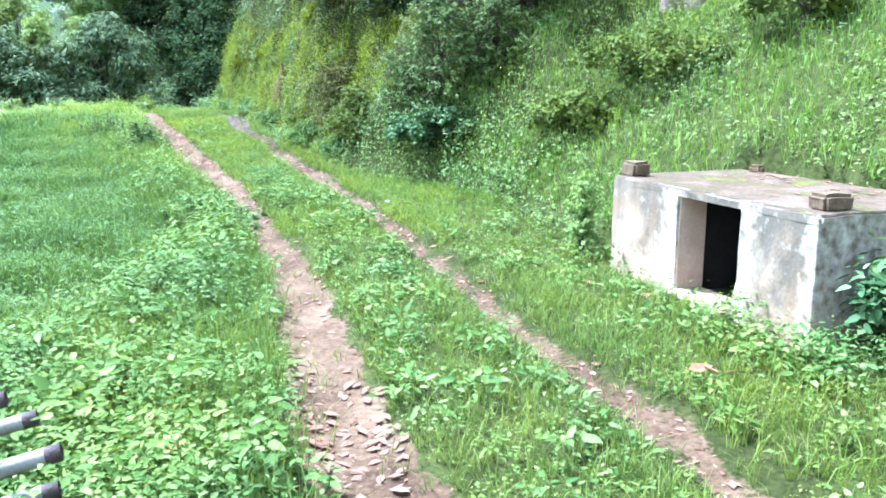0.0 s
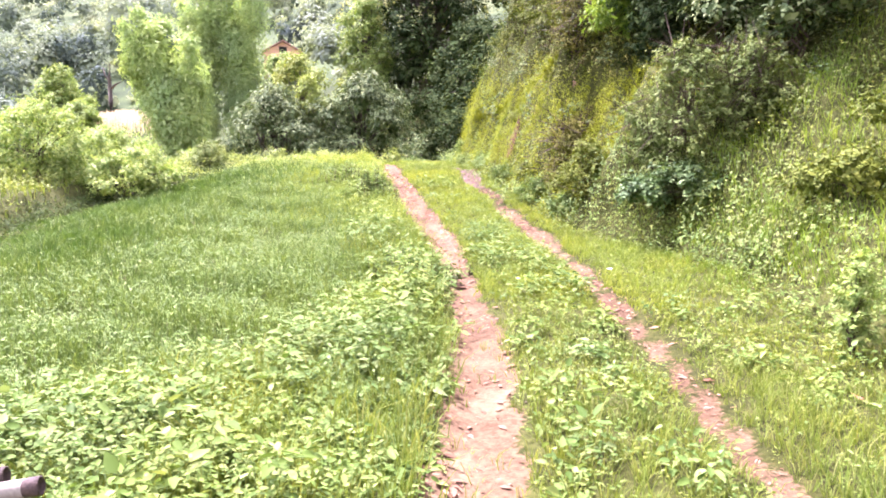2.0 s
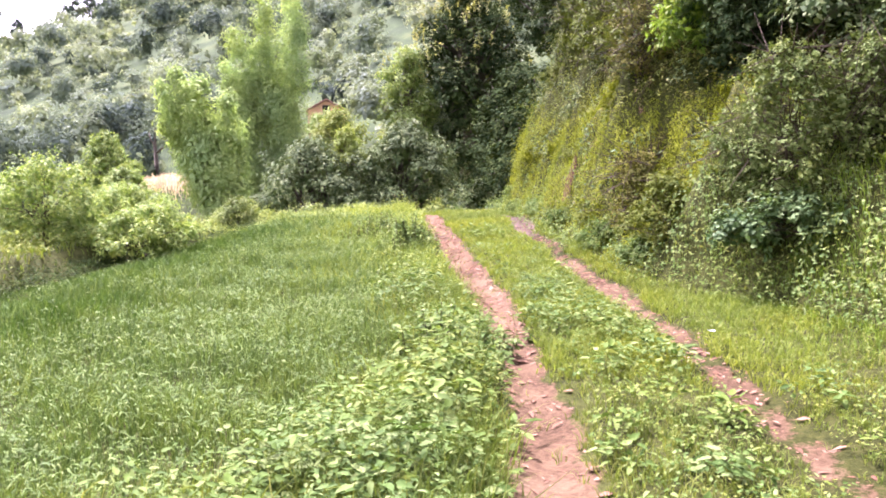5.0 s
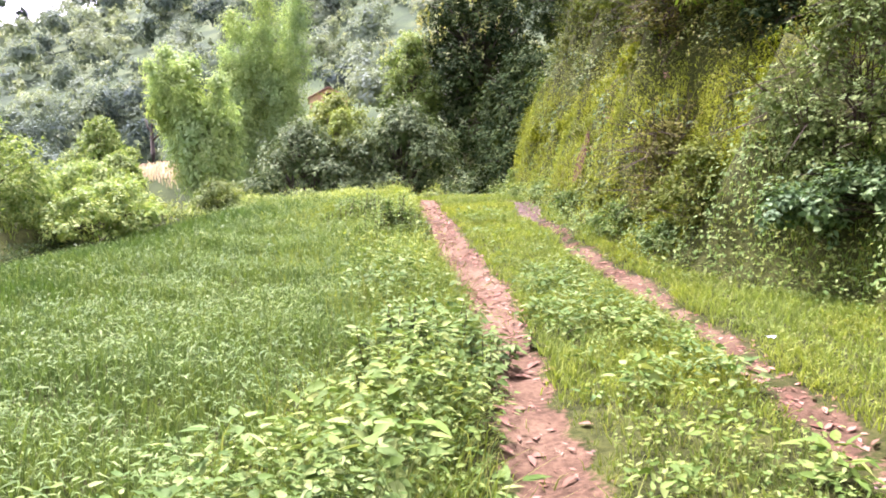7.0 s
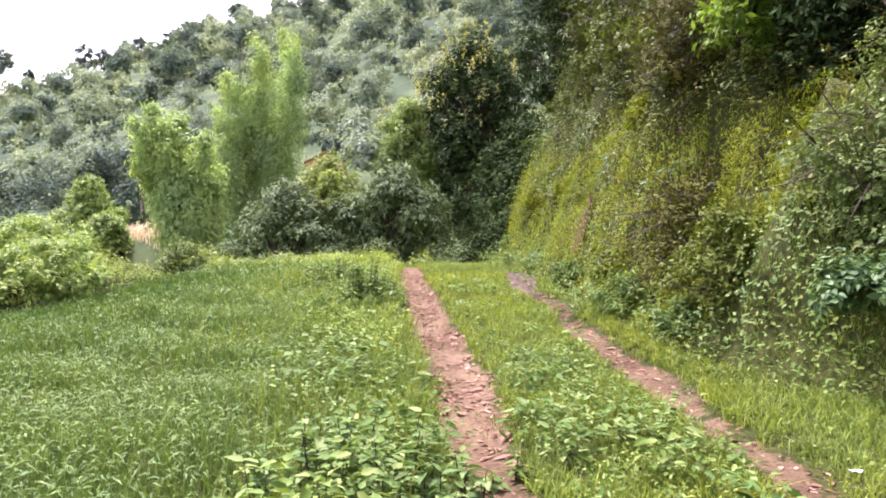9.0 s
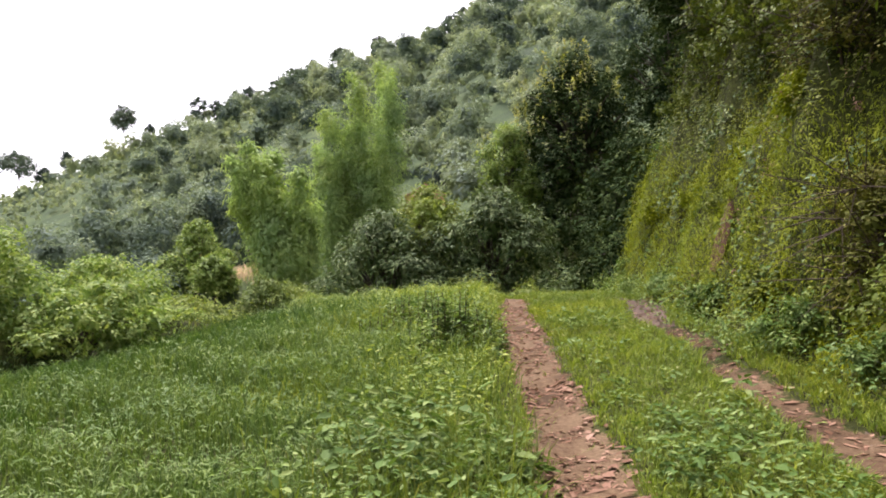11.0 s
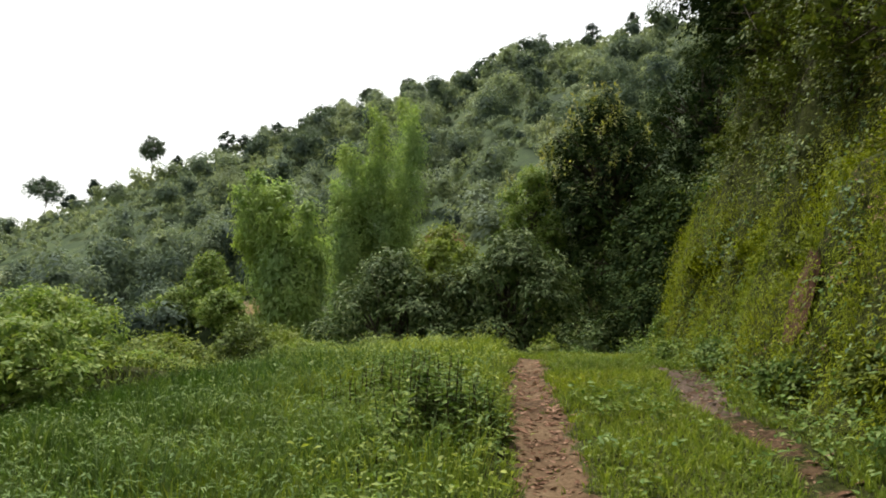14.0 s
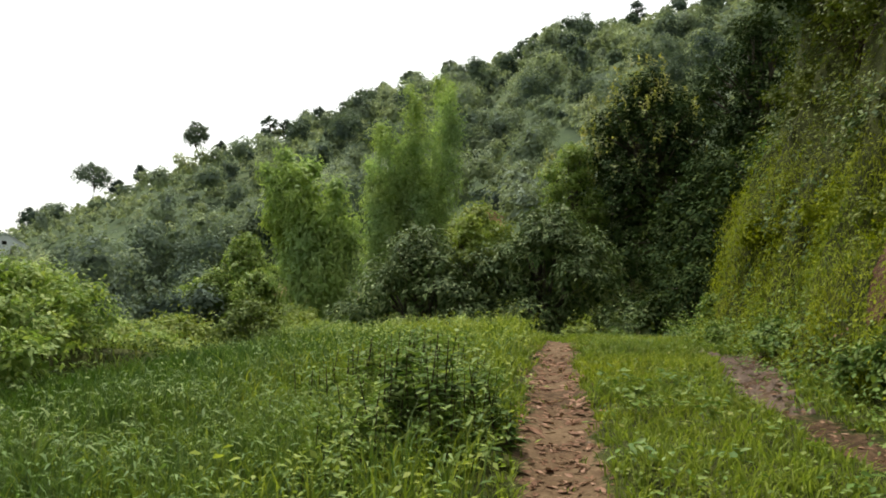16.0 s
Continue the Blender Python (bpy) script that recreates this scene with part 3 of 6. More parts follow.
def tube(bm, pts, radii, sides=7):
    rings = []
    for i, (p, r) in enumerate(zip(pts, radii)):
        p = Vector(p)
        w = (Vector(pts[min(i + 1, len(pts) - 1)]) - Vector(pts[max(i - 1, 0)])).normalized()
        q = w.to_track_quat("Z", "Y")
        rings.append([bm.verts.new(p + q @ Vector((math.cos(k * 6.283 / sides) * r, math.sin(k * 6.283 / sides) * r, 0))) for k in range(sides)])
    for a, b in zip(rings, rings[1:]):
        for k in range(sides):
            bm.faces.new((a[k], a[(k + 1) % sides], b[(k + 1) % sides], b[k]))
    bm.faces.new(rings[-1])
    bm.faces.new(rings[0][::-1])


def limbs(rng, lobes, top, radius, bark, parent, stems=1, wob=0.08):
    """A tapered trunk (or several stems) with a limb out to each lobe of the crown; the base is at the parent's foot."""
    for s in range(stems):
        bm = bmesh.new()
        a = rng.uniform(0, 6.28)
        off = Vector((math.cos(a), math.sin(a), 0)) * (0 if stems == 1 else radius * 3 * rng.uniform(0.5, 1.5))
        pts, rad = [off * 0.6 + Vector((0, 0, -0.25))], [radius * 1.35]
        for k in range(1, 6):
            f = k / 5
            pts.append(off * (0.6 + f) + Vector((rng.uniform(-wob, wob) * top, rng.uniform(-wob, wob) * top, top * f)))
            rad.append(radius * (1.05 - 0.5 * f))
        tube(bm, pts, rad, 8)
        for i, (c, r) in enumerate(lobes):
            if i % stems != s:
                continue
            st = pts[rng.choice([3, 4, 5])]
            c = Vector(c)
            m = st.lerp(c, 0.5) + Vector((0, 0, 0.08 * (c - st).length))
            tube(bm, [st, m, c], [radius * 0.45, radius * 0.28, radius * 0.08], 5)
            for _ in range(2):
                e = c + Vector((rng.uniform(-1, 1), rng.uniform(-1, 1), rng.uniform(-0.4, 0.9))) * r * 0.7
                tube(bm, [m, m.lerp(e, 0.6) + Vector((0, 0, 0.05 * r)), e], [radius * 0.22, radius * 0.13, radius * 0.04], 4)
        part("trunk" if stems == 1 else "stem", bm, bark, parent, soft=True)


def crown_arrays(seed, lobes, leaves, length, width, clump=1, shell=0.55, hang=0.2, upward=0.3, squash=0.85, detail=False, ragged=0.25):
    """Leafy shoots that grow out of the lobes of a crown. clump > 3: the leaves sit in whorls at the shoots' ends."""
    r = np.random.RandomState(seed)
    vol = np.array([q ** 2 for _, q in lobes])
    per = 9 if clump <= 3 else clump + 2
    vs, fs, k = [], [], 0
    for (c, q), share in zip(lobes, vol / vol.sum()):
        n = max(3, int(leaves * 0.85 * share / per))
        way = unit(r.normal(size=(n, 3)))
        way[:, 2] = np.where(way[:, 2] < -0.45, -way[:, 2], way[:, 2])
        shoot = unit(way * 0.9 + np.array([[0, 0, 0.3]]) + r.normal(size=(n, 3)) * 0.45)
        start = np.asarray(c)[None] + way * (q * (shell + 0.12) * r.uniform(0.55, 1.05, n))[:, None] * np.array([[1, 1, squash]])
        reach = q * r.uniform(0.2, 0.5, n) * (1 + ragged * np.clip(r.normal(size=n), -1.0, 1.8) * 0.7)
        t = np.linspace(0.12, 1.0, per)[None] if clump <= 3 else np.linspace(0.72, 1.0, per)[None]
        t = np.clip(t + r.normal(0, 0.05, (n, per)), 0, 1.05)
        pos = start[:, None] + shoot[:, None] * (reach[:, None] * t)[..., None]
        pos[..., 2] -= hang * 0.5 * reach[:, None] * t * t
        pos = pos.reshape(-1, 3) + r.normal(0, length * 0.3, (n * per, 3))
        way, shoot = np.repeat(way, per, 0), np.repeat(shoot, per, 0)
        m = len(pos)
        along = shoot * 0.45 + r.normal(size=(m, 3)) * 0.65 + np.array([[0, 0, -hang]])
        face = way * 0.75 + np.array([[0, 0, upward + 0.35]]) + r.normal(size=(m, 3)) * 0.28
        ln = length * r.uniform(0.6, 1.2, m)
        v, f = leaf_arrays(pos, lay(along, face), face, ln, ln * width / length * r.uniform(0.8, 1.2, m), 0.12, 0.12, detail)
        vs.append(v)
        fs.append(f + k)
        k += len(v)
        # larger leaves in the shade inside
        n = max(6, int(m * 0.09))
        way = unit(r.normal(size=(n, 3)))
        ln = np.minimum(length * 1.5, q * 0.4) * r.uniform(0.7, 1.2, n)
        pos = np.asarray(c)[None] + way * (q * r.uniform(0.05, 0.4, n))[:, None]
        v, f = leaf_arrays(pos, lay(r.normal(size=(n, 3)), way), way, ln, ln * 0.55, 0.1, 0.1, False)
        vs.append(v)
        fs.append(f + k)
        k += len(v)
    return np.concatenate(vs), np.concatenate(fs)


def make_lobes(rng, n, rx, ry, z0, z1, r0, r1):
    """Lobes spread through an upright egg; the widest part a little below the middle."""
    out = []
    for i in range(n):
        f = (i + 0.5) / n
        z = z0 + (z1 - z0) * f
        w = math.sin(math.pi * min(0.98, 0.22 + 0.78 * f)) ** 0.7
        a = i * 2.4 + rng.uniform(-0.4, 0.4)
        k = rng.uniform(0.45, 1.0)
        out.append(((math.cos(a) * rx * w * k, math.sin(a) * ry * w * k, z), rng.uniform(r0, r1) * (1.1 - 0.35 * f)))
    return out


def tree(name, at, seed, lobes, trunk_top, trunk_r, leaves, length, width, mat, label, category="tree", group="", stems=1, crown="crown", **more):
    rng = random.Random(seed)
    z = float(height(at[0], at[1]))
    ob = base(name, (at[0], at[1], z), label, category, group)
    limbs(rng, lobes, trunk_top, trunk_r, M_BARK, ob, stems)
    v, f = crown_arrays(seed, lobes, leaves, length, width, **more)
    me = mesh_from(crown, v, [f], mat)
    me.attributes.new("tone", "FLOAT", "POINT").data.foreach_set("value", np.full(len(v), rng.random(), np.float32))
    put(crown, me, ob)
    return ob


# ---------- ground ----------
def axis(spans):
    out = [spans[0][0]]
    for a, b, step in spans:
        n = max(1, round((b - a) / step))
        out += list(a + (b - a) * (np.arange(1, n + 1) / n))
    return np.array(out)


GX = axis([(-1500, -400, 110), (-400, -140, 13), (-140, -40, 4), (-40, -14, 1.0), (-14, -12, 0.3), (-12, 5, 0.2), (5, 12, 0.5), (12, 60, 2.5), (60, 200, 14), (200, 1500, 130)])
GY = axis([(-1500, -60, 160), (-60, -6, 3), (-6, 2, 0.5), (2, 22.5, 0.19), (22.5, 30, 0.4), (30, 60, 1.5), (60, 260, 4), (260, 420, 16), (420, 1500, 120)])
XX, YY = np.meshgrid(GX, GY)
ZZ = height(XX, YY)
near_bare = bareness(XX, YY)
clod = np.random.normal(0, 0.008, ZZ.shape)
ZZ = ZZ + np.where((XX > -9) & (XX < 5) & (YY > 2) & (YY < 22.5), clod, 0)
nx, ny_ = len(GX), len(GY)
ii = (np.arange(ny_ - 1)[:, None] * nx + np.arange(nx - 1)[None]).ravel()[:, None]
gme = mesh_from("ground", np.stack([XX, YY, ZZ], -1).reshape(-1, 3), [ii + np.array([[0, 1, nx + 1, nx]])], M_GROUND, True)
gme.attributes.new("bare", "FLOAT", "POINT").data.foreach_set("value", near_bare.ravel().astype(np.float32))
gravelly = smooth(16.6, 17.6, YY) * smooth(20.5, 19.8, YY) * smooth(0.8, 0.4, np.abs(XX - np.interp(YY, TRK_Y, TRK_R)))
gravelly = np.maximum(gravelly, 0.42 * smooth(0.6, 0.3, np.abs(XX - np.interp(YY, TRK_Y, TRK_R))) * smooth(20.5, 19.8, YY))
gme.attributes.new("gravel", "FLOAT", "POINT").data.foreach_set("value", gravelly.ravel().astype(np.float32))
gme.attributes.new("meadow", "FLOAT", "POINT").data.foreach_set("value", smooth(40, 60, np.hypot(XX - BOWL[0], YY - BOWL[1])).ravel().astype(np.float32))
ground = put("ground", gme, None, "hillside ground with a grassy track, red soil bare in two wheel ruts", "ground", "", "structure")

# ---------- concrete chamber beside the track ----------
def box(bm, x0, x1, y0, y1, z0, z1, chip=0.0, seed=0, cuts=0):
    r = random.Random(seed)
    made = bmesh.ops.create_cube(bm, size=1.0)["verts"]
    for v in made:
        v.co = Vector((x0 if v.co.x < 0 else x1, y0 if v.co.y < 0 else y1, z0 if v.co.z < 0 else z1))
    if cuts:
        bmesh.ops.subdivide_edges(bm, edges=list({e for v in made for e in v.link_edges}), cuts=cuts, use_grid_fill=True)
    if chip:
        for v in bm.verts:
            v.co += Vector((r.uniform(-chip, chip), r.uniform(-chip, chip), r.uniform(-chip, chip)))
    return bm


def worn(x0, x1, y0, y1, z0, z1, edge=0.014, chip=0.005, seed=1, cuts=3):
    """A block with rounded edges and a slightly uneven face."""
    bm = rounded(box(bmesh.new(), x0, x1, y0, y1, z0, z1), edge)
    bmesh.ops.subdivide_edges(bm, edges=[e for e in bm.edges if e.calc_length() > 0.15], cuts=cuts, use_grid_fill=True)
    for v in bm.verts:
        v.co += noise.noise_vector(v.co * 6 + Vector((seed, 0, 0))) * chip
    return bm


def rounded(bm, w=0.012, seg=2):
    bmesh.ops.bevel(bm, geom=[e for e in bm.edges if e.calc_face_angle(0) > 0.6], offset=w, segments=seg, affect="EDGES")
    return bm


u = (TANK_B - TANK_A).normalized()
tank = base("concrete_chamber", TANK_A, "low weathered whitewashed concrete chamber with an open doorway", "water chamber")
tank.matrix_world = Matrix.Translation(TANK_A) @ Matrix.Rotation(math.atan2(u.y, u.x), 4, "Z")
# along the front: local x; into the bank: local y
TL, TD, TH = 2.64, 1.5, 0.88


def shell():
    """The walls in one piece, round the doorway, with the door's far edge leaning."""
    plan = [(0, 0), (1.06, 0), (1.06, 0.3), (0.2, 0.3), (0.2, TD - 0.2), (TL - 0.2, TD - 0.2), (TL - 0.2, 0.2), (1.76, 0.2), (1.76, 0), (TL, 0), (TL, TD), (0, TD)]
    bm = bmesh.new()
    low = [bm.verts.new((x, y, -0.3)) for x, y in plan]
    high = [bm.verts.new((x, y, TH + 0.02)) for x, y in plan]
    n = len(plan)
    for a in range(n):
        b = (a + 1) % n
        bm.faces.new((low[a], low[b], high[b], high[a]))
    corners = [e for e in bm.edges if abs(e.verts[0].co.z - e.verts[1].co.z) > 0.5]
    bmesh.ops.bevel(bm, geom=corners, offset=0.008, segments=2, affect="EDGES")
    bmesh.ops.subdivide_edges(bm, edges=[e for e in bm.edges if e.calc_length() > 0.15], cuts=9, use_grid_fill=True)
    bm.normal_update()
    for v in bm.verts:
        if 1.7 < v.co.x < 1.82:
            v.co.x += 0.27 * max(v.co.z, 0)
        v.co += noise.noise_vector(v.co * 4.5) * 0.009 + noise.noise_vector(v.co * 14) * 0.004
    return bm


walls = part("wall", shell(), M_PLASTER, tank, "stained lime-washed plaster walls")
# inner wall faces get the near-black colour in place of shade
walls.data.materials.append(M_INSIDE_SHADE)
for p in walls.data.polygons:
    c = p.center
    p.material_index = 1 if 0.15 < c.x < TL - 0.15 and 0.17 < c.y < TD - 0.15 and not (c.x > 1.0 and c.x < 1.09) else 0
part("partition", worn(0.93, 1.045, 0.303, TD - 0.203, -0.3, TH - 0.01, 0.01, 0.006, 8, 5), M_INSIDE_SHADE, tank, "inner partition with shade painted in as near-black colour")
# added thin facing; light on the jamb is put into its tan colour
part("jamb", worn(1.063, 1.078, 0.012, 0.29, 0.052, TH - 0.004, 0.004, 0.003, 12, 4), M_JAMB, tank, "tan plastered door jamb, its colour lightened to look lit")
part("sill", rounded(box(bmesh.new(), 1.063, 1.757, -0.04, 0.3, -0.3, 0.05, 0.008, 5, 3), 0.02), M_PLASTER, tank, "worn concrete door sill")
part("inner_floor", box(bmesh.new(), 1.05, TL - 0.203, 0.303, TD - 0.203, -0.3, 0.01, 0.008, 6, 3), M_INSIDE_SHADE, tank, "earth floor inside the chamber, shade put into its near-black colour")
bm = box(bmesh.new(), -0.003, TL + 0.003, -0.003, TD + 0.02, TH, TH + 0.075)
bmesh.ops.bevel(bm, geom=[e for e in bm.edges if min(v.co.z for v in e.verts) > TH + 0.01 or abs(e.verts[0].co.z - e.verts[1].co.z) > 0.03], offset=0.022, segments=3, affect="EDGES")
bmesh.ops.subdivide_edges(bm, edges=[e for e in bm.edges if e.calc_length() > 0.15], cuts=14, use_grid_fill=True)
for v in bm.verts:
    if v.co.z > TH + 0.01:
        v.co += noise.noise_vector(v.co * 5) * 0.009 + noise.noise_vector(v.co * 16) * 0.005
slab = part("roof_slab", bm, M_PLASTER, tank, "cracked concrete roof slab with moss and dry leaves")
slab.data.materials.append(M_TOP)
for p in slab.data.polygons:
    p.material_index = 1 if p.normal.z > 0.7 else 0
for x0, y0, w, dpt, h, tw, lab in ((0.02, 0.05, 0.24, 0.2, 0.15, 0.06, "mossy brick block on the corner of the slab"), (2.36, 0.12, 0.2, 0.26, 0.13, -0.05, "weathered block on the slab's edge"), (0.3, 1.34, 0.16, 0.12, 0.08, 0.3, "small stone on the slab's back edge")):
    bm = worn(0, w, 0, dpt, -0.01, h * 0.9, 0.026, 0.02, int(w * 100), 5)
    b = part("block", bm, M_BLOCK, tank, lab)
    b.matrix_local = Matrix.Translation((x0, y0, TH + 0.074)) @ Matrix.Rotation(tw, 4, "Z")

# ---------- pipes in the weeds ----------
def pipe(at, way, length, r, group):
    ob = base("pipe", at, "pale grey pipe length with a dark rusted end, lying in weeds", "pipe", group)
    w = Vector(way).normalized()
    ob.rotation_mode = "QUATERNION"
    ob.rotation_quaternion = w.to_track_quat("Z", "Y")
    bm = bmesh.new()
    n = 18
    rings = []
    for rr, z in ((r, -length), (r, -0.05), (r, -0.05), (r, 0.0), (r * 0.86, 0.002), (r * 0.84, -0.25)):
        rings.append([bm.verts.new((math.cos(k * 6.2832 / n) * rr, math.sin(k * 6.2832 / n) * rr, z)) for k in range(n)])
    a, b = rings[0], rings[1]
    for k in range(n):
        bm.faces.new((a[k], a[(k + 1) % n], b[(k + 1) % n], b[k]))
    for v in rings[2] + rings[3] + rings[4] + rings[5]:
        bm.verts.remove(v)
    part("barrel", bm, M_PIPE, ob, soft=True)
    bm = bmesh.new()
    rings = [[bm.verts.new((math.cos(k * 6.2832 / n) * rr, math.sin(k * 6.2832 / n) * rr, z)) for k in range(n)]
             for rr, z in ((r * 1.03, -0.055), (r * 1.05, -0.04), (r * 1.05, 0.0), (r * 0.86, 0.004), (r * 0.82, -0.3))]
    for a, b in zip(rings, rings[1:]):
        for k in range(n):
            bm.faces.new((a[k], a[(k + 1) % n], b[(k + 1) % n], b[k]))
    bm.faces.new(rings[-1])
    part("collar", bm, M_RUST, ob, "dark rusted pipe end", True)
    return ob


for at in ((-1.9, 3.22, 0.48), (-2.1, 3.26, 0.47), (-1.72, 3.13, 0.43), (-1.43, 2.74, 0.46), (-1.40, 2.64, 0.36), (-1.87, 3.05, 0.34)):
    pipe(at, (1, 0.42, 0.17), 2.1, 0.034, "pipes stacked in the weeds")

# ---------- grass and weeds round the track ----------
def track_offsets(x, y):
    return x - np.interp(y, RUT_Y, RUT_L), x - np.interp(y, TRK_Y, TRK_R)


def in_tank(x, y):
    ax, ay = x - TANK_A.x, y - TANK_A.y
    s, q = ax * u.x + ay * u.y, ax * -u.y + ay * u.x
    return (s > -0.06) & (s < 2.72) & (q > -0.08) & (q < 1.74)


def field_keep(x, y):
    l, r = track_offsets(x, y)
    edge = np.interp(y, [4, 8.7, 11, 13, 15, 18.5], [-7.3, -8.9, -10.1, -10.9, -11.2, -11.6])
    return np.maximum(smooth(-1.0, -1.7, l + 0.3 * wave(x, y, 1.2, 21)), 0.4 * smooth(-0.3, -0.6, l)) * (x > edge + 0.05) * np.interp(nearness(x, y), [2, 4.5, 9, 14], [1, 0.8, 0.42, 0.25])


def lush(x, y):
    """Where the field's grass is taller and darker: along its lower side, under the terrace's edge."""
    off = x - np.interp(y, [4, 8.7, 11, 13, 15, 18.5], [-7.3, -8.9, -10.1, -10.9, -11.2, -11.6])
    return smooth(4.3, 1.3, off + 1.0 * wave(x, y, 1.1, 27)) * smooth(6.0, 9.5, y + 1.0 * wave(x, y, 1.4, 28)) * smooth(19.0, 16.0, y)


def under_edge(x, y):
    """The grass is kept short along the foot of the terrace's edge."""
    return 0.3 + 0.7 * smooth(0.3, 1.3, x - np.interp(y, [4, 8.7, 11, 13, 15, 18.5], [-7.3, -8.9, -10.1, -10.9, -11.2, -11.6]))


x, y = scatter(36000, -12.2, 0.0, 2.0, 19.0, lambda x, y: field_keep(x, y) * (1 - 0.55 * lush(x, y)))
B = 8
big = np.repeat(under_edge(x, y) * np.random.uniform(0.6, 1.3, len(x)) * (1 + 0.35 * wave(x, y, 1.3, 22) + 0.6 * wave(x, y, 4.0, 24)), B)
x, y, way = tufts(x, y, B, 0.06)
n = len(x)
tall = np.random.uniform(0.12, 0.27, n) * big
grass("field_grass", x, y, tall, np.random.uniform(0.006, 0.011, n) * np.interp(nearness(x, y), [2, 6, 14], [0.85, 1.3, 2.4]), M_FIELD, "lush green grass of the field beside the track", 0.9, 0.0, way)

x, y = scatter(9000, -11.8, -4.0, 6.0, 19.0, lambda x, y: field_keep(x, y) ** 0.5 * lush(x, y))
x, y, way = tufts(x, y, 7, 0.05)
n = len(x)
grass("lush_grass", x, y, under_edge(x, y) * np.random.uniform(0.14, 0.32, n) * (1 + 0.5 * wave(x, y, 3.0, 29)), np.random.uniform(0.007, 0.012, n) * np.interp(nearness(x, y), [2, 6, 14], [0.85, 1.2, 1.8]), M_LUSH, "taller dark green grass in the lower part of the field", 0.8, 0.0, way)

x, y = scatter(8000, -9.5, -2.0, 10.5, 20.5, lambda x, y: smooth(-3.4, -1.6, track_offsets(x, y)[0] + 0.8 * wave(x, y, 1.3, 34)) * smooth(-0.3, -0.6, track_offsets(x, y)[0]) * smooth(11.0, 14.0, y) * np.interp(nearness(x, y), [2, 5, 10], [1, 0.7, 0.5]))
x, y, way = tufts(x, y, 6, 0.05)
n = len(x)
grass("margin_grass", x, y, np.random.uniform(0.12, 0.3, n) * (1 + 0.4 * wave(x, y, 2.2, 35)), np.random.uniform(0.006, 0.011, n) * np.interp(nearness(x, y), [2, 6, 14], [0.85, 1.3, 2.2]), M_MEADOW, "yellow-green grass along the field's upper margin", 0.9, 0.0, way)

# the sward's upper leaves: short, narrow, arching over to a drooping tip
x, y = scatter(52000, -12.2, 0.0, 2.0, 19.0, lambda x, y: field_keep(x, y) * (1 - 0.75 * lush(x, y)))
B = 4
big = np.repeat(under_edge(x, y) * np.random.uniform(0.7, 1.25, len(x)) * (1 + 0.35 * wave(x, y, 1.3, 22) + 0.6 * wave(x, y, 4.0, 24)), B)
x, y, way = tufts(x, y, B, 0.035)
n = len(x)
lift = np.random.uniform(0.06, 0.23, n) * big
ln = np.random.uniform(0.03, 0.075, n)
along = np.stack([np.cos(way), np.sin(way), np.random.uniform(0.1, 0.9, n)], 1)
face = np.stack([np.random.normal(0, 0.3, n), np.random.normal(0, 0.3, n), np.ones(n)], 1)
v, f = leaf_arrays(np.stack([x, y, height(x, y) + lift], 1), along, face, ln, ln * np.random.uniform(0.14, 0.24, n) * np.interp(nearness(x, y), [2, 6, 14], [0.9, 1.2, 1.9]), 0.1, 0.75, False)
put("field_sward", mesh_from("field_sward", v, [f], M_SWARD), None, "small arching grass leaves covering the field", "grass", "", "stuff")


def verge_keep(x, y):
    l, r = track_offsets(x, y)
    d, _ = foot_distance(x, y)
    bare = bareness(x, y)
    side = np.where(l > -0.25, 1.0, 0.45) * (l > -1.6)
    return side * (d < 0.6) * np.maximum(1 - np.clip(bare * 1.6, 0, 1), 0.05) * (1 - in_tank(x, y)) * np.interp(nearness(x, y), [2, 4.5, 9, 14], [1, 0.75, 0.45, 0.35])


x, y = scatter(70000, -11, 5.0, 1.8, 23.5, verge_keep)
x, y, way = tufts(x, y, 6, 0.03)
k = ~in_tank(x, y)
x, y, way = x[k], y[k], way[k]
n = len(x)
bright = smooth(0.8, 2.0, x - np.interp(y, TRK_Y, TRK_R)) * smooth(9.5, 11, y)
tall = np.random.uniform(0.03, 0.10, n) * (1 + 0.5 * wave(x, y, 1.6, 23) + 0.4 * wave(x, y, 5, 25)) + bright * np.random.uniform(0.03, 0.12, n) + 0.05 * smooth(17, 20, y) + np.random.uniform(0.0, 0.15, n) * smooth(9, 6, y)
tall = tall * np.where(np.abs(bareness(x, y)) > 0.02, 0.7, 1.0)
thick = np.random.uniform(0.0055, 0.0095, n) * np.interp(nearness(x, y), [2, 6, 14], [0.8, 1.2, 2.2])
k = np.random.rand(n) < bright
grass("track_grass", x[~k], y[~k], tall[~k], thick[~k], M_SHORT, "short grass on the track between and beside the ruts", 1.3, 0.0, way[~k])
grass("verge_grass", x[k], y[k], tall[k], thick[k], M_BRIGHT, "fresh bright green grass at the foot of the bank", 1.0, 0.0, way[k])


def shoulder_keep(x, y):
    l, r = track_offsets(x, y)
    a = smooth(-0.18, -0.45, l) * smooth(0.0, 1.0, l - np.interp(y, [2, 4.2, 6.5, 9.0], [-3.9, -3.4, -1.9, -1.4]) + 0.6 * wave(x, y, 1.6, 31)) * smooth(12.4, 11.2, y)
    return a * np.interp(y, [2, 7, 12], [1, 0.95, 0.8])


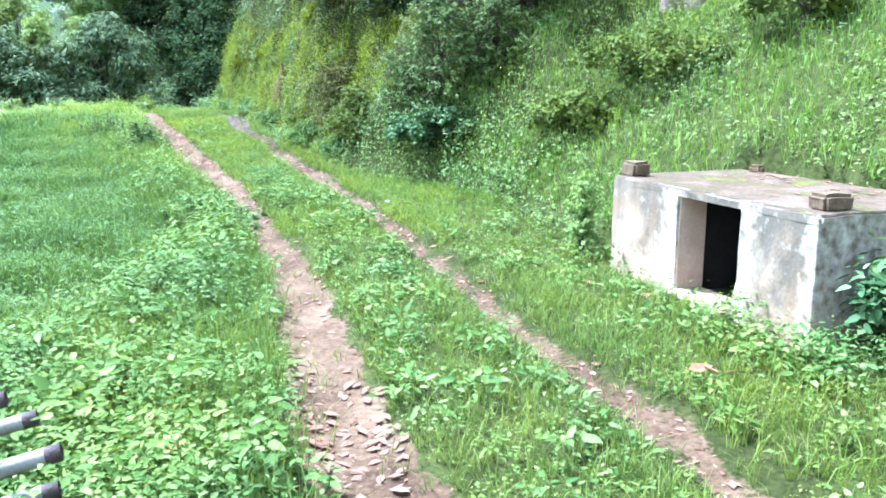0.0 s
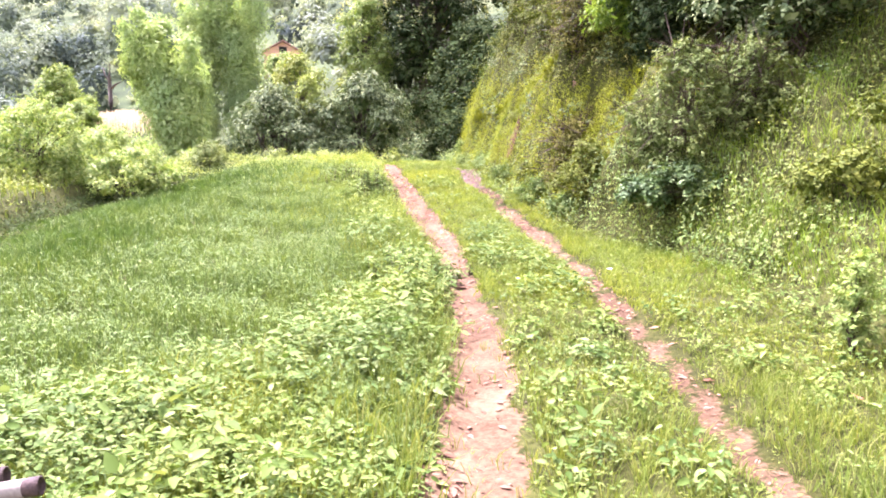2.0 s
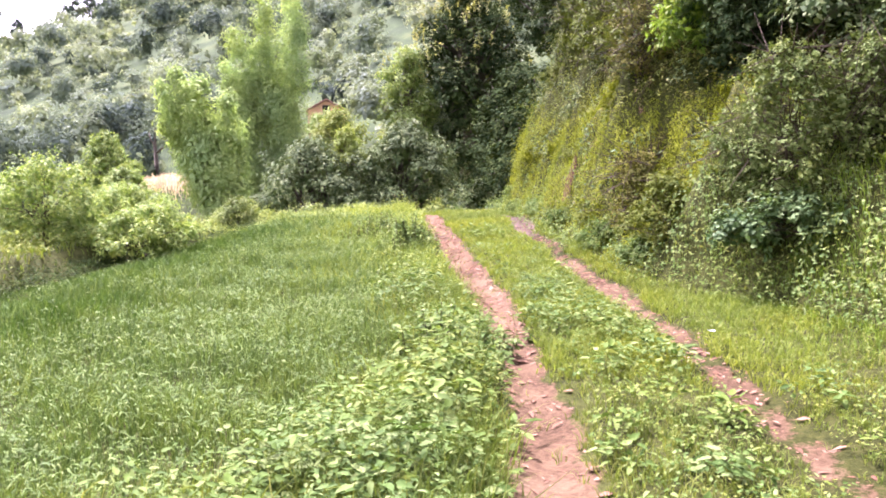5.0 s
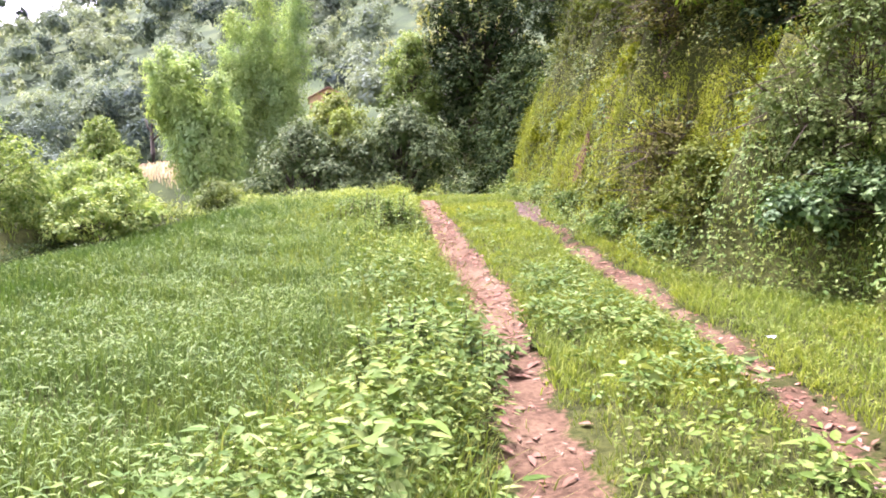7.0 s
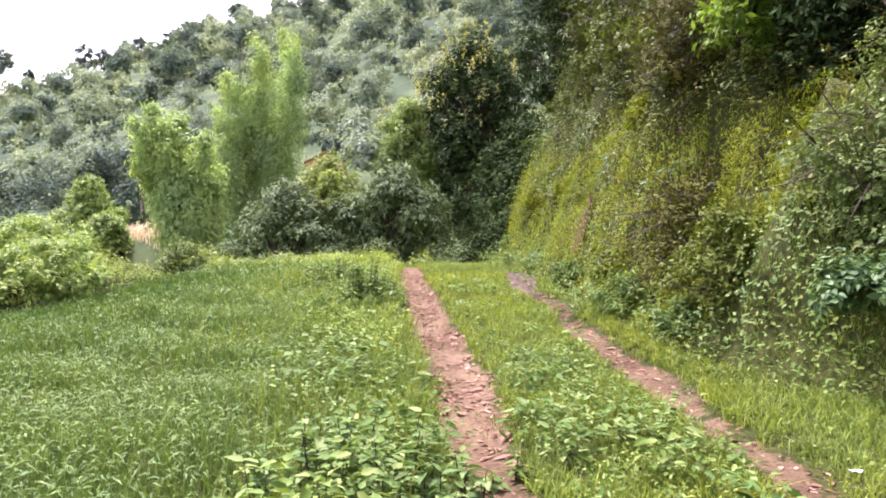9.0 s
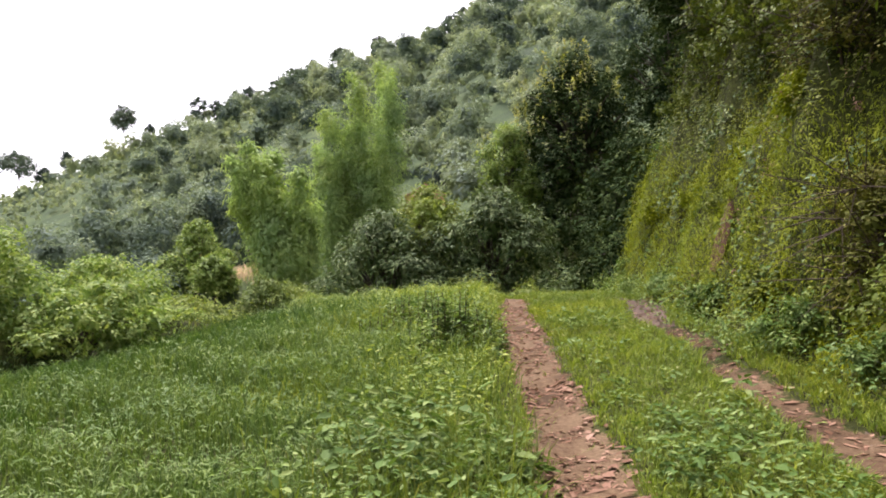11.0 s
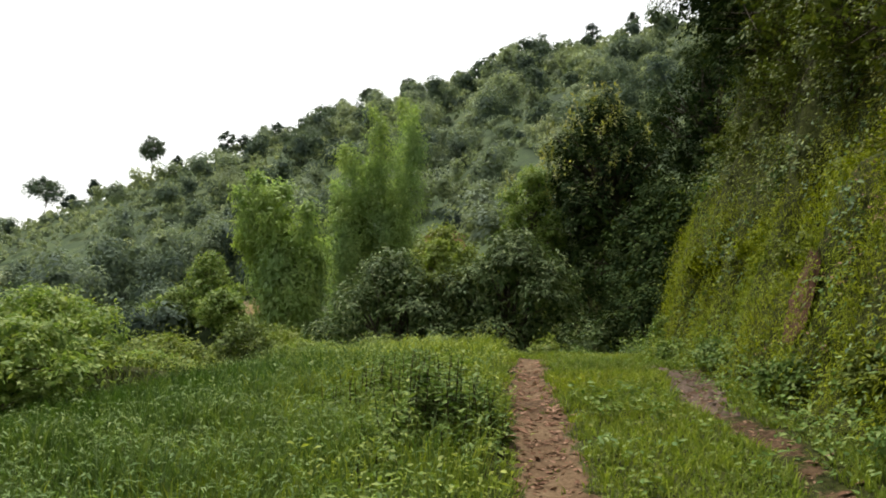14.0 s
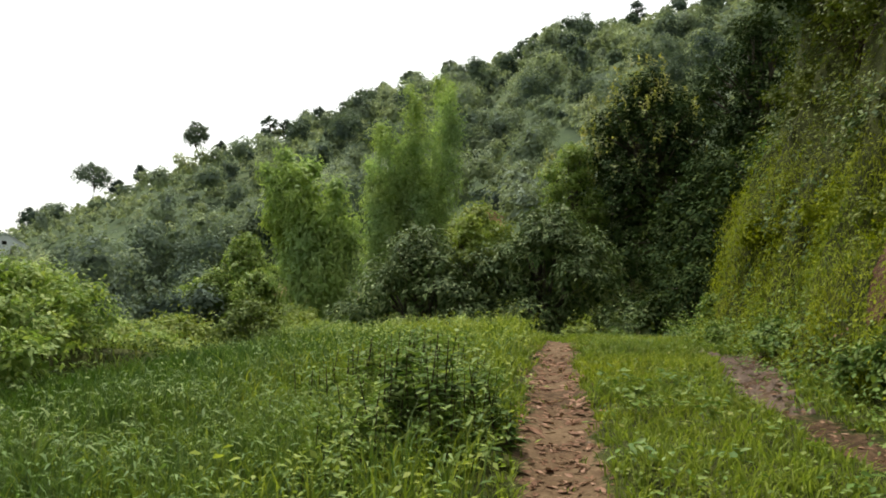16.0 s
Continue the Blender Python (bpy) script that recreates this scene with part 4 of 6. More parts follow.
x, y = scatter(6400, -6.5, 0.0, 1.9, 12.6, shoulder_keep)
n = len(x)
l, r = track_offsets(x, y)
tall = np.interp(l, [-3.6, -1.3, -0.6, -0.3], [0.26, 0.36, 0.34, 0.16]) * np.random.uniform(0.5, 1.2, n) * (1 + 0.9 * wave(x, y, 2.6, 33))
herbs("shoulder_weeds", x, y, tall, np.random.choice([0.03, 0.045, 0.066, 0.105], n, p=[0.3, 0.34, 0.24, 0.12]), 25, np.full(n, 0.16), M_WEED, "dense low broad-leaved weeds along the rut's edge", 0.56, 0.3, "oval")


x, y = scatter(7500, -6.5, 0.0, 1.9, 12.6, shoulder_keep)
x, y, way = tufts(x, y, 7, 0.05)
n = len(x)
grass("shoulder_grass", x, y, np.random.uniform(0.16, 0.46, n), np.random.uniform(0.005, 0.009, n), M_SHORT, "tall grass blades among the weeds beside the rut", 0.9, 0.0, way)


def middle_keep(x, y):
    l, r = track_offsets(x, y)
    m = smooth(0.2, 0.5, l + 0.1 * wave(x, y, 3, 41)) * smooth(-0.15, -0.4, r)
    patch = np.interp(y, [2, 5.5, 6.5, 8.0, 8.6, 9.2, 11.5, 12.2, 13, 20], [0.5, 0.45, 0.85, 0.8, 0.3, 0.95, 1.0, 0.6, 0.25, 0.12])
    v = smooth(0.15, 0.5, r) * 0.30 * smooth(2.2, 1.2, r) * smooth(10.5, 8, y)
    return np.maximum(m * patch, v) * (bareness(x, y) < 0.2) * (1 - in_tank(x, y))


x, y = scatter(7500, -5.5, 4.0, 2.0, 17, middle_keep)
n = len(x)
herbs("track_weeds", x, y, np.random.uniform(0.08, 0.24, n), np.random.choice([0.03, 0.045, 0.065, 0.095], n, p=[0.3, 0.36, 0.24, 0.1]), 20, np.full(n, 0.13), M_WEED, "broad-leaved weeds growing between the ruts", 0.52, 0.34, "oval")


def low_keep(x, y):
    l, r = track_offsets(x, y)
    a = smooth(-0.2, -0.5, l) * smooth(-1.7, -0.9, l + 0.4 * wave(x, y, 1.2, 51)) * smooth(11.2, 12.5, y) * smooth(21.5, 20, y)
    c = 0.9 * (l < -0.4) * (x > -18) * smooth(16.6, 18.2, y)
    return np.maximum(a, c)


x, y = scatter(11000, -18, -1, 3, 27, low_keep)
n = len(x)
herbs("field_edge_weeds", x, y, np.random.uniform(0.12, 0.36, n) * (1 + 0.6 * smooth(19, 21, y) * smooth(-11, -9, x)) * (0.45 + 0.55 * smooth(-10.5, -8, x)), np.random.choice([0.032, 0.042, 0.056], n), 14, np.full(n, 0.17), M_LIME, "yellow-green mixed weeds where the field meets the track", 0.5, 0.45, False)

def clover_keep(x, y):
    l, r = track_offsets(x, y)
    d, _ = foot_distance(x, y)
    return (l > -0.3) * (d < 0.3) * (bareness(x, y) < 0.25) * (1 - in_tank(x, y)) * (0.35 + 0.65 * (wave(x, y, 2.4, 43) > -0.1)) * np.interp(nearness(x, y), [2, 5, 10], [1, 0.7, 0.4])


x, y = scatter(15000, -9, 4.5, 2.0, 22, clover_keep)
n = len(x)
herbs("clover", x, y, np.random.uniform(0.03, 0.10, n), np.random.uniform(0.018, 0.04, n) * np.interp(nearness(x, y), [2, 6, 12], [0.9, 1.2, 1.7]), 9, np.full(n, 0.08), M_SHORT, "small creeping leaves among the short grass", 0.75, 0.35, False)

# weeds that stand against the chamber's foot
def chamber_keep(x, y):
    ax, ay = x - TANK_A.x, y - TANK_A.y
    s_, q = ax * u.x + ay * u.y, ax * -u.y + ay * u.x
    front = smooth(1.75, 2.1, s_) * smooth(3.4, 2.9, s_) * smooth(-0.75, -0.35, q) * (q < -0.06)
    side = (s_ > 2.7) * smooth(3.6, 3.0, s_) * (q > -0.5) * (q < 1.4)
    return np.maximum(np.maximum(front, side), 0.25 * (q < -0.05) * (q > -0.3) * (s_ > -0.2) * (s_ < 1.0))


x, y = scatter(1500, 1.2, 4.6, 3.6, 8.2, chamber_keep)
n = len(x)
herbs("chamber_weeds", x, y, np.random.uniform(0.14, 0.36, n), np.random.choice([0.04, 0.055, 0.075], n), 16, np.full(n, 0.14), M_WEED, "leafy weeds standing against the chamber's foot", 0.55, 0.35, "oval")

x, y = scatter(30000, -8.5, 0.2, 9.0, 21.5, lambda x, y: (track_offsets(x, y)[0] > -0.35) * (foot_distance(x, y)[0] < 0.25) * (bareness(x, y) < 0.3) * np.interp(nearness(x, y), [2, 5, 10], [1, 0.8, 0.5]))
x, y, way = tufts(x, y, 5, 0.035)
n = len(x)
grass("upper_track_grass", x, y, np.random.uniform(0.035, 0.12, n) * (1 + 0.5 * wave(x, y, 2.4, 26)), np.random.uniform(0.007, 0.012, n) * np.interp(nearness(x, y), [2, 6, 14], [0.9, 1.2, 2.0]), M_MEADOW, "short dense yellow-green grass on the upper track", 1.3, 0.0, way)

# the taller weed clump beside the rut
def weed_clump(name, cx, cy, sx, sy, n, hi, mat, label, leaf=0.085, seed=1):
    r = np.random.RandomState(seed)
    z = float(height(cx, cy))
    ob = base(name, (cx, cy, z), label, "weed clump")
    bm = bmesh.new()
    vs, fs, k = [], [], 0
    for _ in range(n):
        ox, oy = r.normal(0, sx), r.normal(0, sy)
        h = hi * (0.55 + 0.5 * r.rand()) * math.exp(-0.35 * ((ox / sx) ** 2 + (oy / sy) ** 2) * 0.5)
        g = float(height(cx + ox, cy + oy)) - z
        lean = Vector((r.normal(0, 0.12), r.normal(0, 0.12), 1))
        p0 = Vector((ox, oy, g - 0.02))
        tube(bm, [p0, p0 + lean * h * 0.5, p0 + lean * h], [0.006, 0.005, 0.002], 4)
        m = int(10 + h * 26)
        t = np.linspace(0.2, 1, m)
        pos = np.array(p0)[None] + np.array(lean)[None] * (h * t)[:, None]
        a = np.arange(m) * 2.4 + r.rand() * 6
        out = np.stack([np.cos(a), np.sin(a), r.normal(0.15, 0.25, m)], 1)
        ln = leaf * r.uniform(0.6, 1.25, m) * (1.15 - 0.5 * t)
        v, f = leaf_arrays(pos, out, np.stack([r.normal(0, 0.25, m), r.normal(0, 0.25, m), np.ones(m)], 1), ln, ln * 0.55, 0.12, 0.25)
        vs.append(v)
        fs.append(f + k)
        k += len(v)
    tagged(part("stem", bm, M_TWIG, ob), kind="stuff")
    put("leaves", mesh_from("leaves", np.concatenate(vs), [np.concatenate(fs)], mat), ob)
    return ob


weed_clump("weed_clump", -5.5, 14.5, 0.2, 0.36, 95, 0.62, M_WEED, "upright leafy green weed clump beside the rut", 0.10, 4)
weed_clump("weed_clump", -6.75, 15.9, 0.3, 0.6, 110, 0.5, M_WEED, "loose light green weeds beside the rut", 0.08, 5)
weed_clump("weed_clump", -2.75, 9.1, 0.32, 0.45, 60, 0.46, M_WEED, "leafy weed clump hanging over the rut's edge", 0.11, 6)

# upper terrace strip and its bank
def terrace_keep(x, y):
    edge = np.interp(y, [4, 8.7, 11, 13, 15, 18.5], [-7.3, -8.9, -10.1, -10.9, -11.2, -11.6])
    return smooth(0.0, 0.5, edge - x) * 1.0


x, y = scatter(14000, -15.5, -7.5, 4, 21, terrace_keep)
n = len(x)
grass("terrace_grass", x, y, np.random.uniform(0.08, 0.22, n), np.random.uniform(0.015, 0.028, n), M_SHORT, "green grass on the terrace above the field", 0.8)


def lip_keep(x, y):
    edge = np.interp(y, [4, 8.7, 11, 13, 15, 18.5], [-7.3, -8.9, -10.1, -10.9, -11.2, -11.6])
    return np.exp(-((x - edge + 0.02) / 0.2) ** 2)


x, y = scatter(15000, -12.6, -6.8, 4, 19.5, lip_keep)
n = len(x)
herbs("terrace_edge_weeds", x, y, np.random.uniform(0.06, 0.26, n), np.random.uniform(0.035, 0.06, n), 14, np.full(n, 0.18), M_EDGE, "weeds along the terrace edge, leaf colour darkened for the step's shade", 0.5, 0.5, False)


x, y = scatter(3200, -16, -8.6, 4, 24, terrace_keep)
n = len(x)
herbs("terrace_weeds", x, y, np.random.uniform(0.12, 0.42, n), np.random.uniform(0.05, 0.085, n), 10, np.full(n, 0.22), M_GREEN, "green weeds on the terrace above the field", 0.5, 0.5, False)


# the track and its sides where the walk begins
x, y = scatter(12000, -11, 6.5, -8, 2.0, lambda x, y: (1 - np.clip(bareness(x, y) * 1.6, 0, 1)) * 0.7)
n = len(x)
grass("rear_grass", x, y, np.random.uniform(0.08, 0.22, n), np.random.uniform(0.025, 0.045, n), M_SHORT, "grass along the track where the walk begins", 1.1)
x, y = scatter(1500, -4.6, -0.6, 0.4, 3.4, lambda x, y: smooth(-0.5, -0.9, track_offsets(x, y)[0]) + 0 * x)
n = len(x)
herbs("pipe_weeds", x, y, np.random.uniform(0.28, 0.6, n), np.random.choice([0.035, 0.05, 0.07], n), 14, np.full(n, 0.2), M_WEED, "tall weeds growing over the stacked pipes", 0.55, 0.3, "oval")

# ---------- the bank on the hill side ----------
def bank_points(n, x0, x1, y0, y1, lo, hi, keep=None):
    x, y = np.random.uniform(x0, x1, n), np.random.uniform(y0, y1, n)
    d, ny = foot_distance(x, y)
    k = (d > lo) & (d < hi) & ~in_tank(x, y)
    if keep is not None:
        k &= np.random.rand(n) < keep(x, y, d)
    x, y, d = x[k], y[k], d[k]
    # steep faces get as many plants for each square metre of slope as level ones
    nz = slope_normal(x, y)[:, 2]
    rep = np.clip((1 / np.maximum(nz, 0.2)) * np.random.uniform(0.6, 1.4, len(x)), 1, 4).astype(int)
    x, y, d = np.repeat(x, rep), np.repeat(y, rep), np.repeat(d, rep)
    j = np.random.normal(0, 0.03, (2, len(x)))
    return x + j[0], y + j[1], d


def bank_leaves(name, x, y, out, size, count, mat, label, narrow=0.5, detail=False, hang=0.25, seed=1):
    r = np.random.RandomState(seed)
    nrm = slope_normal(x, y)
    pos = np.repeat(np.stack([x, y, height(x, y)], 1), count, 0)
    nr = np.repeat(nrm, count, 0)
    m = len(pos)
    pos = pos + nr * (r.rand(m) ** 0.8 * np.repeat(out, count))[:, None] + r.normal(0, 0.09, (m, 3))
    along = r.normal(size=(m, 3)) + nr * 0.2 + np.array([[0, 0, -hang]])
    face = nr * 0.8 + np.array([[0, 0, 0.6]]) + r.normal(0, 0.25, (m, 3))
    ln = np.repeat(size, count) * r.uniform(0.6, 1.2, m)
    v, f = leaf_arrays(pos, lay(along, face, 0.7), face, ln, ln * narrow * r.uniform(0.8, 1.2, m), 0.12, 0.15, detail)
    return put(name, mesh_from(name, v, [f], mat), None, label, "undergrowth", "", "stuff")


def not_red(x, y, d):
    return 1 - 0.6 * red_earth(x, y)


def grassy(x, y):
    """1 on the lower face of the cut, which is all creepers and grass; 0 on the scrub above it."""
    rel = height(x, y) - road_level(y)
    return smooth(2.6, 1.9, rel + 0.7 * wave(x, y, 2.2, 95))


# low face: hanging yellow-green grass and creepers on the cut, round the corner
x, y, d = bank_points(13000, -7, 1, 14.5, 24, 0.0, 2.6, lambda x, y, d: not_red(x, y, d) * (0.06 + 0.94 * grassy(x, y)) * np.where(wave(x, y, 2.4, 91) + 0.5 * wave(x, y, 6.0, 92) > -0.12, 1.0, 0.15))
n = len(x)
bank_leaves("creeper_cover", x, y, 0.05 + 0.28 * smooth(-0.2, 0.6, wave(x, y, 5.0, 81)), np.random.uniform(0.022, 0.042, n), 5, M_YELLOW, "yellow-green creepers and grass hanging down the cut bank", 0.55, False, 0.5, 3)
x, y, d = bank_points(110000, -7, 1, 13.6, 24.5, 0.0, 3.0, lambda x, y, d: not_red(x, y, d) * (0.04 + 0.96 * grassy(x, y)))
n = len(x)
nrm = slope_normal(x, y)
# it grows in beards: ridges of long blades with shaded gaps between
beard = smooth(-0.35, 0.5, wave(x, y, 6.5, 83) + 0.6 * wave(x, y, 14.0, 84))
pos = np.stack([x, y, height(x, y)], 1) + nrm * (0.02 + 0.2 * beard * np.random.rand(n))[:, None]
v, f = leaf_arrays(pos, nrm * 0.5 + np.random.normal(0, 0.34, (n, 3)) + np.array([[0, 0, -0.45]]), nrm + np.array([[0, 0, 0.7]]),
                   np.random.uniform(0.05, 0.13, n) * (0.7 + 0.6 * beard), np.random.uniform(0.007, 0.012, n), 0.1, 0.5, False)
put("hanging_grass", mesh_from("hanging_grass", v, [f], M_YELLOW), None, "long yellow-green grass hanging from the bank", "grass", "", "stuff")

# bare earth that shows where the face has slipped
for cx, cy, sx, sy, lo, hi in RED:
    gx, gy = np.meshgrid(np.arange(cx - 0.5, cx + 0.5, 0.02), np.arange(cy - 0.6, cy + 0.6, 0.035))
    fx, fy = gx.ravel(), gy.ravel()
    nrm = slope_normal(fx, fy)
    lumps = 0.03 + 0.04 * wave(fx, fy, 9.0, 65) + 0.02 * np.random.RandomState(66).rand(len(fx))
    pts = np.stack([fx, fy, height(fx, fy)], 1) + nrm * lumps[:, None]
    ny_, nx_ = gx.shape
    ii = (np.arange(ny_ - 1)[:, None] * nx_ + np.arange(nx_ - 1)[None]).ravel()
    ii = ii[(red_earth(fx, fy) + 0.45 * wave(fx, fy, 7.0, 67) + 0.2 * wave(fx, fy, 19.0, 68))[ii] > 0.5]
    put("bare_earth", mesh_from("bare_earth", pts, [ii[:, None] + np.array([[0, 1, nx_ + 1, nx_]])], M_SCAR, True), None, "bare red-brown earth on the cut face of the bank", "earth", "patches of bare earth", "structure")

# strands of creeper that hang down over the face
def creepers(name, n, seed, box4, lo, hi, mat, label, leaf=0.036, long=0.8):
    np.random.seed(seed)
    x, y, d = bank_points(n, *box4, lo, hi, lambda x, y, d: not_red(x, y, d) * (0.1 + 0.9 * grassy(x, y)))
    r = np.random.RandomState(seed)
    m, k = 22, len(x)
    nrm = slope_normal(x, y)
    flat = unit(nrm * np.array([[1, 1, 0]]))
    t = np.linspace(0, 1, m)
    ln = r.uniform(0.3, 1.0, k) * long
    drift = r.normal(0, 0.25, k)
    side = np.stack([-flat[:, 1], flat[:, 0], np.zeros(k)], 1)
    bulge = r.uniform(0.05, 0.26, k)
    sx = x[:, None] + flat[:, 0:1] * ln[:, None] * 0.35 * t + side[:, 0:1] * (drift * ln)[:, None] * t
    sy = y[:, None] + flat[:, 1:2] * ln[:, None] * 0.35 * t + side[:, 1:2] * (drift * ln)[:, None] * t
    base_z = height(sx.ravel(), sy.ravel())
    over = (bulge[:, None] * np.sin(np.pi * (0.15 + 0.8 * t))).ravel()
    nn = np.repeat(nrm, m, 0)
    pos = np.stack([sx.ravel(), sy.ravel(), base_z], 1) + nn * over[:, None] + r.normal(0, 0.035, (k * m, 3))
    along = r.normal(size=(k * m, 3)) + np.array([[0, 0, -0.5]])
    face = nn * 0.9 + np.array([[0, 0, 0.5]]) + r.normal(0, 0.25, (k * m, 3))
    le = leaf * r.uniform(0.6, 1.3, k * m)
    v, f = leaf_arrays(pos, lay(along, face, 0.8), face, le, le * 0.6, 0.12, 0.15, "oval")
    return put(name, mesh_from(name, v, [f], mat), None, label, "creeper", "", "stuff")


creepers("creeper_strands", 1300, 44, (-7, 1, 13.5, 24.5), 0.3, 2.8, M_YELLOW, "yellow-green creepers trailing down the cut bank")
creepers("dark_creepers", 350, 45, (-7, 2, 12.8, 24.5), 0.5, 3.5, M_WEEDD, "dark green creepers trailing down the bank", 0.06, 1.0)

# canes of the scrub on the upper bank: they lean out, arch over and leave dark gaps between
def canes(name, n, seed, span, low, mat, label, leaf=0.045, long=0.75, per=16, category="scrub"):
    np.random.seed(seed)
    x, y, d = bank_points(n, *span, 0.25, 5.0, lambda x, y, d: not_red(x, y, d) ** 2 * (1 - low * grassy(x, y)) * (0.12 + 0.88 * (wave(x, y, 2.6, seed) > -0.05)) * (1 - np.exp(-((x + 0.25) ** 2 + (y - 14.75) ** 2) / 0.5)))
    r = np.random.RandomState(seed)
    k = len(x)
    nrm = slope_normal(x, y)
    go = unit(nrm * 0.75 + np.array([[0, 0, 0.45]]) + r.normal(0, 0.35, (k, 3)))
    ln = r.uniform(0.35, 1.0, k) * long
    t = np.linspace(0.1, 1, per)
    pos = np.stack([x, y, height(x, y)], 1)[:, None] + go[:, None] * (ln[:, None] * t)[..., None]
    pos[..., 2] -= (ln * r.uniform(0.2, 0.8, k))[:, None] * t ** 2.2
    pos = pos.reshape(-1, 3) + r.normal(0, leaf * 0.5, (k * per, 3))
    face = np.repeat(nrm, per, 0) * 0.6 + np.array([[0, 0, 0.7]]) + r.normal(0, 0.3, (k * per, 3))
    along = np.repeat(go, per, 0) * 0.4 + r.normal(0, 0.7, (k * per, 3)) + np.array([[0, 0, -0.3]])
    le = leaf * r.uniform(0.6, 1.3, k * per)
    v, f = leaf_arrays(pos, lay(along, face, 0.8), face, le, le * 0.52, 0.12, 0.15, "oval" if leaf > 0.05 else False)
    return put(name, mesh_from(name, v, [f], mat), None, label, category, "", "stuff")


canes("scrub_canes", 2600, 71, (-6.5, 3, 12.2, 24.5), 0.93, M_BANK, "green leafy canes arching out of the upper bank", 0.05)
canes("olive_canes", 1700, 72, (-4.2, 1.5, 13.0, 18.5), 0.8, M_OLIVE, "brownish olive scrub arching out of the bank", 0.042, 0.7)
canes("dark_canes", 1500, 73, (-6.5, 3, 12.5, 24.5), 0.93, M_MANGO, "dark leafy canes in the gaps of the upper bank", 0.065, 0.6)
canes("dry_canes", 420, 74, (-3.4, 1.2, 12.4, 17.5), 0.75, M_DRY, "dry brown stalks and dead leaves among the scrub", 0.03, 0.6, 14, "dry stalks")
canes("foot_canes", 260, 75, (-6.5, 1.5, 11.5, 23.5), -0.2, M_WEED, "leafy green shoots on the face of the bank", 0.055, 0.35, 12)

# foot of the bank: broad leaves
x, y, d = bank_points(14000, -7, 5, 8, 23, -0.45, 0.7, lambda x, y, d: np.where((y > 13.5) & (d > 0.22), 0.1, 1.0))
n = len(x)
bank_leaves("bank_foot_weeds", x, y, np.full(n, 0.28), np.random.uniform(0.035, 0.065, n), 6, M_WEED, "broad-leaved weeds at the foot of the bank", 0.55, "oval", 0.1, 4)

# the open slope behind the chamber
x, y, d = bank_points(9500, 0, 10, 2, 15, 0.1, 8.0, lambda x, y, d: np.where(wave(x, y, 2.2, 86) + 0.5 * wave(x, y, 5.0, 87) > -0.1, 1.0, 0.2))
n = len(x)
bank_leaves("slope_cover", x, y, 0.06 + 0.32 * smooth(-0.1, 0.6, wave(x, y, 3.2, 82)), np.random.uniform(0.035, 0.08, n), 6, M_SHRUB, "mixed green undergrowth on the slope above the chamber", 0.5, False, 0.15, 5)
x, y, d = bank_points(30000, 0, 9, 2, 14, 0.1, 7.0)
n = len(x)
grass("slope_grass", x, y, np.random.uniform(0.1, 0.32, n), np.random.uniform(0.007, 0.013, n), M_BRIGHT, "grass on the slope above the chamber", 1.3, 0.3)

# the upper bank: thick scrub
x, y, d = bank_points(15000, -5, 9, 10.5, 27, 0.15, 7.5, lambda x, y, d: not_red(x, y, d) * (1 - 0.93 * grassy(x, y) * (y > 13.6)) * (1 - np.exp(-((x + 0.25) ** 2 + (y - 14.75) ** 2) / 0.6)))
n = len(x)
bank_leaves("bank_scrub", x, y, 0.15 + 0.4 * np.random.rand(n) * smooth(0.5, 2.5, d), np.random.uniform(0.035, 0.075, n), 5, M_BANK, "thick green scrub on the upper bank", 0.5, False, 0.3, 6)


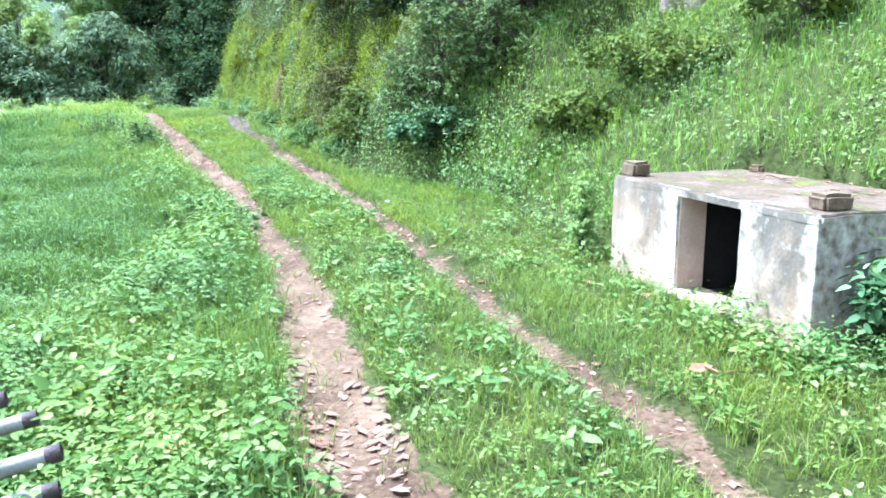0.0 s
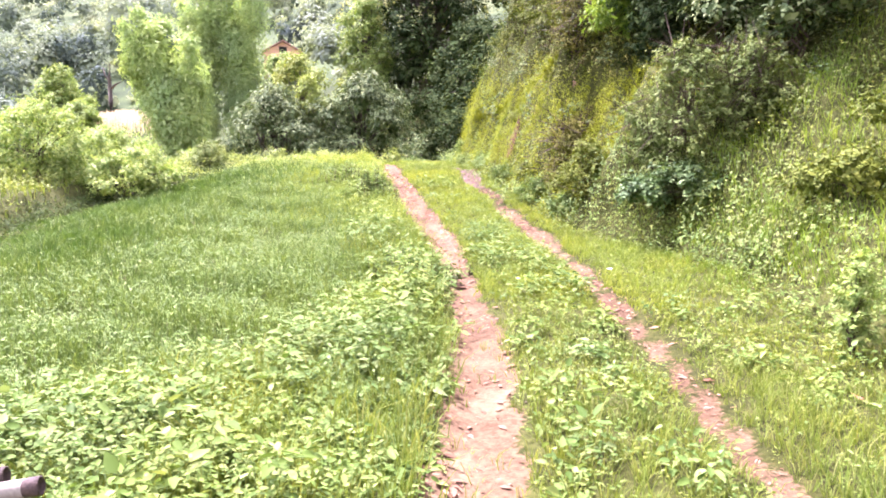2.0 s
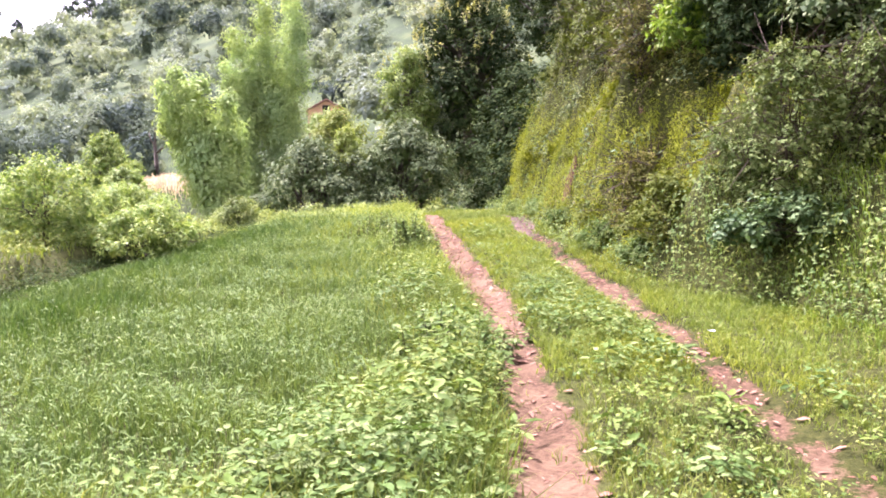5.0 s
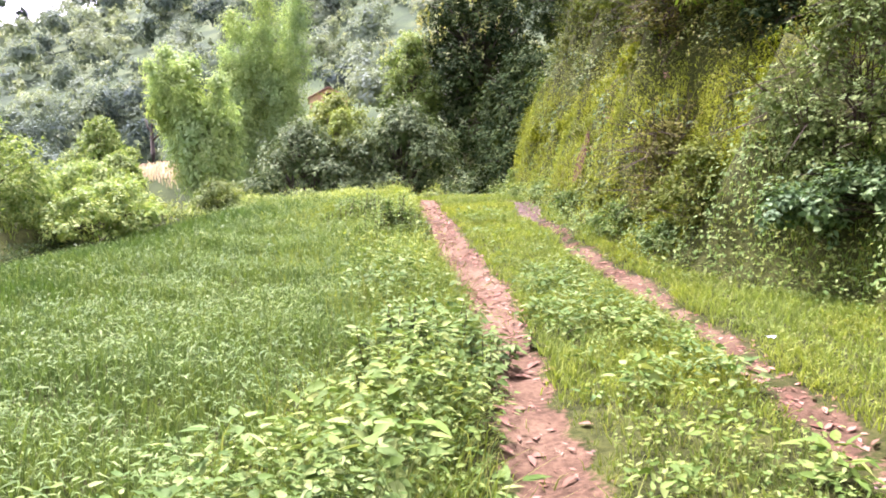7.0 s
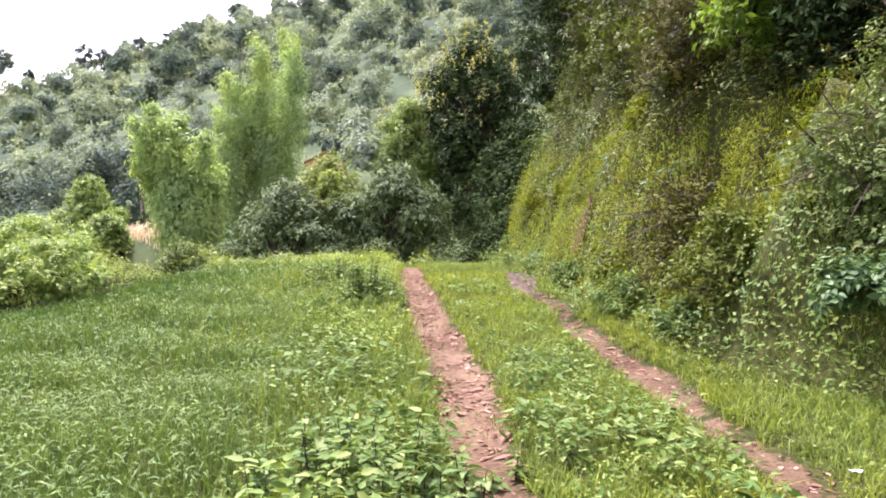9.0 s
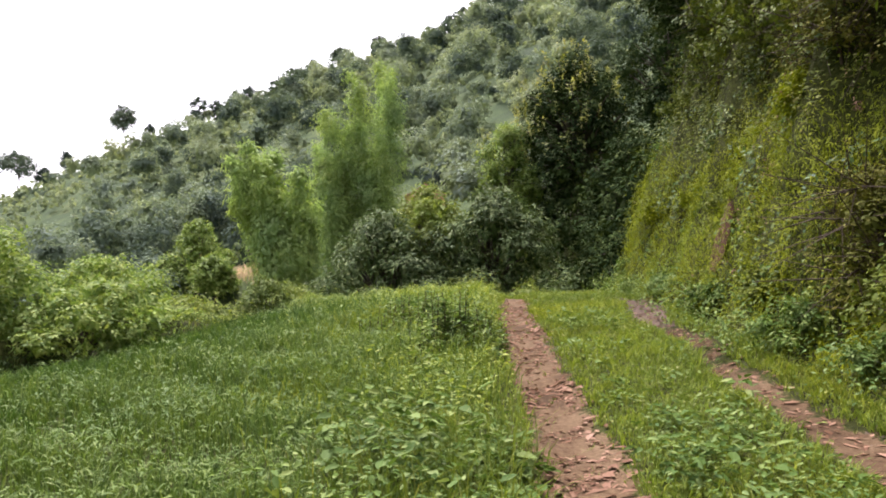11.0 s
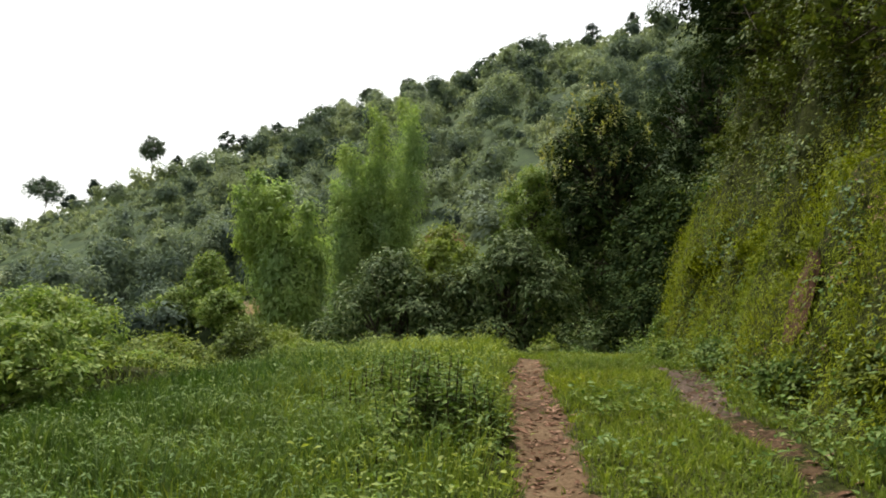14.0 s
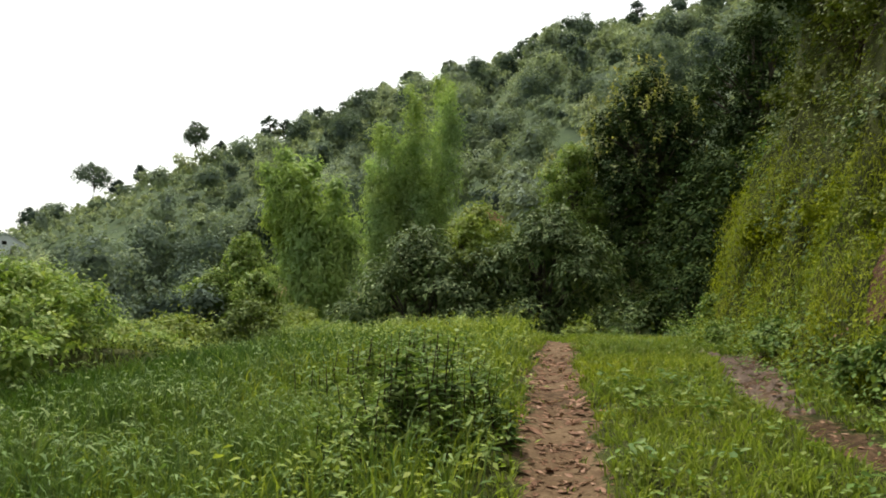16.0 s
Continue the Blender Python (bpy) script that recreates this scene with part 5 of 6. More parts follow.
def shrub(name, at, lift, seed, spec, leaves, leaf, mat, label, width=0.5, stems=5, group="", hang=0.2, dry=0, lean=(0, 0)):
    """A many-stemmed shrub: spec (number of lobes, rx, ry, z0, z1, r0, r1); lean: how far its crown stands off its foot."""
    rng = random.Random(seed)
    lobes = [((c[0] + lean[0], c[1] + lean[1], c[2]), q) for c, q in make_lobes(rng, *spec)]
    z = float(height(at[0], at[1])) + lift
    ob = base(name, (at[0], at[1], z), label, "bush", group)
    limbs(rng, lobes, max(0.15, spec[4] * 0.45), 0.009 + 0.006 * spec[4], M_TWIG, ob, stems, 0.12)
    near = float(nearness(at[0], at[1])) < 4.5
    v, f = crown_arrays(seed, lobes, int(leaves * (0.55 if near else 0.42)), leaf * (1.22 if near else 1.45), leaf * (1.22 if near else 1.45) * width, shell=0.55, hang=hang, ragged=0.5, detail="oval" if near else False)
    r = np.random.RandomState(seed + 7)
    m, k = 11, 46
    c = np.array([list(lobes[q][0]) for q in r.randint(len(lobes), size=k)])
    q = np.array([s for _, s in lobes]).mean()
    w = unit(r.normal(size=(k, 3)) * np.array([[1, 1, 0.5]]) + np.array([[0, 0, 0.65]]))
    t = np.linspace(0, 1, m)
    p = (c[:, None] + w[:, None] * (q * (0.7 + 0.85 * t * r.uniform(0.4, 1.1, (k, 1))))[..., None]).reshape(-1, 3) + r.normal(0, leaf * 0.5, (k * m, 3))
    face = np.repeat(w, m, 0) * 0.5 + np.array([[0, 0, 0.8]]) + r.normal(0, 0.3, (k * m, 3))
    ln = leaf * 1.2 * r.uniform(0.6, 1.2, k * m)
    sv, sf = leaf_arrays(p, lay(r.normal(size=(k * m, 3)) + np.array([[0, 0, -hang]]), face, 0.7), face, ln, ln * width, 0.12, 0.15, "oval" if near else False)
    v, f = np.concatenate([v, sv]), np.concatenate([f, sf + len(v)])
    put("foliage", mesh_from("foliage", v, [f], mat), ob)
    if dry:
        r = np.random.RandomState(seed)
        bm = bmesh.new()
        for _ in range(dry):
            c, q = lobes[r.randint(len(lobes))]
            w = Vector(r.normal(size=3)).normalized()
            w.z = abs(w.z) * 0.6
            p = Vector(c) + w * q * 0.5
            s = Vector(r.normal(size=3)) * 0.12
            tube(bm, [p, p + w * q * 0.4 + s, p + w * q * 0.85 + s * 2.2], [0.007, 0.005, 0.002], 3)
        tagged(part("bare_twig", bm, M_TWIG, ob, "dry brown twigs"), kind="stuff")
    return ob


# the big bush on the bank and its neighbours
shrub("bank_bush", (0.05, 12.85), -0.3, 21, (36, 0.85, 0.5, -0.4, 1.55, 0.24, 0.46), 27000, 0.042, M_SHRUB, "large grey-green bush with brown twigs on the bank", 0.55, 6, dry=170)
shrub("bank_bush", (0.8, 13.1), -0.2, 37, (22, 0.6, 0.5, 0.25, 1.3, 0.22, 0.42), 13000, 0.042, M_SHRUB, "twiggy grey-green bush beside the hollow of the bank", 0.55, 5, dry=150)
shrub("bank_bush", (0.2, 12.3), -0.15, 22, (26, 0.95, 0.35, 0.05, 0.5, 0.14, 0.3), 13000, 0.055, M_WEEDD, "low leafy dark green bush at the foot of the bank", 0.6, 5)
shrub("bank_bush", inward(13.6, 0.35), -0.2, 38, (20, 0.45, 0.45, 0.1, 0.9, 0.16, 0.32), 8000, 0.045, M_BANK, "low green scrub growing from the bank", 0.55, 5, dry=20)
shrub("bank_bush", inward(14.7, 0.75), -0.35, 23, (22, 0.5, 0.6, 0.1, 1.3, 0.22, 0.42), 15000, 0.042, M_OLIVE, "dry twiggy bush hanging over the bank", 0.45, 5, dry=260)
shrub("bank_bush", inward(15.7, 1.05), -0.3, 39, (18, 0.5, 0.6, 0.1, 1.2, 0.22, 0.4), 11000, 0.042, M_OLIVE, "dry brownish scrub on the edge of the cut bank", 0.45, 5, dry=220)
# the dark leaf colour of this bush stands in for shade near the hollow
shrub("bank_bush", (1.5, 14.1), 0.0, 24, (16, 1.2, 0.9, 0.3, 2.0, 0.45, 0.7), 16000, 0.075, M_MANGO, "leafy bush on the upper bank, leaf colour darkened for the hollow's shade", 0.5, 5)
shrub("bank_bush", inward(16.7, 1.3), -0.2, 25, (18, 0.6, 0.8, 0.2, 1.7, 0.3, 0.5), 13000, 0.048, M_BANK, "twiggy green bush overhanging the cut bank", 0.5, 5, dry=140)
shrub("bank_bush", inward(18.3, 1.4), -0.3, 26, (18, 0.6, 0.8, 0.2, 2.0, 0.32, 0.5), 12000, 0.05, M_BANK, "green bush at the edge of the cut bank", 0.5, 5, dry=90)
shrub("bank_bush", inward(20.0, 1.5), -0.3, 28, (18, 0.6, 0.9, 0.2, 2.1, 0.35, 0.55), 12000, 0.055, M_BANK, "tall green scrub at the corner of the cut bank", 0.5, 6, dry=90)
shrub("bank_bush", inward(21.6, 1.7), -0.3, 31, (16, 0.6, 0.9, 0.2, 2.4, 0.35, 0.6), 11000, 0.06, M_MANGO, "dark bush hanging from the top of the cut bank", 0.5, 5)
# near-black leaves of these three bushes take the place of the hollow's shade
shrub("bank_bush", (0.3, 15.9), 0.2, 32, (14, 1.0, 0.8, 0.4, 2.6, 0.6, 0.85), 12000, 0.085, M_DARK, "leafy bush in the bank's hollow, near-black leaf colour put in for shade", 0.4, 6)
shrub("bank_bush", (-0.5, 14.95), 0.0, 41, (20, 0.5, 0.4, 0.2, 1.8, 0.3, 0.45), 11000, 0.06, M_DARK, "added thicket filling the bank's hollow, near-black leaves standing in for shade", 0.45, 5)
shrub("bank_bush", (0.45, 14.7), 0.1, 35, (18, 0.6, 0.5, 0.3, 1.9, 0.35, 0.5), 11000, 0.06, M_DARK, "added thicket filling the bank's hollow, near-black leaves standing in for shade", 0.45, 5)
for (ox, oy), lean, top, sd, lv, mt, lab in (((-1.0, 16.2), (-0.4, -0.9), 4.15, 36, 1100, M_BRIGHT, "bright yellow-green leafy branch leaning out from the bank"),
                                             ((-0.3, 16.1), (-0.3, -0.6), 4.3, 40, 9000, M_WEEDD, "dark green leafy branches hanging over a hollow of the bank"),
                                             ((0.7, 15.7), (-0.2, -0.5), 4.2, 56, 9000, M_WEEDD, "dark green leafy branches hanging over a hollow of the bank"),
                                             ((1.5, 15.2), (-0.1, -0.4), 4.3, 57, 6000, M_WEEDD, "dark green leafy branches above the bank")):
    z0 = float(height(ox, oy))
    big = 0.34 if lv < 2000 else 0.9
    shrub("overhanging_bush", (ox, oy), 0.0, sd, (14, big, 0.6, top - z0 - 0.45, top - z0 + 0.5, big * 0.35, big * 0.5), lv, 0.105, mt, lab, 0.34, 2, hang=0.7, lean=lean)
shrub("bank_bush", (3.0, 11.0), -0.1, 27, (12, 1.0, 0.7, 0.1, 0.55, 0.22, 0.36), 8000, 0.055, M_BANK, "green leafy bush on the slope", 0.55, 5)
shrub("bank_bush", (1.9, 10.9), -0.1, 33, (12, 0.8, 0.6, 0.1, 0.5, 0.2, 0.32), 7000, 0.055, M_BANK, "green leafy weeds on the slope", 0.55, 5)
shrub("bank_bush", (4.6, 10.2), 0.0, 34, (10, 0.7, 0.5, 0.1, 0.6, 0.25, 0.4), 5000, 0.06, M_BANK, "green weeds on the slope", 0.55, 5)
shrub("bank_bush", (1.5, 8.1), 0.0, 29, (9, 0.12, 0.12, 0.1, 0.8, 0.09, 0.15), 1900, 0.042, M_LIGHT, "grey-green shrub against the chamber's corner", 0.6, 4)
shrub("bank_bush", (3.2, 5.0), 0.0, 30, (8, 0.45, 0.3, 0.1, 0.45, 0.18, 0.28), 2600, 0.08, M_WEEDD, "broad-leaved weeds against the chamber's side", 0.6, 4)

for k, (fy, fd, rr, mt) in enumerate(((13.9, 0.15, 0.26, M_WEED), (14.9, 0.1, 0.28, M_WEED), (15.8, 0.2, 0.3, M_BANK), (16.9, 0.1, 0.26, M_WEED), (16.2, 0.8, 0.3, M_YELLOW), (18.0, 0.75, 0.34, M_BANK),
                                      (19.0, 0.15, 0.26, M_WEED), (19.3, 0.9, 0.34, M_YELLOW), (20.6, 0.5, 0.26, M_YELLOW), (20.5, 0.1, 0.24, M_WEED), (21.6, 0.2, 0.24, M_WEED), (17.4, 1.1, 0.4, M_BANK), (20.9, 1.2, 0.4, M_BANK))):
    shrub("face_bush", inward(fy, fd), -0.1, 300 + k, (9, rr, rr, 0.03, rr * 1.2, rr * 0.4, rr * 0.65), 3600, 0.042, mt, "leafy tuft growing from the face of the cut bank", 0.5, 3, "tufts on the cut bank", 0.5)

# old tree on the slope: a pale trunk that flares into its roots
def old_tree(at, seed):
    rng = random.Random(seed)
    z = float(height(at[0], at[1]))
    ob = base("old_tree", (at[0], at[1], z), "old tree with a thick pale pinkish-grey trunk on the slope", "tree")
    bm = bmesh.new()
    n, rings = 40, []
    for zz in (-0.5, -0.2, 0.0, 0.12, 0.25, 0.4, 0.6, 0.85, 1.15, 1.6, 2.2, 3.0, 3.9, 4.8):
        core = 0.25 - 0.02 * zz
        flare = 0.2 * math.exp(-max(zz + 0.2, 0) * 1.9)
        row = []
        for k in range(n):
            a = k * 6.2832 / n
            ridge = abs(math.cos(2.5 * a + 0.7)) ** 1.6
            q = core + flare * (0.35 + ridge) + 0.03 * noise.noise(Vector((math.cos(a) * 1.5, math.sin(a) * 1.5, zz * 1.2)))
            q += 0.012 * noise.noise(Vector((math.cos(a) * 6, math.sin(a) * 6, zz * 2.5)))
            row.append(bm.verts.new((math.cos(a) * q + 0.05 * zz, math.sin(a) * q, zz)))
        rings.append(row)
    for a, b in zip(rings, rings[1:]):
        for k in range(n):
            bm.faces.new((a[k], a[(k + 1) % n], b[(k + 1) % n], b[k]))
    part("trunk", bm, M_PALE, ob, soft=True)
    bm = bmesh.new()
    bmesh.ops.create_icosphere(bm, subdivisions=2, radius=1.0)
    for v in bm.verts:
        v.co = Vector((v.co.x * 0.10, v.co.y * 0.035, v.co.z * 0.055)) * (1 + 0.3 * noise.noise(v.co * 2))
        v.co = Matrix.Rotation(-0.5, 3, "Y") @ v.co + Vector((0.06, -0.33, 0.36))
    part("hollow", bm, M_BARK, ob, "dark red-brown hollow in the bark", True)
    lobes = [((c[0], c[1], c[2]), q) for c, q in make_lobes(rng, 16, 2.0, 1.8, 4.6, 7.6, 0.7, 1.1)]
    bm = bmesh.new()
    for c, q in lobes:
        tube(bm, [(0.22, 0, 4.4), Vector((0.22, 0, 4.4)).lerp(Vector(c), 0.5) + Vector((0, 0, 0.15)), c], [0.1, 0.06, 0.02], 6)
    tagged(part("limb", bm, M_PALE, ob, soft=True), kind="stuff")
    v, f = crown_arrays(seed, lobes, 9000, 0.12, 0.05, clump=2)
    put("crown", mesh_from("crown", v, [f], M_BANK), ob)
    return ob


old_tree((3.98, 12.95), 7)

# trees on the upper bank
for (ax, ay), sd, sp, lv in (((3.0, 15.4), 41, (16, 1.7, 1.5, 1.0, 3.8, 0.7, 1.1), 9000), ((0.9, 17.6), 42, (16, 1.8, 1.8, 1.0, 4.2, 0.8, 1.2), 8000), ((-4.2, 23.2), 43, (20, 1.7, 1.7, 0.0, 3.6, 0.7, 1.1), 16000), ((-2.7, 20.2), 45, (20, 1.5, 1.6, 0.0, 3.4, 0.7, 1.0), 15000), ((-1.1, 17.0), 46, (18, 1.3, 1.3, 0.0, 3.0, 0.6, 0.9), 13000), ((6.0, 13.4), 44, (14, 1.8, 1.6, 1.0, 3.6, 0.8, 1.1), 10000)):
    tree("hillside_tree", (ax, ay), sd, make_lobes(random.Random(sd), *sp), 1.6, 0.045, lv, 0.11, 0.045, M_BANK if sd in (45, 46, 42) else M_DARK, "leafy green tree leaning out above the bank" if sd in (45, 46, 42) else "dark leafy tree leaning out above the bank", group="trees above the bank", clump=2, hang=0.35)

for ax, ay, sd, lo, hi in ((*inward(22.0, 1.7), 47, -0.3, 2.6), (*inward(20.6, 2.2), 48, 0.4, 2.8)):
    tree("overhanging_tree", (ax, ay), sd, [((c[0] - 0.3, c[1] + 0.1, c[2]), q) for c, q in make_lobes(random.Random(sd), 22, 0.7, 1.0, lo, hi, 0.4, 0.7)], 1.4, 0.06, 13000, 0.1, 0.045, M_DARK, "dark leafy tree leaning out over the cut bank", group="trees leaning over the bank", clump=2, hang=0.4)
tree("green_tree", (-20.0, 38.5), 75, make_lobes(random.Random(75), 20, 2.2, 2.0, 1.0, 7.6, 0.9, 1.3), 3.0, 0.15, 12000, 0.2, 0.09, M_GREEN, "tall green tree behind the mango trees", clump=3)
tree("green_tree", (-34.2, 62.6), 60, make_lobes(random.Random(60), 20, 2.4, 1.4, 0.2, 1.9, 0.6, 0.9), 1.2, 0.1, 9000, 0.2, 0.09, M_LIGHT, "low light green tree below the small house", clump=3)

# ---------- the trees across the bend ----------
def mango(at, seed, spec, leaves, label):
    rng = random.Random(seed)
    lobes = make_lobes(rng, *spec)
    return tree("mango_tree", at, seed, lobes, 1.8, 0.16, leaves, 0.2, 0.05, M_MANGO, label, group="mango trees beyond the bend", clump=6, hang=0.6, shell=0.7, ragged=0.15)


mango((-15.3, 28.2), 51, (32, 2.2, 1.8, 0.5, 4.2, 0.7, 1.05), 27000, "dark round mango tree with long drooping leaves")
mango((-12.3, 29.5), 52, (30, 1.8, 1.6, 0.5, 4.8, 0.7, 1.05), 27000, "dark mango tree at the bend of the track")
tree("light_tree", (-14.3, 29.0), 53, make_lobes(random.Random(53), 15, 0.65, 0.5, 3.7, 5.1, 0.22, 0.4), 3.8, 0.06, 4500, 0.11, 0.05, M_LIME, "light yellow-green young tree between two mango trees", clump=3)
crown = make_lobes(random.Random(54), 40, 4.7, 3.8, 0.5, 9.9, 1.4, 2.2)
great = tree("big_tree", (-18.5, 55.0), 54, crown, 4.0, 0.5, 31000, 0.3, 0.12, M_DARK, "very large dark broadleaf tree behind the bend", clump=3, hang=0.35, shell=0.65)
def pale_shoots(ob, seed, lobes, n, lit):
    """Upright pale yellow-green shoots on the upper, lit side of a crown."""
    r = np.random.RandomState(seed)
    pick = [lobes[i] for i in r.randint(len(lobes), size=n)]
    c, q = np.array([list(p) for p, _ in pick]), np.array([w for _, w in pick])
    way = unit(r.normal(size=(n, 3)) + np.array([lit]))
    tip = c + way * (q * r.uniform(0.95, 1.15, n))[:, None]
    k = 9
    base_ = np.repeat(tip, k, 0) + np.stack([np.zeros(n * k), np.zeros(n * k), np.tile(np.linspace(0, 0.75, k), n)], 1) + r.normal(0, 0.04, (n * k, 3))
    out = r.normal(size=(n * k, 3)) * np.array([[1, 1, 0.3]]) + np.array([[0, 0, 0.7]])
    ln = r.uniform(0.2, 0.34, n * k)
    v, f = leaf_arrays(base_, out, np.repeat(way, k, 0) + np.array([[0, 0, 0.6]]), ln, ln * 0.45, 0.1, 0.1, False)
    return put("flowering_shoot", mesh_from("flowering_shoot", v, [f], M_SHOOT), ob, "pale yellow-green flowering shoots", kind="stuff")


pale_shoots(great, 541, [p for p in crown if p[0][2] > 3.5], 190, (-0.9, -0.6, 0.7))
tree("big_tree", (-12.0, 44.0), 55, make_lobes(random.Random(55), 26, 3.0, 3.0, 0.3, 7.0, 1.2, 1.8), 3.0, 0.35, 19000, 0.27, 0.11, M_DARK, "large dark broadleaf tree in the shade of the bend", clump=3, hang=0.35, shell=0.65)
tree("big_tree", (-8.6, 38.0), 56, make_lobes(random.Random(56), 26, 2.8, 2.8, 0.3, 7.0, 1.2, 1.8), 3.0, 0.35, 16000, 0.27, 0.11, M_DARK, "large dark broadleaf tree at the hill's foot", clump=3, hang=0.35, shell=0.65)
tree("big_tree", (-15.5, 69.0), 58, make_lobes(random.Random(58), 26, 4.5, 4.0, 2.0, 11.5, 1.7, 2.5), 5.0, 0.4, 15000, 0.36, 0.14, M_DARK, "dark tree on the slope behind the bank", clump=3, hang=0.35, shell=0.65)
# added tree that stands in for the big tree's yellowish left rim
tree("rim_shoots_tree", (-22.0, 52.0), 57, make_lobes(random.Random(57), 18, 2.0, 2.0, 2.0, 7.4, 0.9, 1.3), 3.5, 0.18, 11000, 0.22, 0.09, M_LIGHT, "added yellow-green tree standing in for pale shoots on the dark tree's rim", clump=3)
tree("green_tree", (-16.6, 38.0), 59, make_lobes(random.Random(59), 18, 1.8, 1.6, 0.5, 5.2, 0.8, 1.2), 2.5, 0.18, 12000, 0.2, 0.09, M_GREEN, "green tree between the mango trees and the slope", clump=3)


def bamboo(at, seed, culms, tall, lean, leaves, label, puff=0.55, foot=0.9, low=0.1, tilt=(0, 0)):
    """Culms that arch outwards, each carrying drooping sprays of narrow leaves."""
    r = np.random.RandomState(seed)
    z = float(height(at[0], at[1]))
    ob = base("bamboo_clump", (at[0], at[1], z), label, "bamboo", "bamboo clumps")
    vs, fs, k = [], [], 0
    steps = np.linspace(0, 1, 7)
    for c in range(culms):
        bm = bmesh.new()
        a = c * 2.4 + r.rand()
        h = tall * (0.62 + 0.38 * r.rand())
        way = Vector((math.cos(a), math.sin(a), 0))
        out = way * lean * (0.2 + r.rand()) + Vector((*tilt, 0))
        p0 = way * foot * math.sqrt(r.rand())
        line = [p0 + Vector((0, 0, h * (t - 0.1 * t ** 4))) + out * t ** 2.4 for t in steps]
        tube(bm, line, [0.05 * (1 - 0.85 * t) + 0.006 for t in steps], 5)
        part("culm", bm, M_BAMBOO, ob)
        ln_ = np.array([list(p) for p in line])
        sprays = 26
        t = np.sort(r.uniform(low, 1.0, sprays))
        seg = np.clip((t * 6).astype(int), 0, 5)
        f0 = (t * 6 - seg)[:, None]
        mid = ln_[seg] * (1 - f0) + ln_[seg + 1] * f0
        size = puff * (0.35 + 0.9 * np.sin(np.pi * np.clip(t * 0.92, 0.1, 0.92)))
        mid = mid + unit(r.normal(size=(sprays, 3))) * (size * 0.7)[:, None] * np.array([[1, 1, 0.5]])
        n = max(4, leaves // culms // sprays)
        m = n * sprays
        off = r.normal(0, 0.55, (m, 3)) * np.repeat(size, n)[:, None]
        pos = np.repeat(mid, n, 0) + off
        face = unit(off) + np.array([[0, 0, 0.7]]) + r.normal(0, 0.25, (m, 3)) + np.repeat(unit(mid * np.array([[1, 1, 0.0]]) + 1e-3), n, 0) * 0.7
        along = r.normal(0, 0.6, (m, 3)) + off + np.array([[0, 0, -0.5]])
        le = r.uniform(0.15, 0.32, m)
        v, f = leaf_arrays(pos, lay(along, face, 0.6), face, le, le * 0.28, 0.1, 0.25, False)
        vs.append(v)
        fs.append(f + k)
        k += len(v)
    put("leaves", mesh_from("leaves", np.concatenate(vs), [np.concatenate(fs)], M_BAMBOO), ob)
    return ob


bamboo((-32.7, 48.6), 61, 15, 15.4, 0.6, 30000, "tall feathery light green bamboo clump", 0.62, 0.9)
bamboo((-30.6, 50.2), 62, 15, 17.0, 0.8, 30000, "tall upright bamboo clump on the hillside", 0.66, 1.0)
bamboo((-22.2, 31.8), 63, 13, 11.6, 0.8, 22000, "arching light green bamboo clump beyond the mango trees", 0.46, 0.5, 0.5, (0.1, 0))
bamboo((-22.8, 32.4), 64, 8, 12.6, 0.7, 11000, "light green bamboo clump leaning out over the valley", 0.44, 0.4, 0.74, (-2.0, -0.2))

# round light trees and the bushes on the valley side
for at, sd, sp, lv, lf, mt, nm, lab in (
        ((-44.9, 48.4), 71, (22, 1.9, 1.8, 0.8, 4.6, 0.9, 1.3), 10000, 0.22, M_LIGHT, "round_tree", "round light green tree with a dense crown"),
        ((-41.2, 46.4), 72, (20, 1.5, 1.5, 0.6, 2.8, 0.7, 1.1), 9000, 0.22, M_LIGHT, "round_tree", "round green tree with a dense crown"),
        ((-46.6, 46.8), 74, (20, 1.6, 1.6, 0.6, 3.0, 0.8, 1.1), 8000, 0.22, M_LIGHT, "round_tree", "round light green tree beside taller trees"),
        ((-48.6, 46.5), 73, (16, 1.6, 1.5, 0.4, 2.4, 0.7, 1.0), 8000, 0.22, M_LIGHT, "round_tree", "round pale green tree on the valley edge")):
    tree(nm, at, sd, make_lobes(random.Random(sd), *sp), 2.2, 0.14, lv, lf, lf * 0.5, mt, lab, group="round trees on the valley edge")
def bush(at, seed, spec, leaves, leaf, mat, label):
    return shrub("bush", at, 0.0, seed, spec, leaves, leaf, mat, label, 0.45, 5, "bushes on the valley side")


bush((-11.0, 14.7), 81, (20, 1.2, 0.9, 0.15, 0.95, 0.28, 0.45), 17000, 0.06, M_LIGHT, "light green bushy shrub on the terrace above the field")
bush((-12.5, 13.9), 110, (20, 1.1, 0.9, 0.2, 1.55, 0.3, 0.5), 15000, 0.06, M_LIGHT, "tall feathery light green bush on the terrace")
bush((-13.6, 16.9), 111, (18, 1.1, 0.9, 0.15, 1.0, 0.28, 0.45), 13000, 0.06, M_LIGHT, "light green feathery bush on the terrace")
bush((-13.9, 14.9), 112, (20, 1.2, 0.9, 0.2, 1.4, 0.3, 0.48), 13000, 0.065, M_LIGHT, "tall light green bush on the terrace")
bush((-12.6, 16.0), 82, (18, 1.2, 0.9, 0.15, 0.9, 0.28, 0.45), 14000, 0.06, M_LIGHT, "light green bushy shrub on the terrace")
bush((-12.4, 19.6), 83, (16, 0.55, 0.5, 0.05, 0.75, 0.18, 0.32), 8000, 0.05, M_SHRUB, "low brown-green bush at the field's far corner")
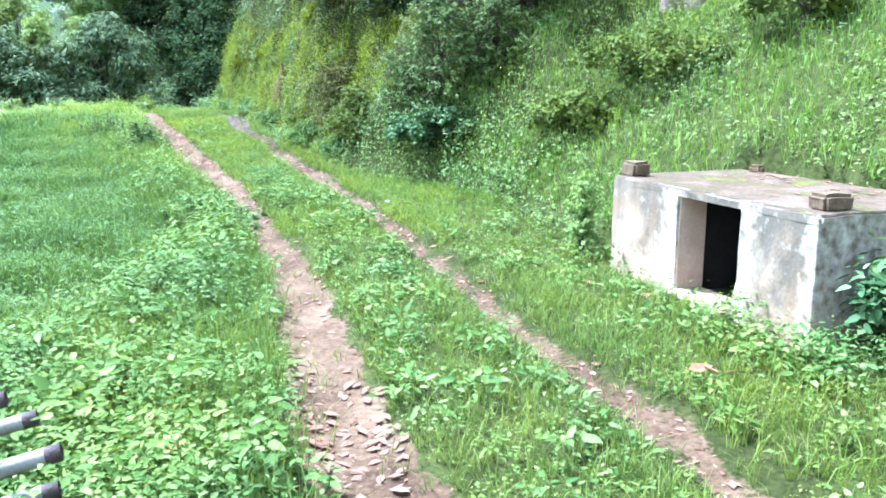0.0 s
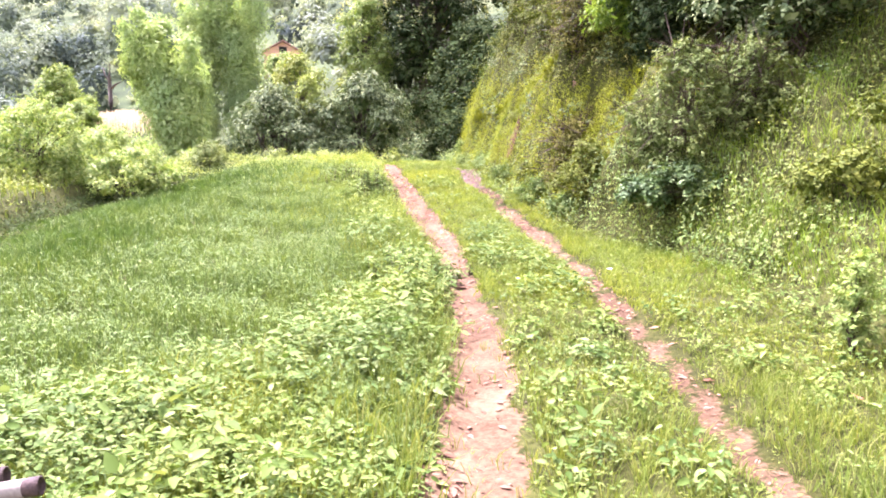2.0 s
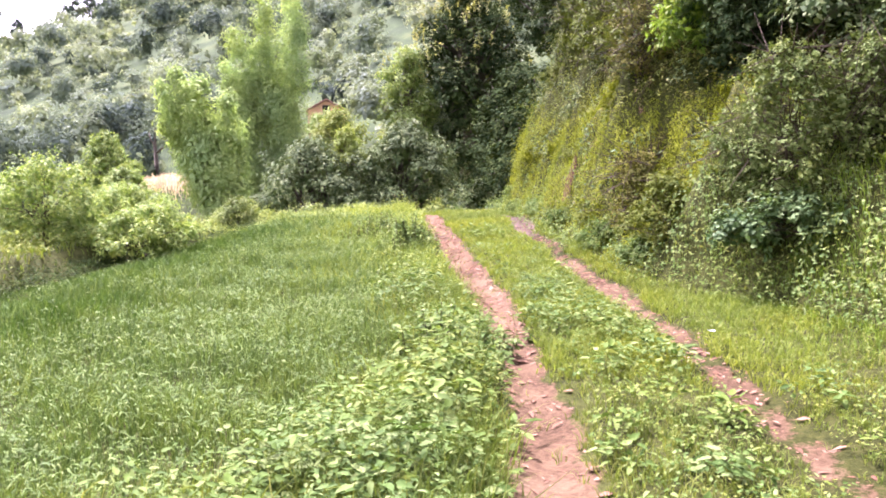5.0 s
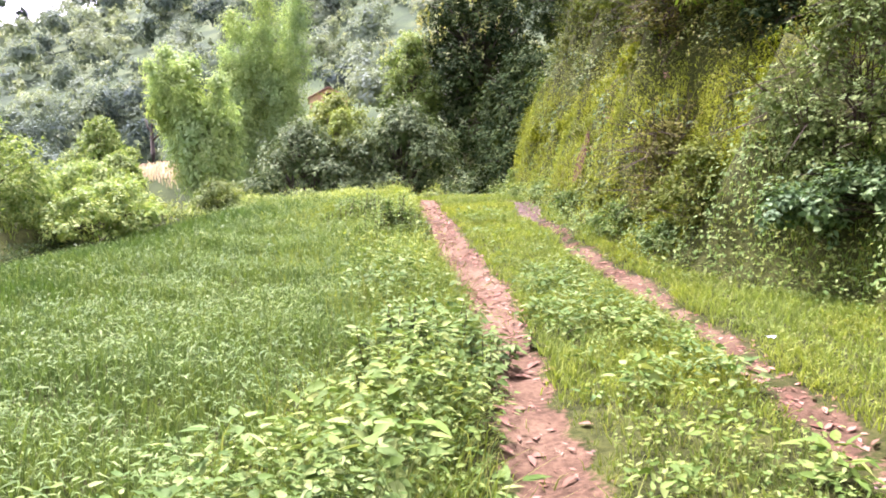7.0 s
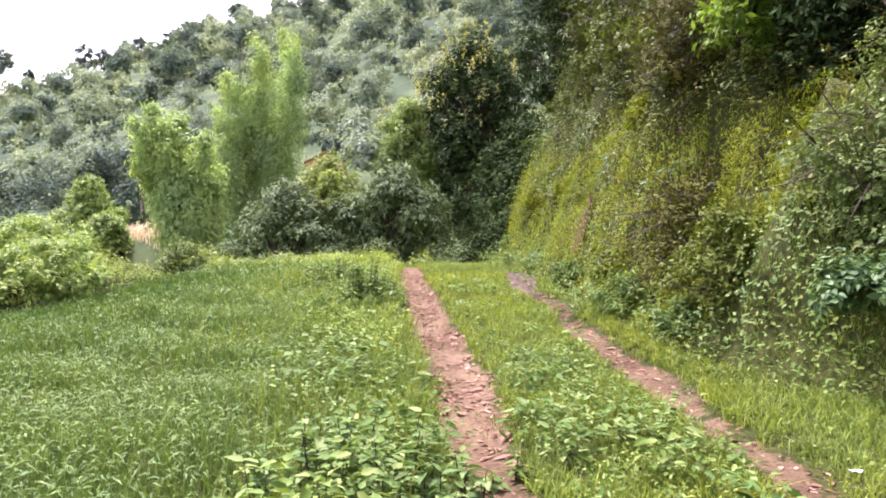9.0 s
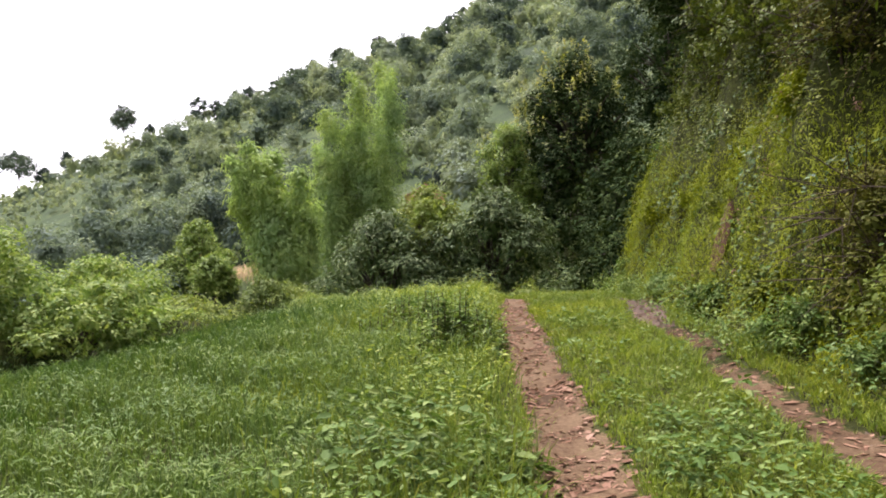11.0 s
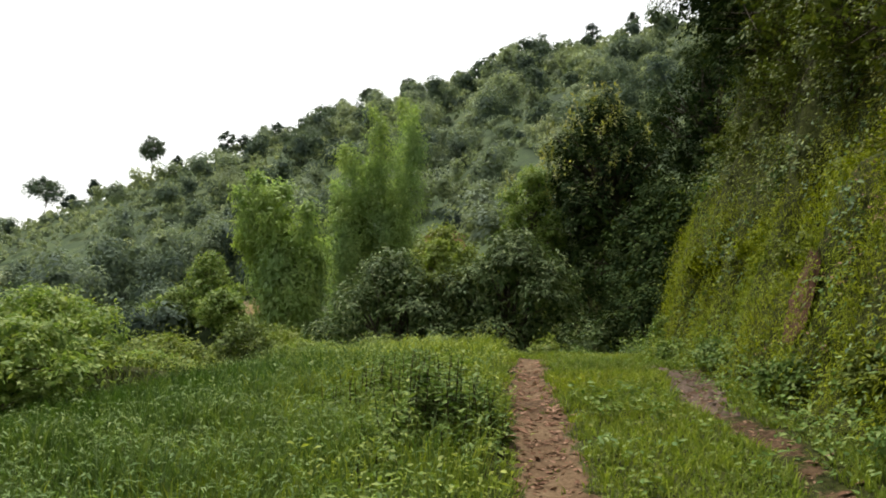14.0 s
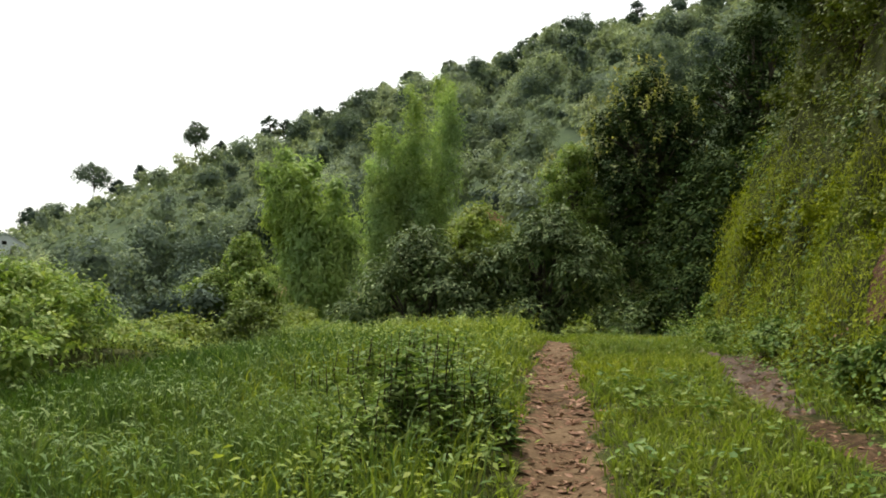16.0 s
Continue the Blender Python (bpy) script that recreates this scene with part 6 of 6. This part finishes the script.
bush((-14.4, 19.2), 84, (16, 1.2, 0.9, 0.05, 0.4, 0.18, 0.34), 12000, 0.07, M_LIGHT, "pale green bush on the terrace edge")
bush((-16.5, 21.5), 85, (16, 1.3, 1.1, 0.1, 0.75, 0.3, 0.5), 11000, 0.08, M_GREEN, "green bush below the terrace")
bush((-15.2, 23.8), 86, (16, 1.1, 1.0, 0.1, 0.75, 0.3, 0.5), 10000, 0.08, M_LIGHT, "light green bush below the terrace")
bush((-18.4, 18.3), 87, (16, 1.3, 1.1, 0.1, 0.8, 0.3, 0.5), 11000, 0.08, M_LIGHT, "light green bush on the valley side")
bush((-10.6, 30.5), 102, (12, 1.0, 0.9, 0.2, 1.5, 0.4, 0.6), 9000, 0.1, M_GREEN, "green bush at the track's bend")
bush((-9.3, 32.0), 103, (12, 1.1, 1.0, 0.2, 1.9, 0.5, 0.7), 9000, 0.11, M_MANGO, "dark undergrowth at the track's bend")
bush((-11.4, 34.5), 104, (14, 1.6, 1.2, 0.2, 2.6, 0.6, 0.9), 10000, 0.13, M_MANGO, "dark undergrowth beneath the large trees")
bush((-14.6, 33.5), 105, (14, 1.6, 1.2, 0.2, 2.8, 0.6, 0.9), 10000, 0.13, M_MANGO, "dark thicket behind the mango trees")
bush((-7.4, 29.5), 106, (12, 1.0, 0.9, 0.2, 1.2, 0.4, 0.6), 8000, 0.1, M_MANGO, "dark bush in the bank's shade")
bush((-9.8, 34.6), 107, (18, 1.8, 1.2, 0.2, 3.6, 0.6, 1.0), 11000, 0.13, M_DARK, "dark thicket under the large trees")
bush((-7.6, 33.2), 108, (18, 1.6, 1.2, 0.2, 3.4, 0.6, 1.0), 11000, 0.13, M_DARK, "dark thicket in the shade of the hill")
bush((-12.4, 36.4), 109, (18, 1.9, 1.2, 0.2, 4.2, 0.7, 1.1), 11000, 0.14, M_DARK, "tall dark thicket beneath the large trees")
bush((-14.2, 17.2), 98, (16, 1.2, 0.9, 0.05, 0.45, 0.18, 0.34), 11000, 0.065, M_GREEN, "green bush on the terrace")
bush((-16.4, 18.8), 99, (16, 1.3, 0.9, 0.05, 0.5, 0.2, 0.36), 11000, 0.07, M_LIGHT, "pale green bush on the terrace")
bush((-13.0, 24.4), 100, (12, 1.0, 0.8, 0.1, 0.8, 0.3, 0.42), 9000, 0.07, M_GREEN, "green bush where the ground falls away")
bush((-17.8, 26.0), 101, (14, 1.3, 1.0, 0.2, 1.7, 0.45, 0.65), 10000, 0.09, M_GREEN, "green thicket beside the mango trees")
bush((-19.5, 23.5), 96, (16, 1.4, 1.1, 0.1, 1.1, 0.4, 0.6), 10000, 0.09, M_GREEN, "brownish green thicket on the valley side")
bush((-22.0, 25.5), 88, (14, 1.6, 1.3, 0.3, 1.7, 0.5, 0.8), 10000, 0.11, M_GREEN, "green thicket on the valley side")
bush((-19.6, 28.6), 89, (14, 1.5, 1.3, 0.3, 2.0, 0.5, 0.8), 10000, 0.11, M_LIGHT, "light green thicket below the mango trees")
bush((-26.0, 22.5), 90, (14, 2.0, 1.6, 0.3, 2.2, 0.6, 0.9), 10000, 0.12, M_LIGHT, "pale thicket on the valley side")
bush((-26.0, 30.5), 91, (16, 2.2, 1.8, 0.5, 3.6, 0.8, 1.1), 10000, 0.14, M_GREEN, "green thicket in the valley")
bush((-23.0, 32.5), 97, (16, 2.0, 1.8, 0.5, 3.4, 0.8, 1.1), 10000, 0.14, M_LIGHT, "light green thicket in the valley")
bush((-10.4, 22.6), 92, (16, 1.1, 0.5, 0.02, 0.36, 0.14, 0.26), 8000, 0.05, M_LIME, "low yellow-green weeds where the ground falls away")
bush((-12.8, 21.6), 93, (16, 1.2, 0.5, 0.02, 0.32, 0.14, 0.24), 8000, 0.05, M_LIME, "low yellow-green weeds at the field's end")
bush((-16.3, 24.6), 113, (18, 1.2, 0.9, 0.1, 1.3, 0.3, 0.5), 10000, 0.075, M_LIGHT, "loose light green bush in the gully")
bush((-18.9, 21.6), 114, (18, 1.3, 1.0, 0.1, 1.2, 0.3, 0.5), 10000, 0.075, M_LIGHT, "light green bush in the gully")
bush((-14.4, 22.6), 115, (16, 0.9, 0.8, 0.1, 0.9, 0.25, 0.42), 9000, 0.06, M_GREEN, "green bush where the ground falls to the gully")
bush((-9.2, 25.0), 94, (12, 0.6, 0.5, 0.1, 0.95, 0.25, 0.4), 7000, 0.07, M_GREEN, "green bush beside the track's bend")
bush((-8.2, 24.2), 95, (10, 0.5, 0.5, 0.1, 0.5, 0.2, 0.3), 5000, 0.06, M_WEED, "leafy weeds beside the track's bend")

# ---------- the far hillside ----------
def far_keep(x, y):
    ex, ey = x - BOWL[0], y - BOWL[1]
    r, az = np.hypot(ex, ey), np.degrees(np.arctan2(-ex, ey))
    clear = wave(x, y, 0.06, 71) > 0.24 - 0.8 * smooth(48, 55, az) * smooth(88, 115, r) - 0.5 * smooth(27, 20, az) * smooth(140, 175, r)
    return (az > 7) & (az < 72) & (r > 44) & (r < 236) & ~((r < 75) & (az < 22)) & ~((az > 36) & (az < 50) & (r < 66)) & ~(clear & (np.random.rand(len(x)) < 0.82))


def scrub_keep(x, y):
    ex, ey = x - BOWL[0], y - BOWL[1]
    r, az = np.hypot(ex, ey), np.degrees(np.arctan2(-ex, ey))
    edge = np.sin(height(x, y) * 1.5 + 0.6) > 0.45      # most of it keeps to the terraces' edges
    return (az > 10) & (az < 72) & (r > 50) & (r < 236) & ~((az > 36) & (az < 50) & (r < 66)) & (edge | (np.random.rand(len(x)) < 0.25))


def far_woods(name, n, seed, lo, hi, quads, mat, label, keep=far_keep):
    """Many small crowns, each of two or three lobes."""
    r = np.random.RandomState(seed)
    np.random.seed(seed)
    x, y = scatter(n, -215, 20, 15, 240, keep)
    vs, fs, ts, k = [], [], [], 0
    for cx, cy in zip(x, y):
        z = float(height(cx, cy))
        dist = math.hypot(cx - BOWL[0], cy - BOWL[1])
        q = lo + (hi - lo) * r.rand() ** 1.6
        stretch = r.uniform(0.85, 1.5)
        up, tone = r.uniform(0.7, 1.3), r.rand()
        lobes = [(0, 0, 0, 0.85)] + [(r.uniform(-0.8, 0.8), r.uniform(-0.8, 0.8), r.uniform(-0.4, 0.6), r.uniform(0.4, 0.7)) for _ in range(4 if q > 1.6 else 2 if q > 1 else 0)]
        for lx, ly, lz, lq in lobes:
            fine = np.clip(dist / 150 * 0.42, 0.26, 0.6)
            m = int(min(quads * 3.2, 0.55 * 4.5 * (q * lq) ** 2 * stretch / (fine * fine * 0.37)) * lq ** 0.3) + 6
            mid = np.array([[cx + lx * q, cy + ly * q, z + q * stretch * (up + lz)]])
            way = unit(r.normal(size=(m, 3)))
            way[:, 2] = np.where(way[:, 2] < -0.3, -way[:, 2], way[:, 2])
            rad = q * lq * np.where(r.rand(m) < 0.2, r.uniform(0.3, 0.6, m), r.uniform(0.85, 1.12, m))
            pos = mid + way * rad[:, None] * np.array([[1, 1, stretch]])
            le = fine * r.uniform(0.7, 1.4, m) * np.where(rad < q * lq * 0.7, 2.2, 1.0)
            face = way + np.array([[0, 0, 0.2]]) + r.normal(0, 0.16, (m, 3))
            v, f = leaf_arrays(pos, lay(r.normal(size=(m, 3)), face), face, le, le * 0.75, 0.1, 0.1, False)
            vs.append(v)
            fs.append(f + k)
            ts.append(np.full(len(v), tone))
            k += len(v)
    me = mesh_from(name, np.concatenate(vs), [np.concatenate(fs)], mat)
    me.attributes.new("tone", "FLOAT", "POINT").data.foreach_set("value", np.concatenate(ts).astype(np.float32))
    return put(name, me, None, label, "woods", "", "stuff")


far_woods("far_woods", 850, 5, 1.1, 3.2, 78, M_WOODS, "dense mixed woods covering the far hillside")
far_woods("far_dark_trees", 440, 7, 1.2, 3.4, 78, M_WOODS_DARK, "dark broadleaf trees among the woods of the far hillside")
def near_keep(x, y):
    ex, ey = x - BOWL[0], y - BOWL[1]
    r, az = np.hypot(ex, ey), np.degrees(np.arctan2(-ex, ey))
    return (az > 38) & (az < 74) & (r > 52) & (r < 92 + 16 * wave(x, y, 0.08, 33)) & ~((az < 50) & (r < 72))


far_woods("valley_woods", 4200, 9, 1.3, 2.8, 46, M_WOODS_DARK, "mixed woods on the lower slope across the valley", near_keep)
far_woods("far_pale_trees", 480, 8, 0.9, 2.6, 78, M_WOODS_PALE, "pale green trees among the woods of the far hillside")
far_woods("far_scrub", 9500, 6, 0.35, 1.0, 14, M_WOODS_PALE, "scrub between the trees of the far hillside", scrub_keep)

# single trees on the skyline
def sky_tree(az, r, seed, tall, wide, label):
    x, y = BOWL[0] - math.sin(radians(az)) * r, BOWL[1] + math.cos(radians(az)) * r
    low = 0.5 if tall > 9.2 else 0.12
    lobes = make_lobes(random.Random(seed), 11, wide, wide, tall * low, tall * 0.85, wide * 0.4, wide * 0.75)
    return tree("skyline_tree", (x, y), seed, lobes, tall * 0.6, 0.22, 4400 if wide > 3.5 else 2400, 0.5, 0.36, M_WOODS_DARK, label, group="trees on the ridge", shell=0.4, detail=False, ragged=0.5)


for i, (az, tall, wide) in enumerate(((64.5, 5, 2), (62.0, 6, 2.5), (60.6, 5, 1.8), (58.4, 14, 6.0), (56.8, 6, 2.2), (55.5, 7, 2.0), (52.0, 14, 4.0), (50.3, 6, 1.6), (47.0, 9, 3.0), (45.8, 7, 2.6), (43.5, 8, 3.0),
                                      (41.5, 6, 2.2), (40.0, 7, 2.4), (39.0, 8, 2.6), (37.0, 10, 2.4), (34.0, 10, 2.8), (31.5, 6, 2.0), (28.8, 7, 2.4), (27.8, 8, 2.2), (26.5, 7, 2.2), (24.0, 6, 2.0), (20.5, 9, 2.4), (17.5, 8, 2.4))):
    sky_tree(az, 234, 200 + i, tall, wide, "tree standing against the sky on the ridge" if tall < 9 else "tall tree standing against the sky on the ridge")

# ---------- the house on the hillside ----------
def house(at, turn, w, d, h, wall, roof, label):
    z = float(height(at[0], at[1]))
    ob = base("house", (at[0], at[1], z - 1.0), label, "house")
    ob.rotation_euler = (0, 0, radians(turn))
    bm = bmesh.new()
    vs = [bm.verts.new(p) for p in ((-w / 2, -d / 2, -1), (w / 2, -d / 2, -1), (w / 2, d / 2, -1), (-w / 2, d / 2, -1), (-w / 2, -d / 2, h), (w / 2, -d / 2, h), (w / 2, d / 2, h), (-w / 2, d / 2, h), (0, -d / 2, h + w * 0.28), (0, d / 2, h + w * 0.28))]
    for f in ((0, 1, 5, 8, 4), (2, 3, 7, 9, 6), (1, 2, 6, 5), (3, 0, 4, 7), (4, 8, 9, 7), (5, 6, 9, 8), (3, 2, 1, 0)):
        bm.faces.new([vs[i] for i in f])
    part("wall", bm, wall, ob)
    for s in (-1, 1):
        bm = bmesh.new()
        box(bm, -0.03, w * 0.62, -d / 2 - 0.35, d / 2 + 0.35, 0.0, 0.08)
        r = part("roof", bm, roof, ob)
        r.matrix_local = Matrix.Translation((0, 0, h + w * 0.28 + 0.05)) @ (Matrix.Rotation(math.pi, 4, "Z") if s < 0 else Matrix.Identity(4)) @ Matrix.Rotation(math.atan(0.56), 4, "Y")
    for wx, wz, ww, wh in ((-w * 0.2, h * 0.55, 0.9, 1.0), (w * 0.2, h * 0.55, 0.9, 1.0), (0, h + w * 0.06, 0.7, 0.6)):
        win = part("window", rounded(box(bmesh.new(), wx - ww / 2, wx + ww / 2, -d / 2 - 0.06, -d / 2 - 0.004, wz - wh / 2, wz + wh / 2), 0.02, 1), M_BARK, ob, "dark wooden window")
        part("pane", box(bmesh.new(), wx - ww * 0.38, wx + ww * 0.38, -d / 2 - 0.075, -d / 2 - 0.062, wz - wh * 0.38, wz + wh * 0.38), M_INSIDE_SHADE, win)
    return ob


house((-36.4, 66.2), 31, 3.2, 4.0, 2.0, M_PINK, M_ROOF, "small orange-pink house with a rusty tin gable roof")
house((-137.0, 78.6), 60, 7.0, 6.0, 2.4, M_WHITE, M_WHITE, "pale house with a white sheet roof on the far slope")

# bare snag by the pale terrace
snag = base("dead_tree", (-42.9, 51.5, float(height(-42.9, 51.5))), "bare dead tree trunk with stub branches", "dead tree")
bm = bmesh.new()
tube(bm, [(0, 0, -0.3), (0.05, 0, 1.5), (-0.05, 0, 3.2), (0.02, 0, 4.4)], [0.2, 0.16, 0.13, 0.07], 7)
tube(bm, [(-0.02, 0, 2.4), (0.5, 0, 2.8), (0.9, 0.1, 3.0)], [0.1, 0.08, 0.03], 5)
tube(bm, [(-0.02, 0, 3.0), (-0.45, 0, 3.5), (-0.7, 0.1, 4.1)], [0.09, 0.06, 0.03], 5)
part("trunk", bm, M_BARK, snag, soft=True)

# pale dry crop on a small terrace beyond the bushes
np.random.seed(31)
x, y = scatter(9000, -50, -36, 44, 58, lambda x, y: np.exp(-(((x + 41.5) / 3.6) ** 2 + ((y - 50.5) / 2.6) ** 2) ** 2))
n = len(x)
grass("dry_crop", x, y, np.random.uniform(0.5, 1.1, n), np.random.uniform(0.04, 0.08, n), M_STRAW, "pale straw-coloured dry crop on a small terrace", 0.5)

# ---------- stones and dry leaves on the track ----------
def bare_keep(x, y):
    l, r = track_offsets(x, y)
    g = smooth(16.5, 18, y) * (np.abs(r) < 0.7) + 0.45 * smooth(10.8, 11.6, y) * smooth(14, 13, y) * (np.abs(r) < 0.5)
    return bareness(x, y) * np.clip(0.12 + 0.8 * g, 0, 1)


np.random.seed(77)
x, y = scatter(30000, -8.5, 2.5, 2.5, 20.5, bare_keep)
n = len(x)
s = np.random.uniform(0.004, 0.018, n)
pos = np.stack([x, y, height(x, y)], 1)
shape = np.array([[1, 0, 0], [-0.6, 0.9, 0], [-0.6, -0.9, 0], [0.1, 0.1, 0.7]])
v = (pos[:, None] + shape[None] * s[:, None, None] * np.random.uniform(0.6, 1.4, (n, 4, 3))).reshape(-1, 3)
i = np.arange(n)[:, None] * 4
x2, y2 = scatter(9000, -6.2, -3.6, 16.6, 19.8, lambda x, y: bareness(x, y) * (np.abs(track_offsets(x, y)[1]) < 0.6))
s2 = np.random.uniform(0.01, 0.045, len(x2))
p2 = np.stack([x2, y2, height(x2, y2)], 1)
v = np.concatenate([v, (p2[:, None] + shape[None] * s2[:, None, None] * np.random.uniform(0.6, 1.4, (len(x2), 4, 3))).reshape(-1, 3)])
i = np.arange(n + len(x2))[:, None] * 4
put("gravel", mesh_from("gravel", v, [np.concatenate([i + np.array([[0, 1, 3]]), i + np.array([[1, 2, 3]]), i + np.array([[2, 0, 3]])])], M_STONE), None, "loose small stones lying in the ruts", "gravel", "", "stuff")


def litter_keep(x, y):
    l, r = track_offsets(x, y)
    near = np.exp(-((np.abs(l) - 0.12) / 0.14) ** 2) * np.interp(y, [2, 4.5, 6, 11, 12.5, 18], [1, 0.7, 0.08, 0.2, 1, 1]) + np.exp(-(r / 0.16) ** 2) * np.interp(y, [2, 6, 8, 11, 14, 18], [0.25, 0.3, 0.35, 0.35, 0.3, 0.15])
    return np.clip(near, 0, 1) * (0.25 + 0.75 * (wave(x, y, 1.9, 61) > -0.05))


def curled_leaf(seed):
    r = np.random.RandomState(seed)
    m, k = 7, 3
    ln, wd, curl, bend = r.uniform(0.08, 0.12), 0.05 * r.uniform(0.6, 1.2), r.uniform(0.05, 0.5), r.uniform(-0.45, 0.45)
    vs = []
    for i in range(m):
        t = i / (m - 1)
        w = wd * math.sin(math.pi * (0.02 + 0.96 * t)) ** 1.3 * r.uniform(0.8, 1.2)
        for j in range(k):
            q = j - 1
            vs.append((ln * (t - 0.5), q * w * 0.5 * math.cos(curl * abs(q)), 0.004 + abs(q) * w * 0.4 * math.sin(curl) + 0.018 * bend * (t - 0.5) ** 2 * 4 * (0.5 if bend < 0 else 1) + (0.01 if bend < 0 else 0)))
    fs = np.array([(i * k + j, (i + 1) * k + j, (i + 1) * k + j + 1, i * k + j + 1) for i in range(m - 1) for j in range(k - 1)])
    return mesh_from("dry_leaf", np.array(vs), [fs], M_DRY, True)


shapes = [curled_leaf(s) for s in range(10)]
x, y = scatter(42000, -8, 2.2, 2.2, 20, litter_keep)
order = np.argsort(nearness(x, y))
x, y = x[order], y[order]
nrm = slope_normal(x, y)
z = height(x, y)
r = random.Random(9)
for i in range(min(280, len(x))):
    ob = put("dry_leaf", shapes[r.randrange(10)], None, "dry curled brown leaf fallen on the path", "fallen leaf", "dry leaves on the track")
    q = Vector(nrm[i]).to_track_quat("Z", "Y")
    s = r.uniform(0.55, 1.25)
    ob.matrix_world = Matrix.Translation((x[i], y[i], z[i] + 0.004)) @ q.to_matrix().to_4x4() @ Matrix.Rotation(r.uniform(0, 6.28), 4, "Z") @ Matrix.Diagonal((s, s, s, 1))
xs, ys, zs, ns = x[280:], y[280:], z[280:], nrm[280:]
vs, fs, k = [], [], 0
for i in range(len(xs)):
    me = shapes[r.randrange(10)]
    co = np.array([list(v.co) for v in me.vertices])
    q = Vector(ns[i]).to_track_quat("Z", "Y").to_matrix() @ Matrix.Rotation(r.uniform(0, 6.28), 3, "Z")
    vs.append(co @ np.array(q).T * r.uniform(0.4, 1.1) + np.array([xs[i], ys[i], zs[i] + 0.003]))
    fs.append(np.array([list(p.vertices) for p in me.polygons]) + k)
    k += len(co)
put("leaf_litter", mesh_from("leaf_litter", np.concatenate(vs), [np.concatenate(fs)], M_DRY, True), None, "dry brown leaves scattered along the ruts", "leaf litter", "", "stuff")

# small broken leaves trodden into the rut
x, y = scatter(150000, -8, 1.5, 2.2, 19.5, lambda x, y: bareness(x, y) * (np.exp(-(track_offsets(x, y)[0] / 0.22) ** 2) * np.interp(y, [2, 5, 8, 10.5, 12, 19], [0.3, 0.18, 0.1, 0.3, 0.9, 0.9]) + np.exp(-(track_offsets(x, y)[1] / 0.2) ** 2) * 0.3))
n = len(x)
a = np.random.rand(n) * 6.28
ln = np.random.uniform(0.02, 0.07, n)
v, f = leaf_arrays(np.stack([x, y, height(x, y) + 0.006], 1), np.stack([np.cos(a), np.sin(a), np.random.normal(0.05, 0.12, n)], 1), slope_normal(x, y) + np.random.normal(0, 0.15, (n, 3)), ln, ln * np.random.uniform(0.25, 0.6, n), 0.2, -0.05, "oval")
put("leaf_crumbs", mesh_from("leaf_crumbs", v, [f], M_DRY), None, "broken dry leaves trodden into the ruts", "leaf litter", "", "stuff")

# dry leaves on the chamber's roof
for i in range(60):
    ob = put("dry_leaf", shapes[r.randrange(10)], None, "dry brown leaf lying on the concrete roof slab", "fallen leaf", "dry leaves on the roof")
    p = tank.matrix_world @ Vector((r.uniform(0.35, 2.3), r.triangular(0.1, 1.6, 1.45), TH + 0.078))
    s = r.uniform(0.5, 1.0)
    ob.matrix_world = Matrix.Translation(p) @ Matrix.Rotation(r.uniform(0, 6.28), 4, "Z") @ Matrix.Diagonal((s, s, s, 1))

# larger dead leaves lying in the grass
M_DEAD = rough_material("dead_leaf", [(0.3, (0.16, 0.06, 0.03)), (0.55, (0.26, 0.11, 0.06)), (0.75, (0.36, 0.19, 0.11))], 30, 120, 0.3, 0.8)
for px_, py_, up, turn, size in ((1.66, 4.66, 0.09, 0.4, 1.7), (1.72, 4.62, 0.1, 2.0, 1.4), (1.86, 4.56, 0.09, 3.1, 1.5), (-1.3, 3.5, 0.14, 1.1, 1.5), (-1.36, 3.56, 0.15, 2.6, 1.2), (1.75, 6.35, 0.06, 0.8, 1.3), (0.9, 7.6, 0.05, 2.2, 1.3), (1.35, 6.9, 0.05, 1.7, 1.2)):
    me = shapes[r.randrange(10)].copy()
    me.materials[0] = M_DEAD
    ob = put("dead_leaf", me, None, "large reddish-brown dead leaf lying in the grass", "fallen leaf", "dead leaves in the grass")
    ob.matrix_world = Matrix.Translation((px_, py_, float(height(px_, py_)) + up)) @ Matrix.Rotation(turn, 4, "Z") @ Matrix.Rotation(0.35, 4, "X") @ Matrix.Diagonal((size, size * 1.3, size, 1))

# a scrap of plastic dropped beside the rut
M_SCRAP = rough_material("pale_plastic", [(0.3, (0.5, 0.56, 0.66)), (0.7, (0.75, 0.78, 0.82))], 20, 80, 0.2, 0.4)
bm = bmesh.new()
bmesh.ops.create_grid(bm, x_segments=7, y_segments=5, size=0.5)
for v in bm.verts:
    n3 = noise.noise_vector(v.co * 3.1 + Vector((5, 2, 0)))
    v.co = Vector((v.co.x * 0.06 + n3.x * 0.012, v.co.y * 0.035 + n3.y * 0.01, 0.015 + abs(n3.z) * 0.025))
bmesh.ops.solidify(bm, geom=bm.faces[:], thickness=0.0015)
me = bpy.data.meshes.new("plastic_scrap")
bm.to_mesh(me)
bm.free()
me.materials.append(M_SCRAP)
scrap = put("plastic_scrap", me, None, "crumpled pale bluish scrap of plastic beside the rut", "litter")
scrap.location = (-0.71, 10.62, float(height(-0.71, 10.62)) + 0.02)
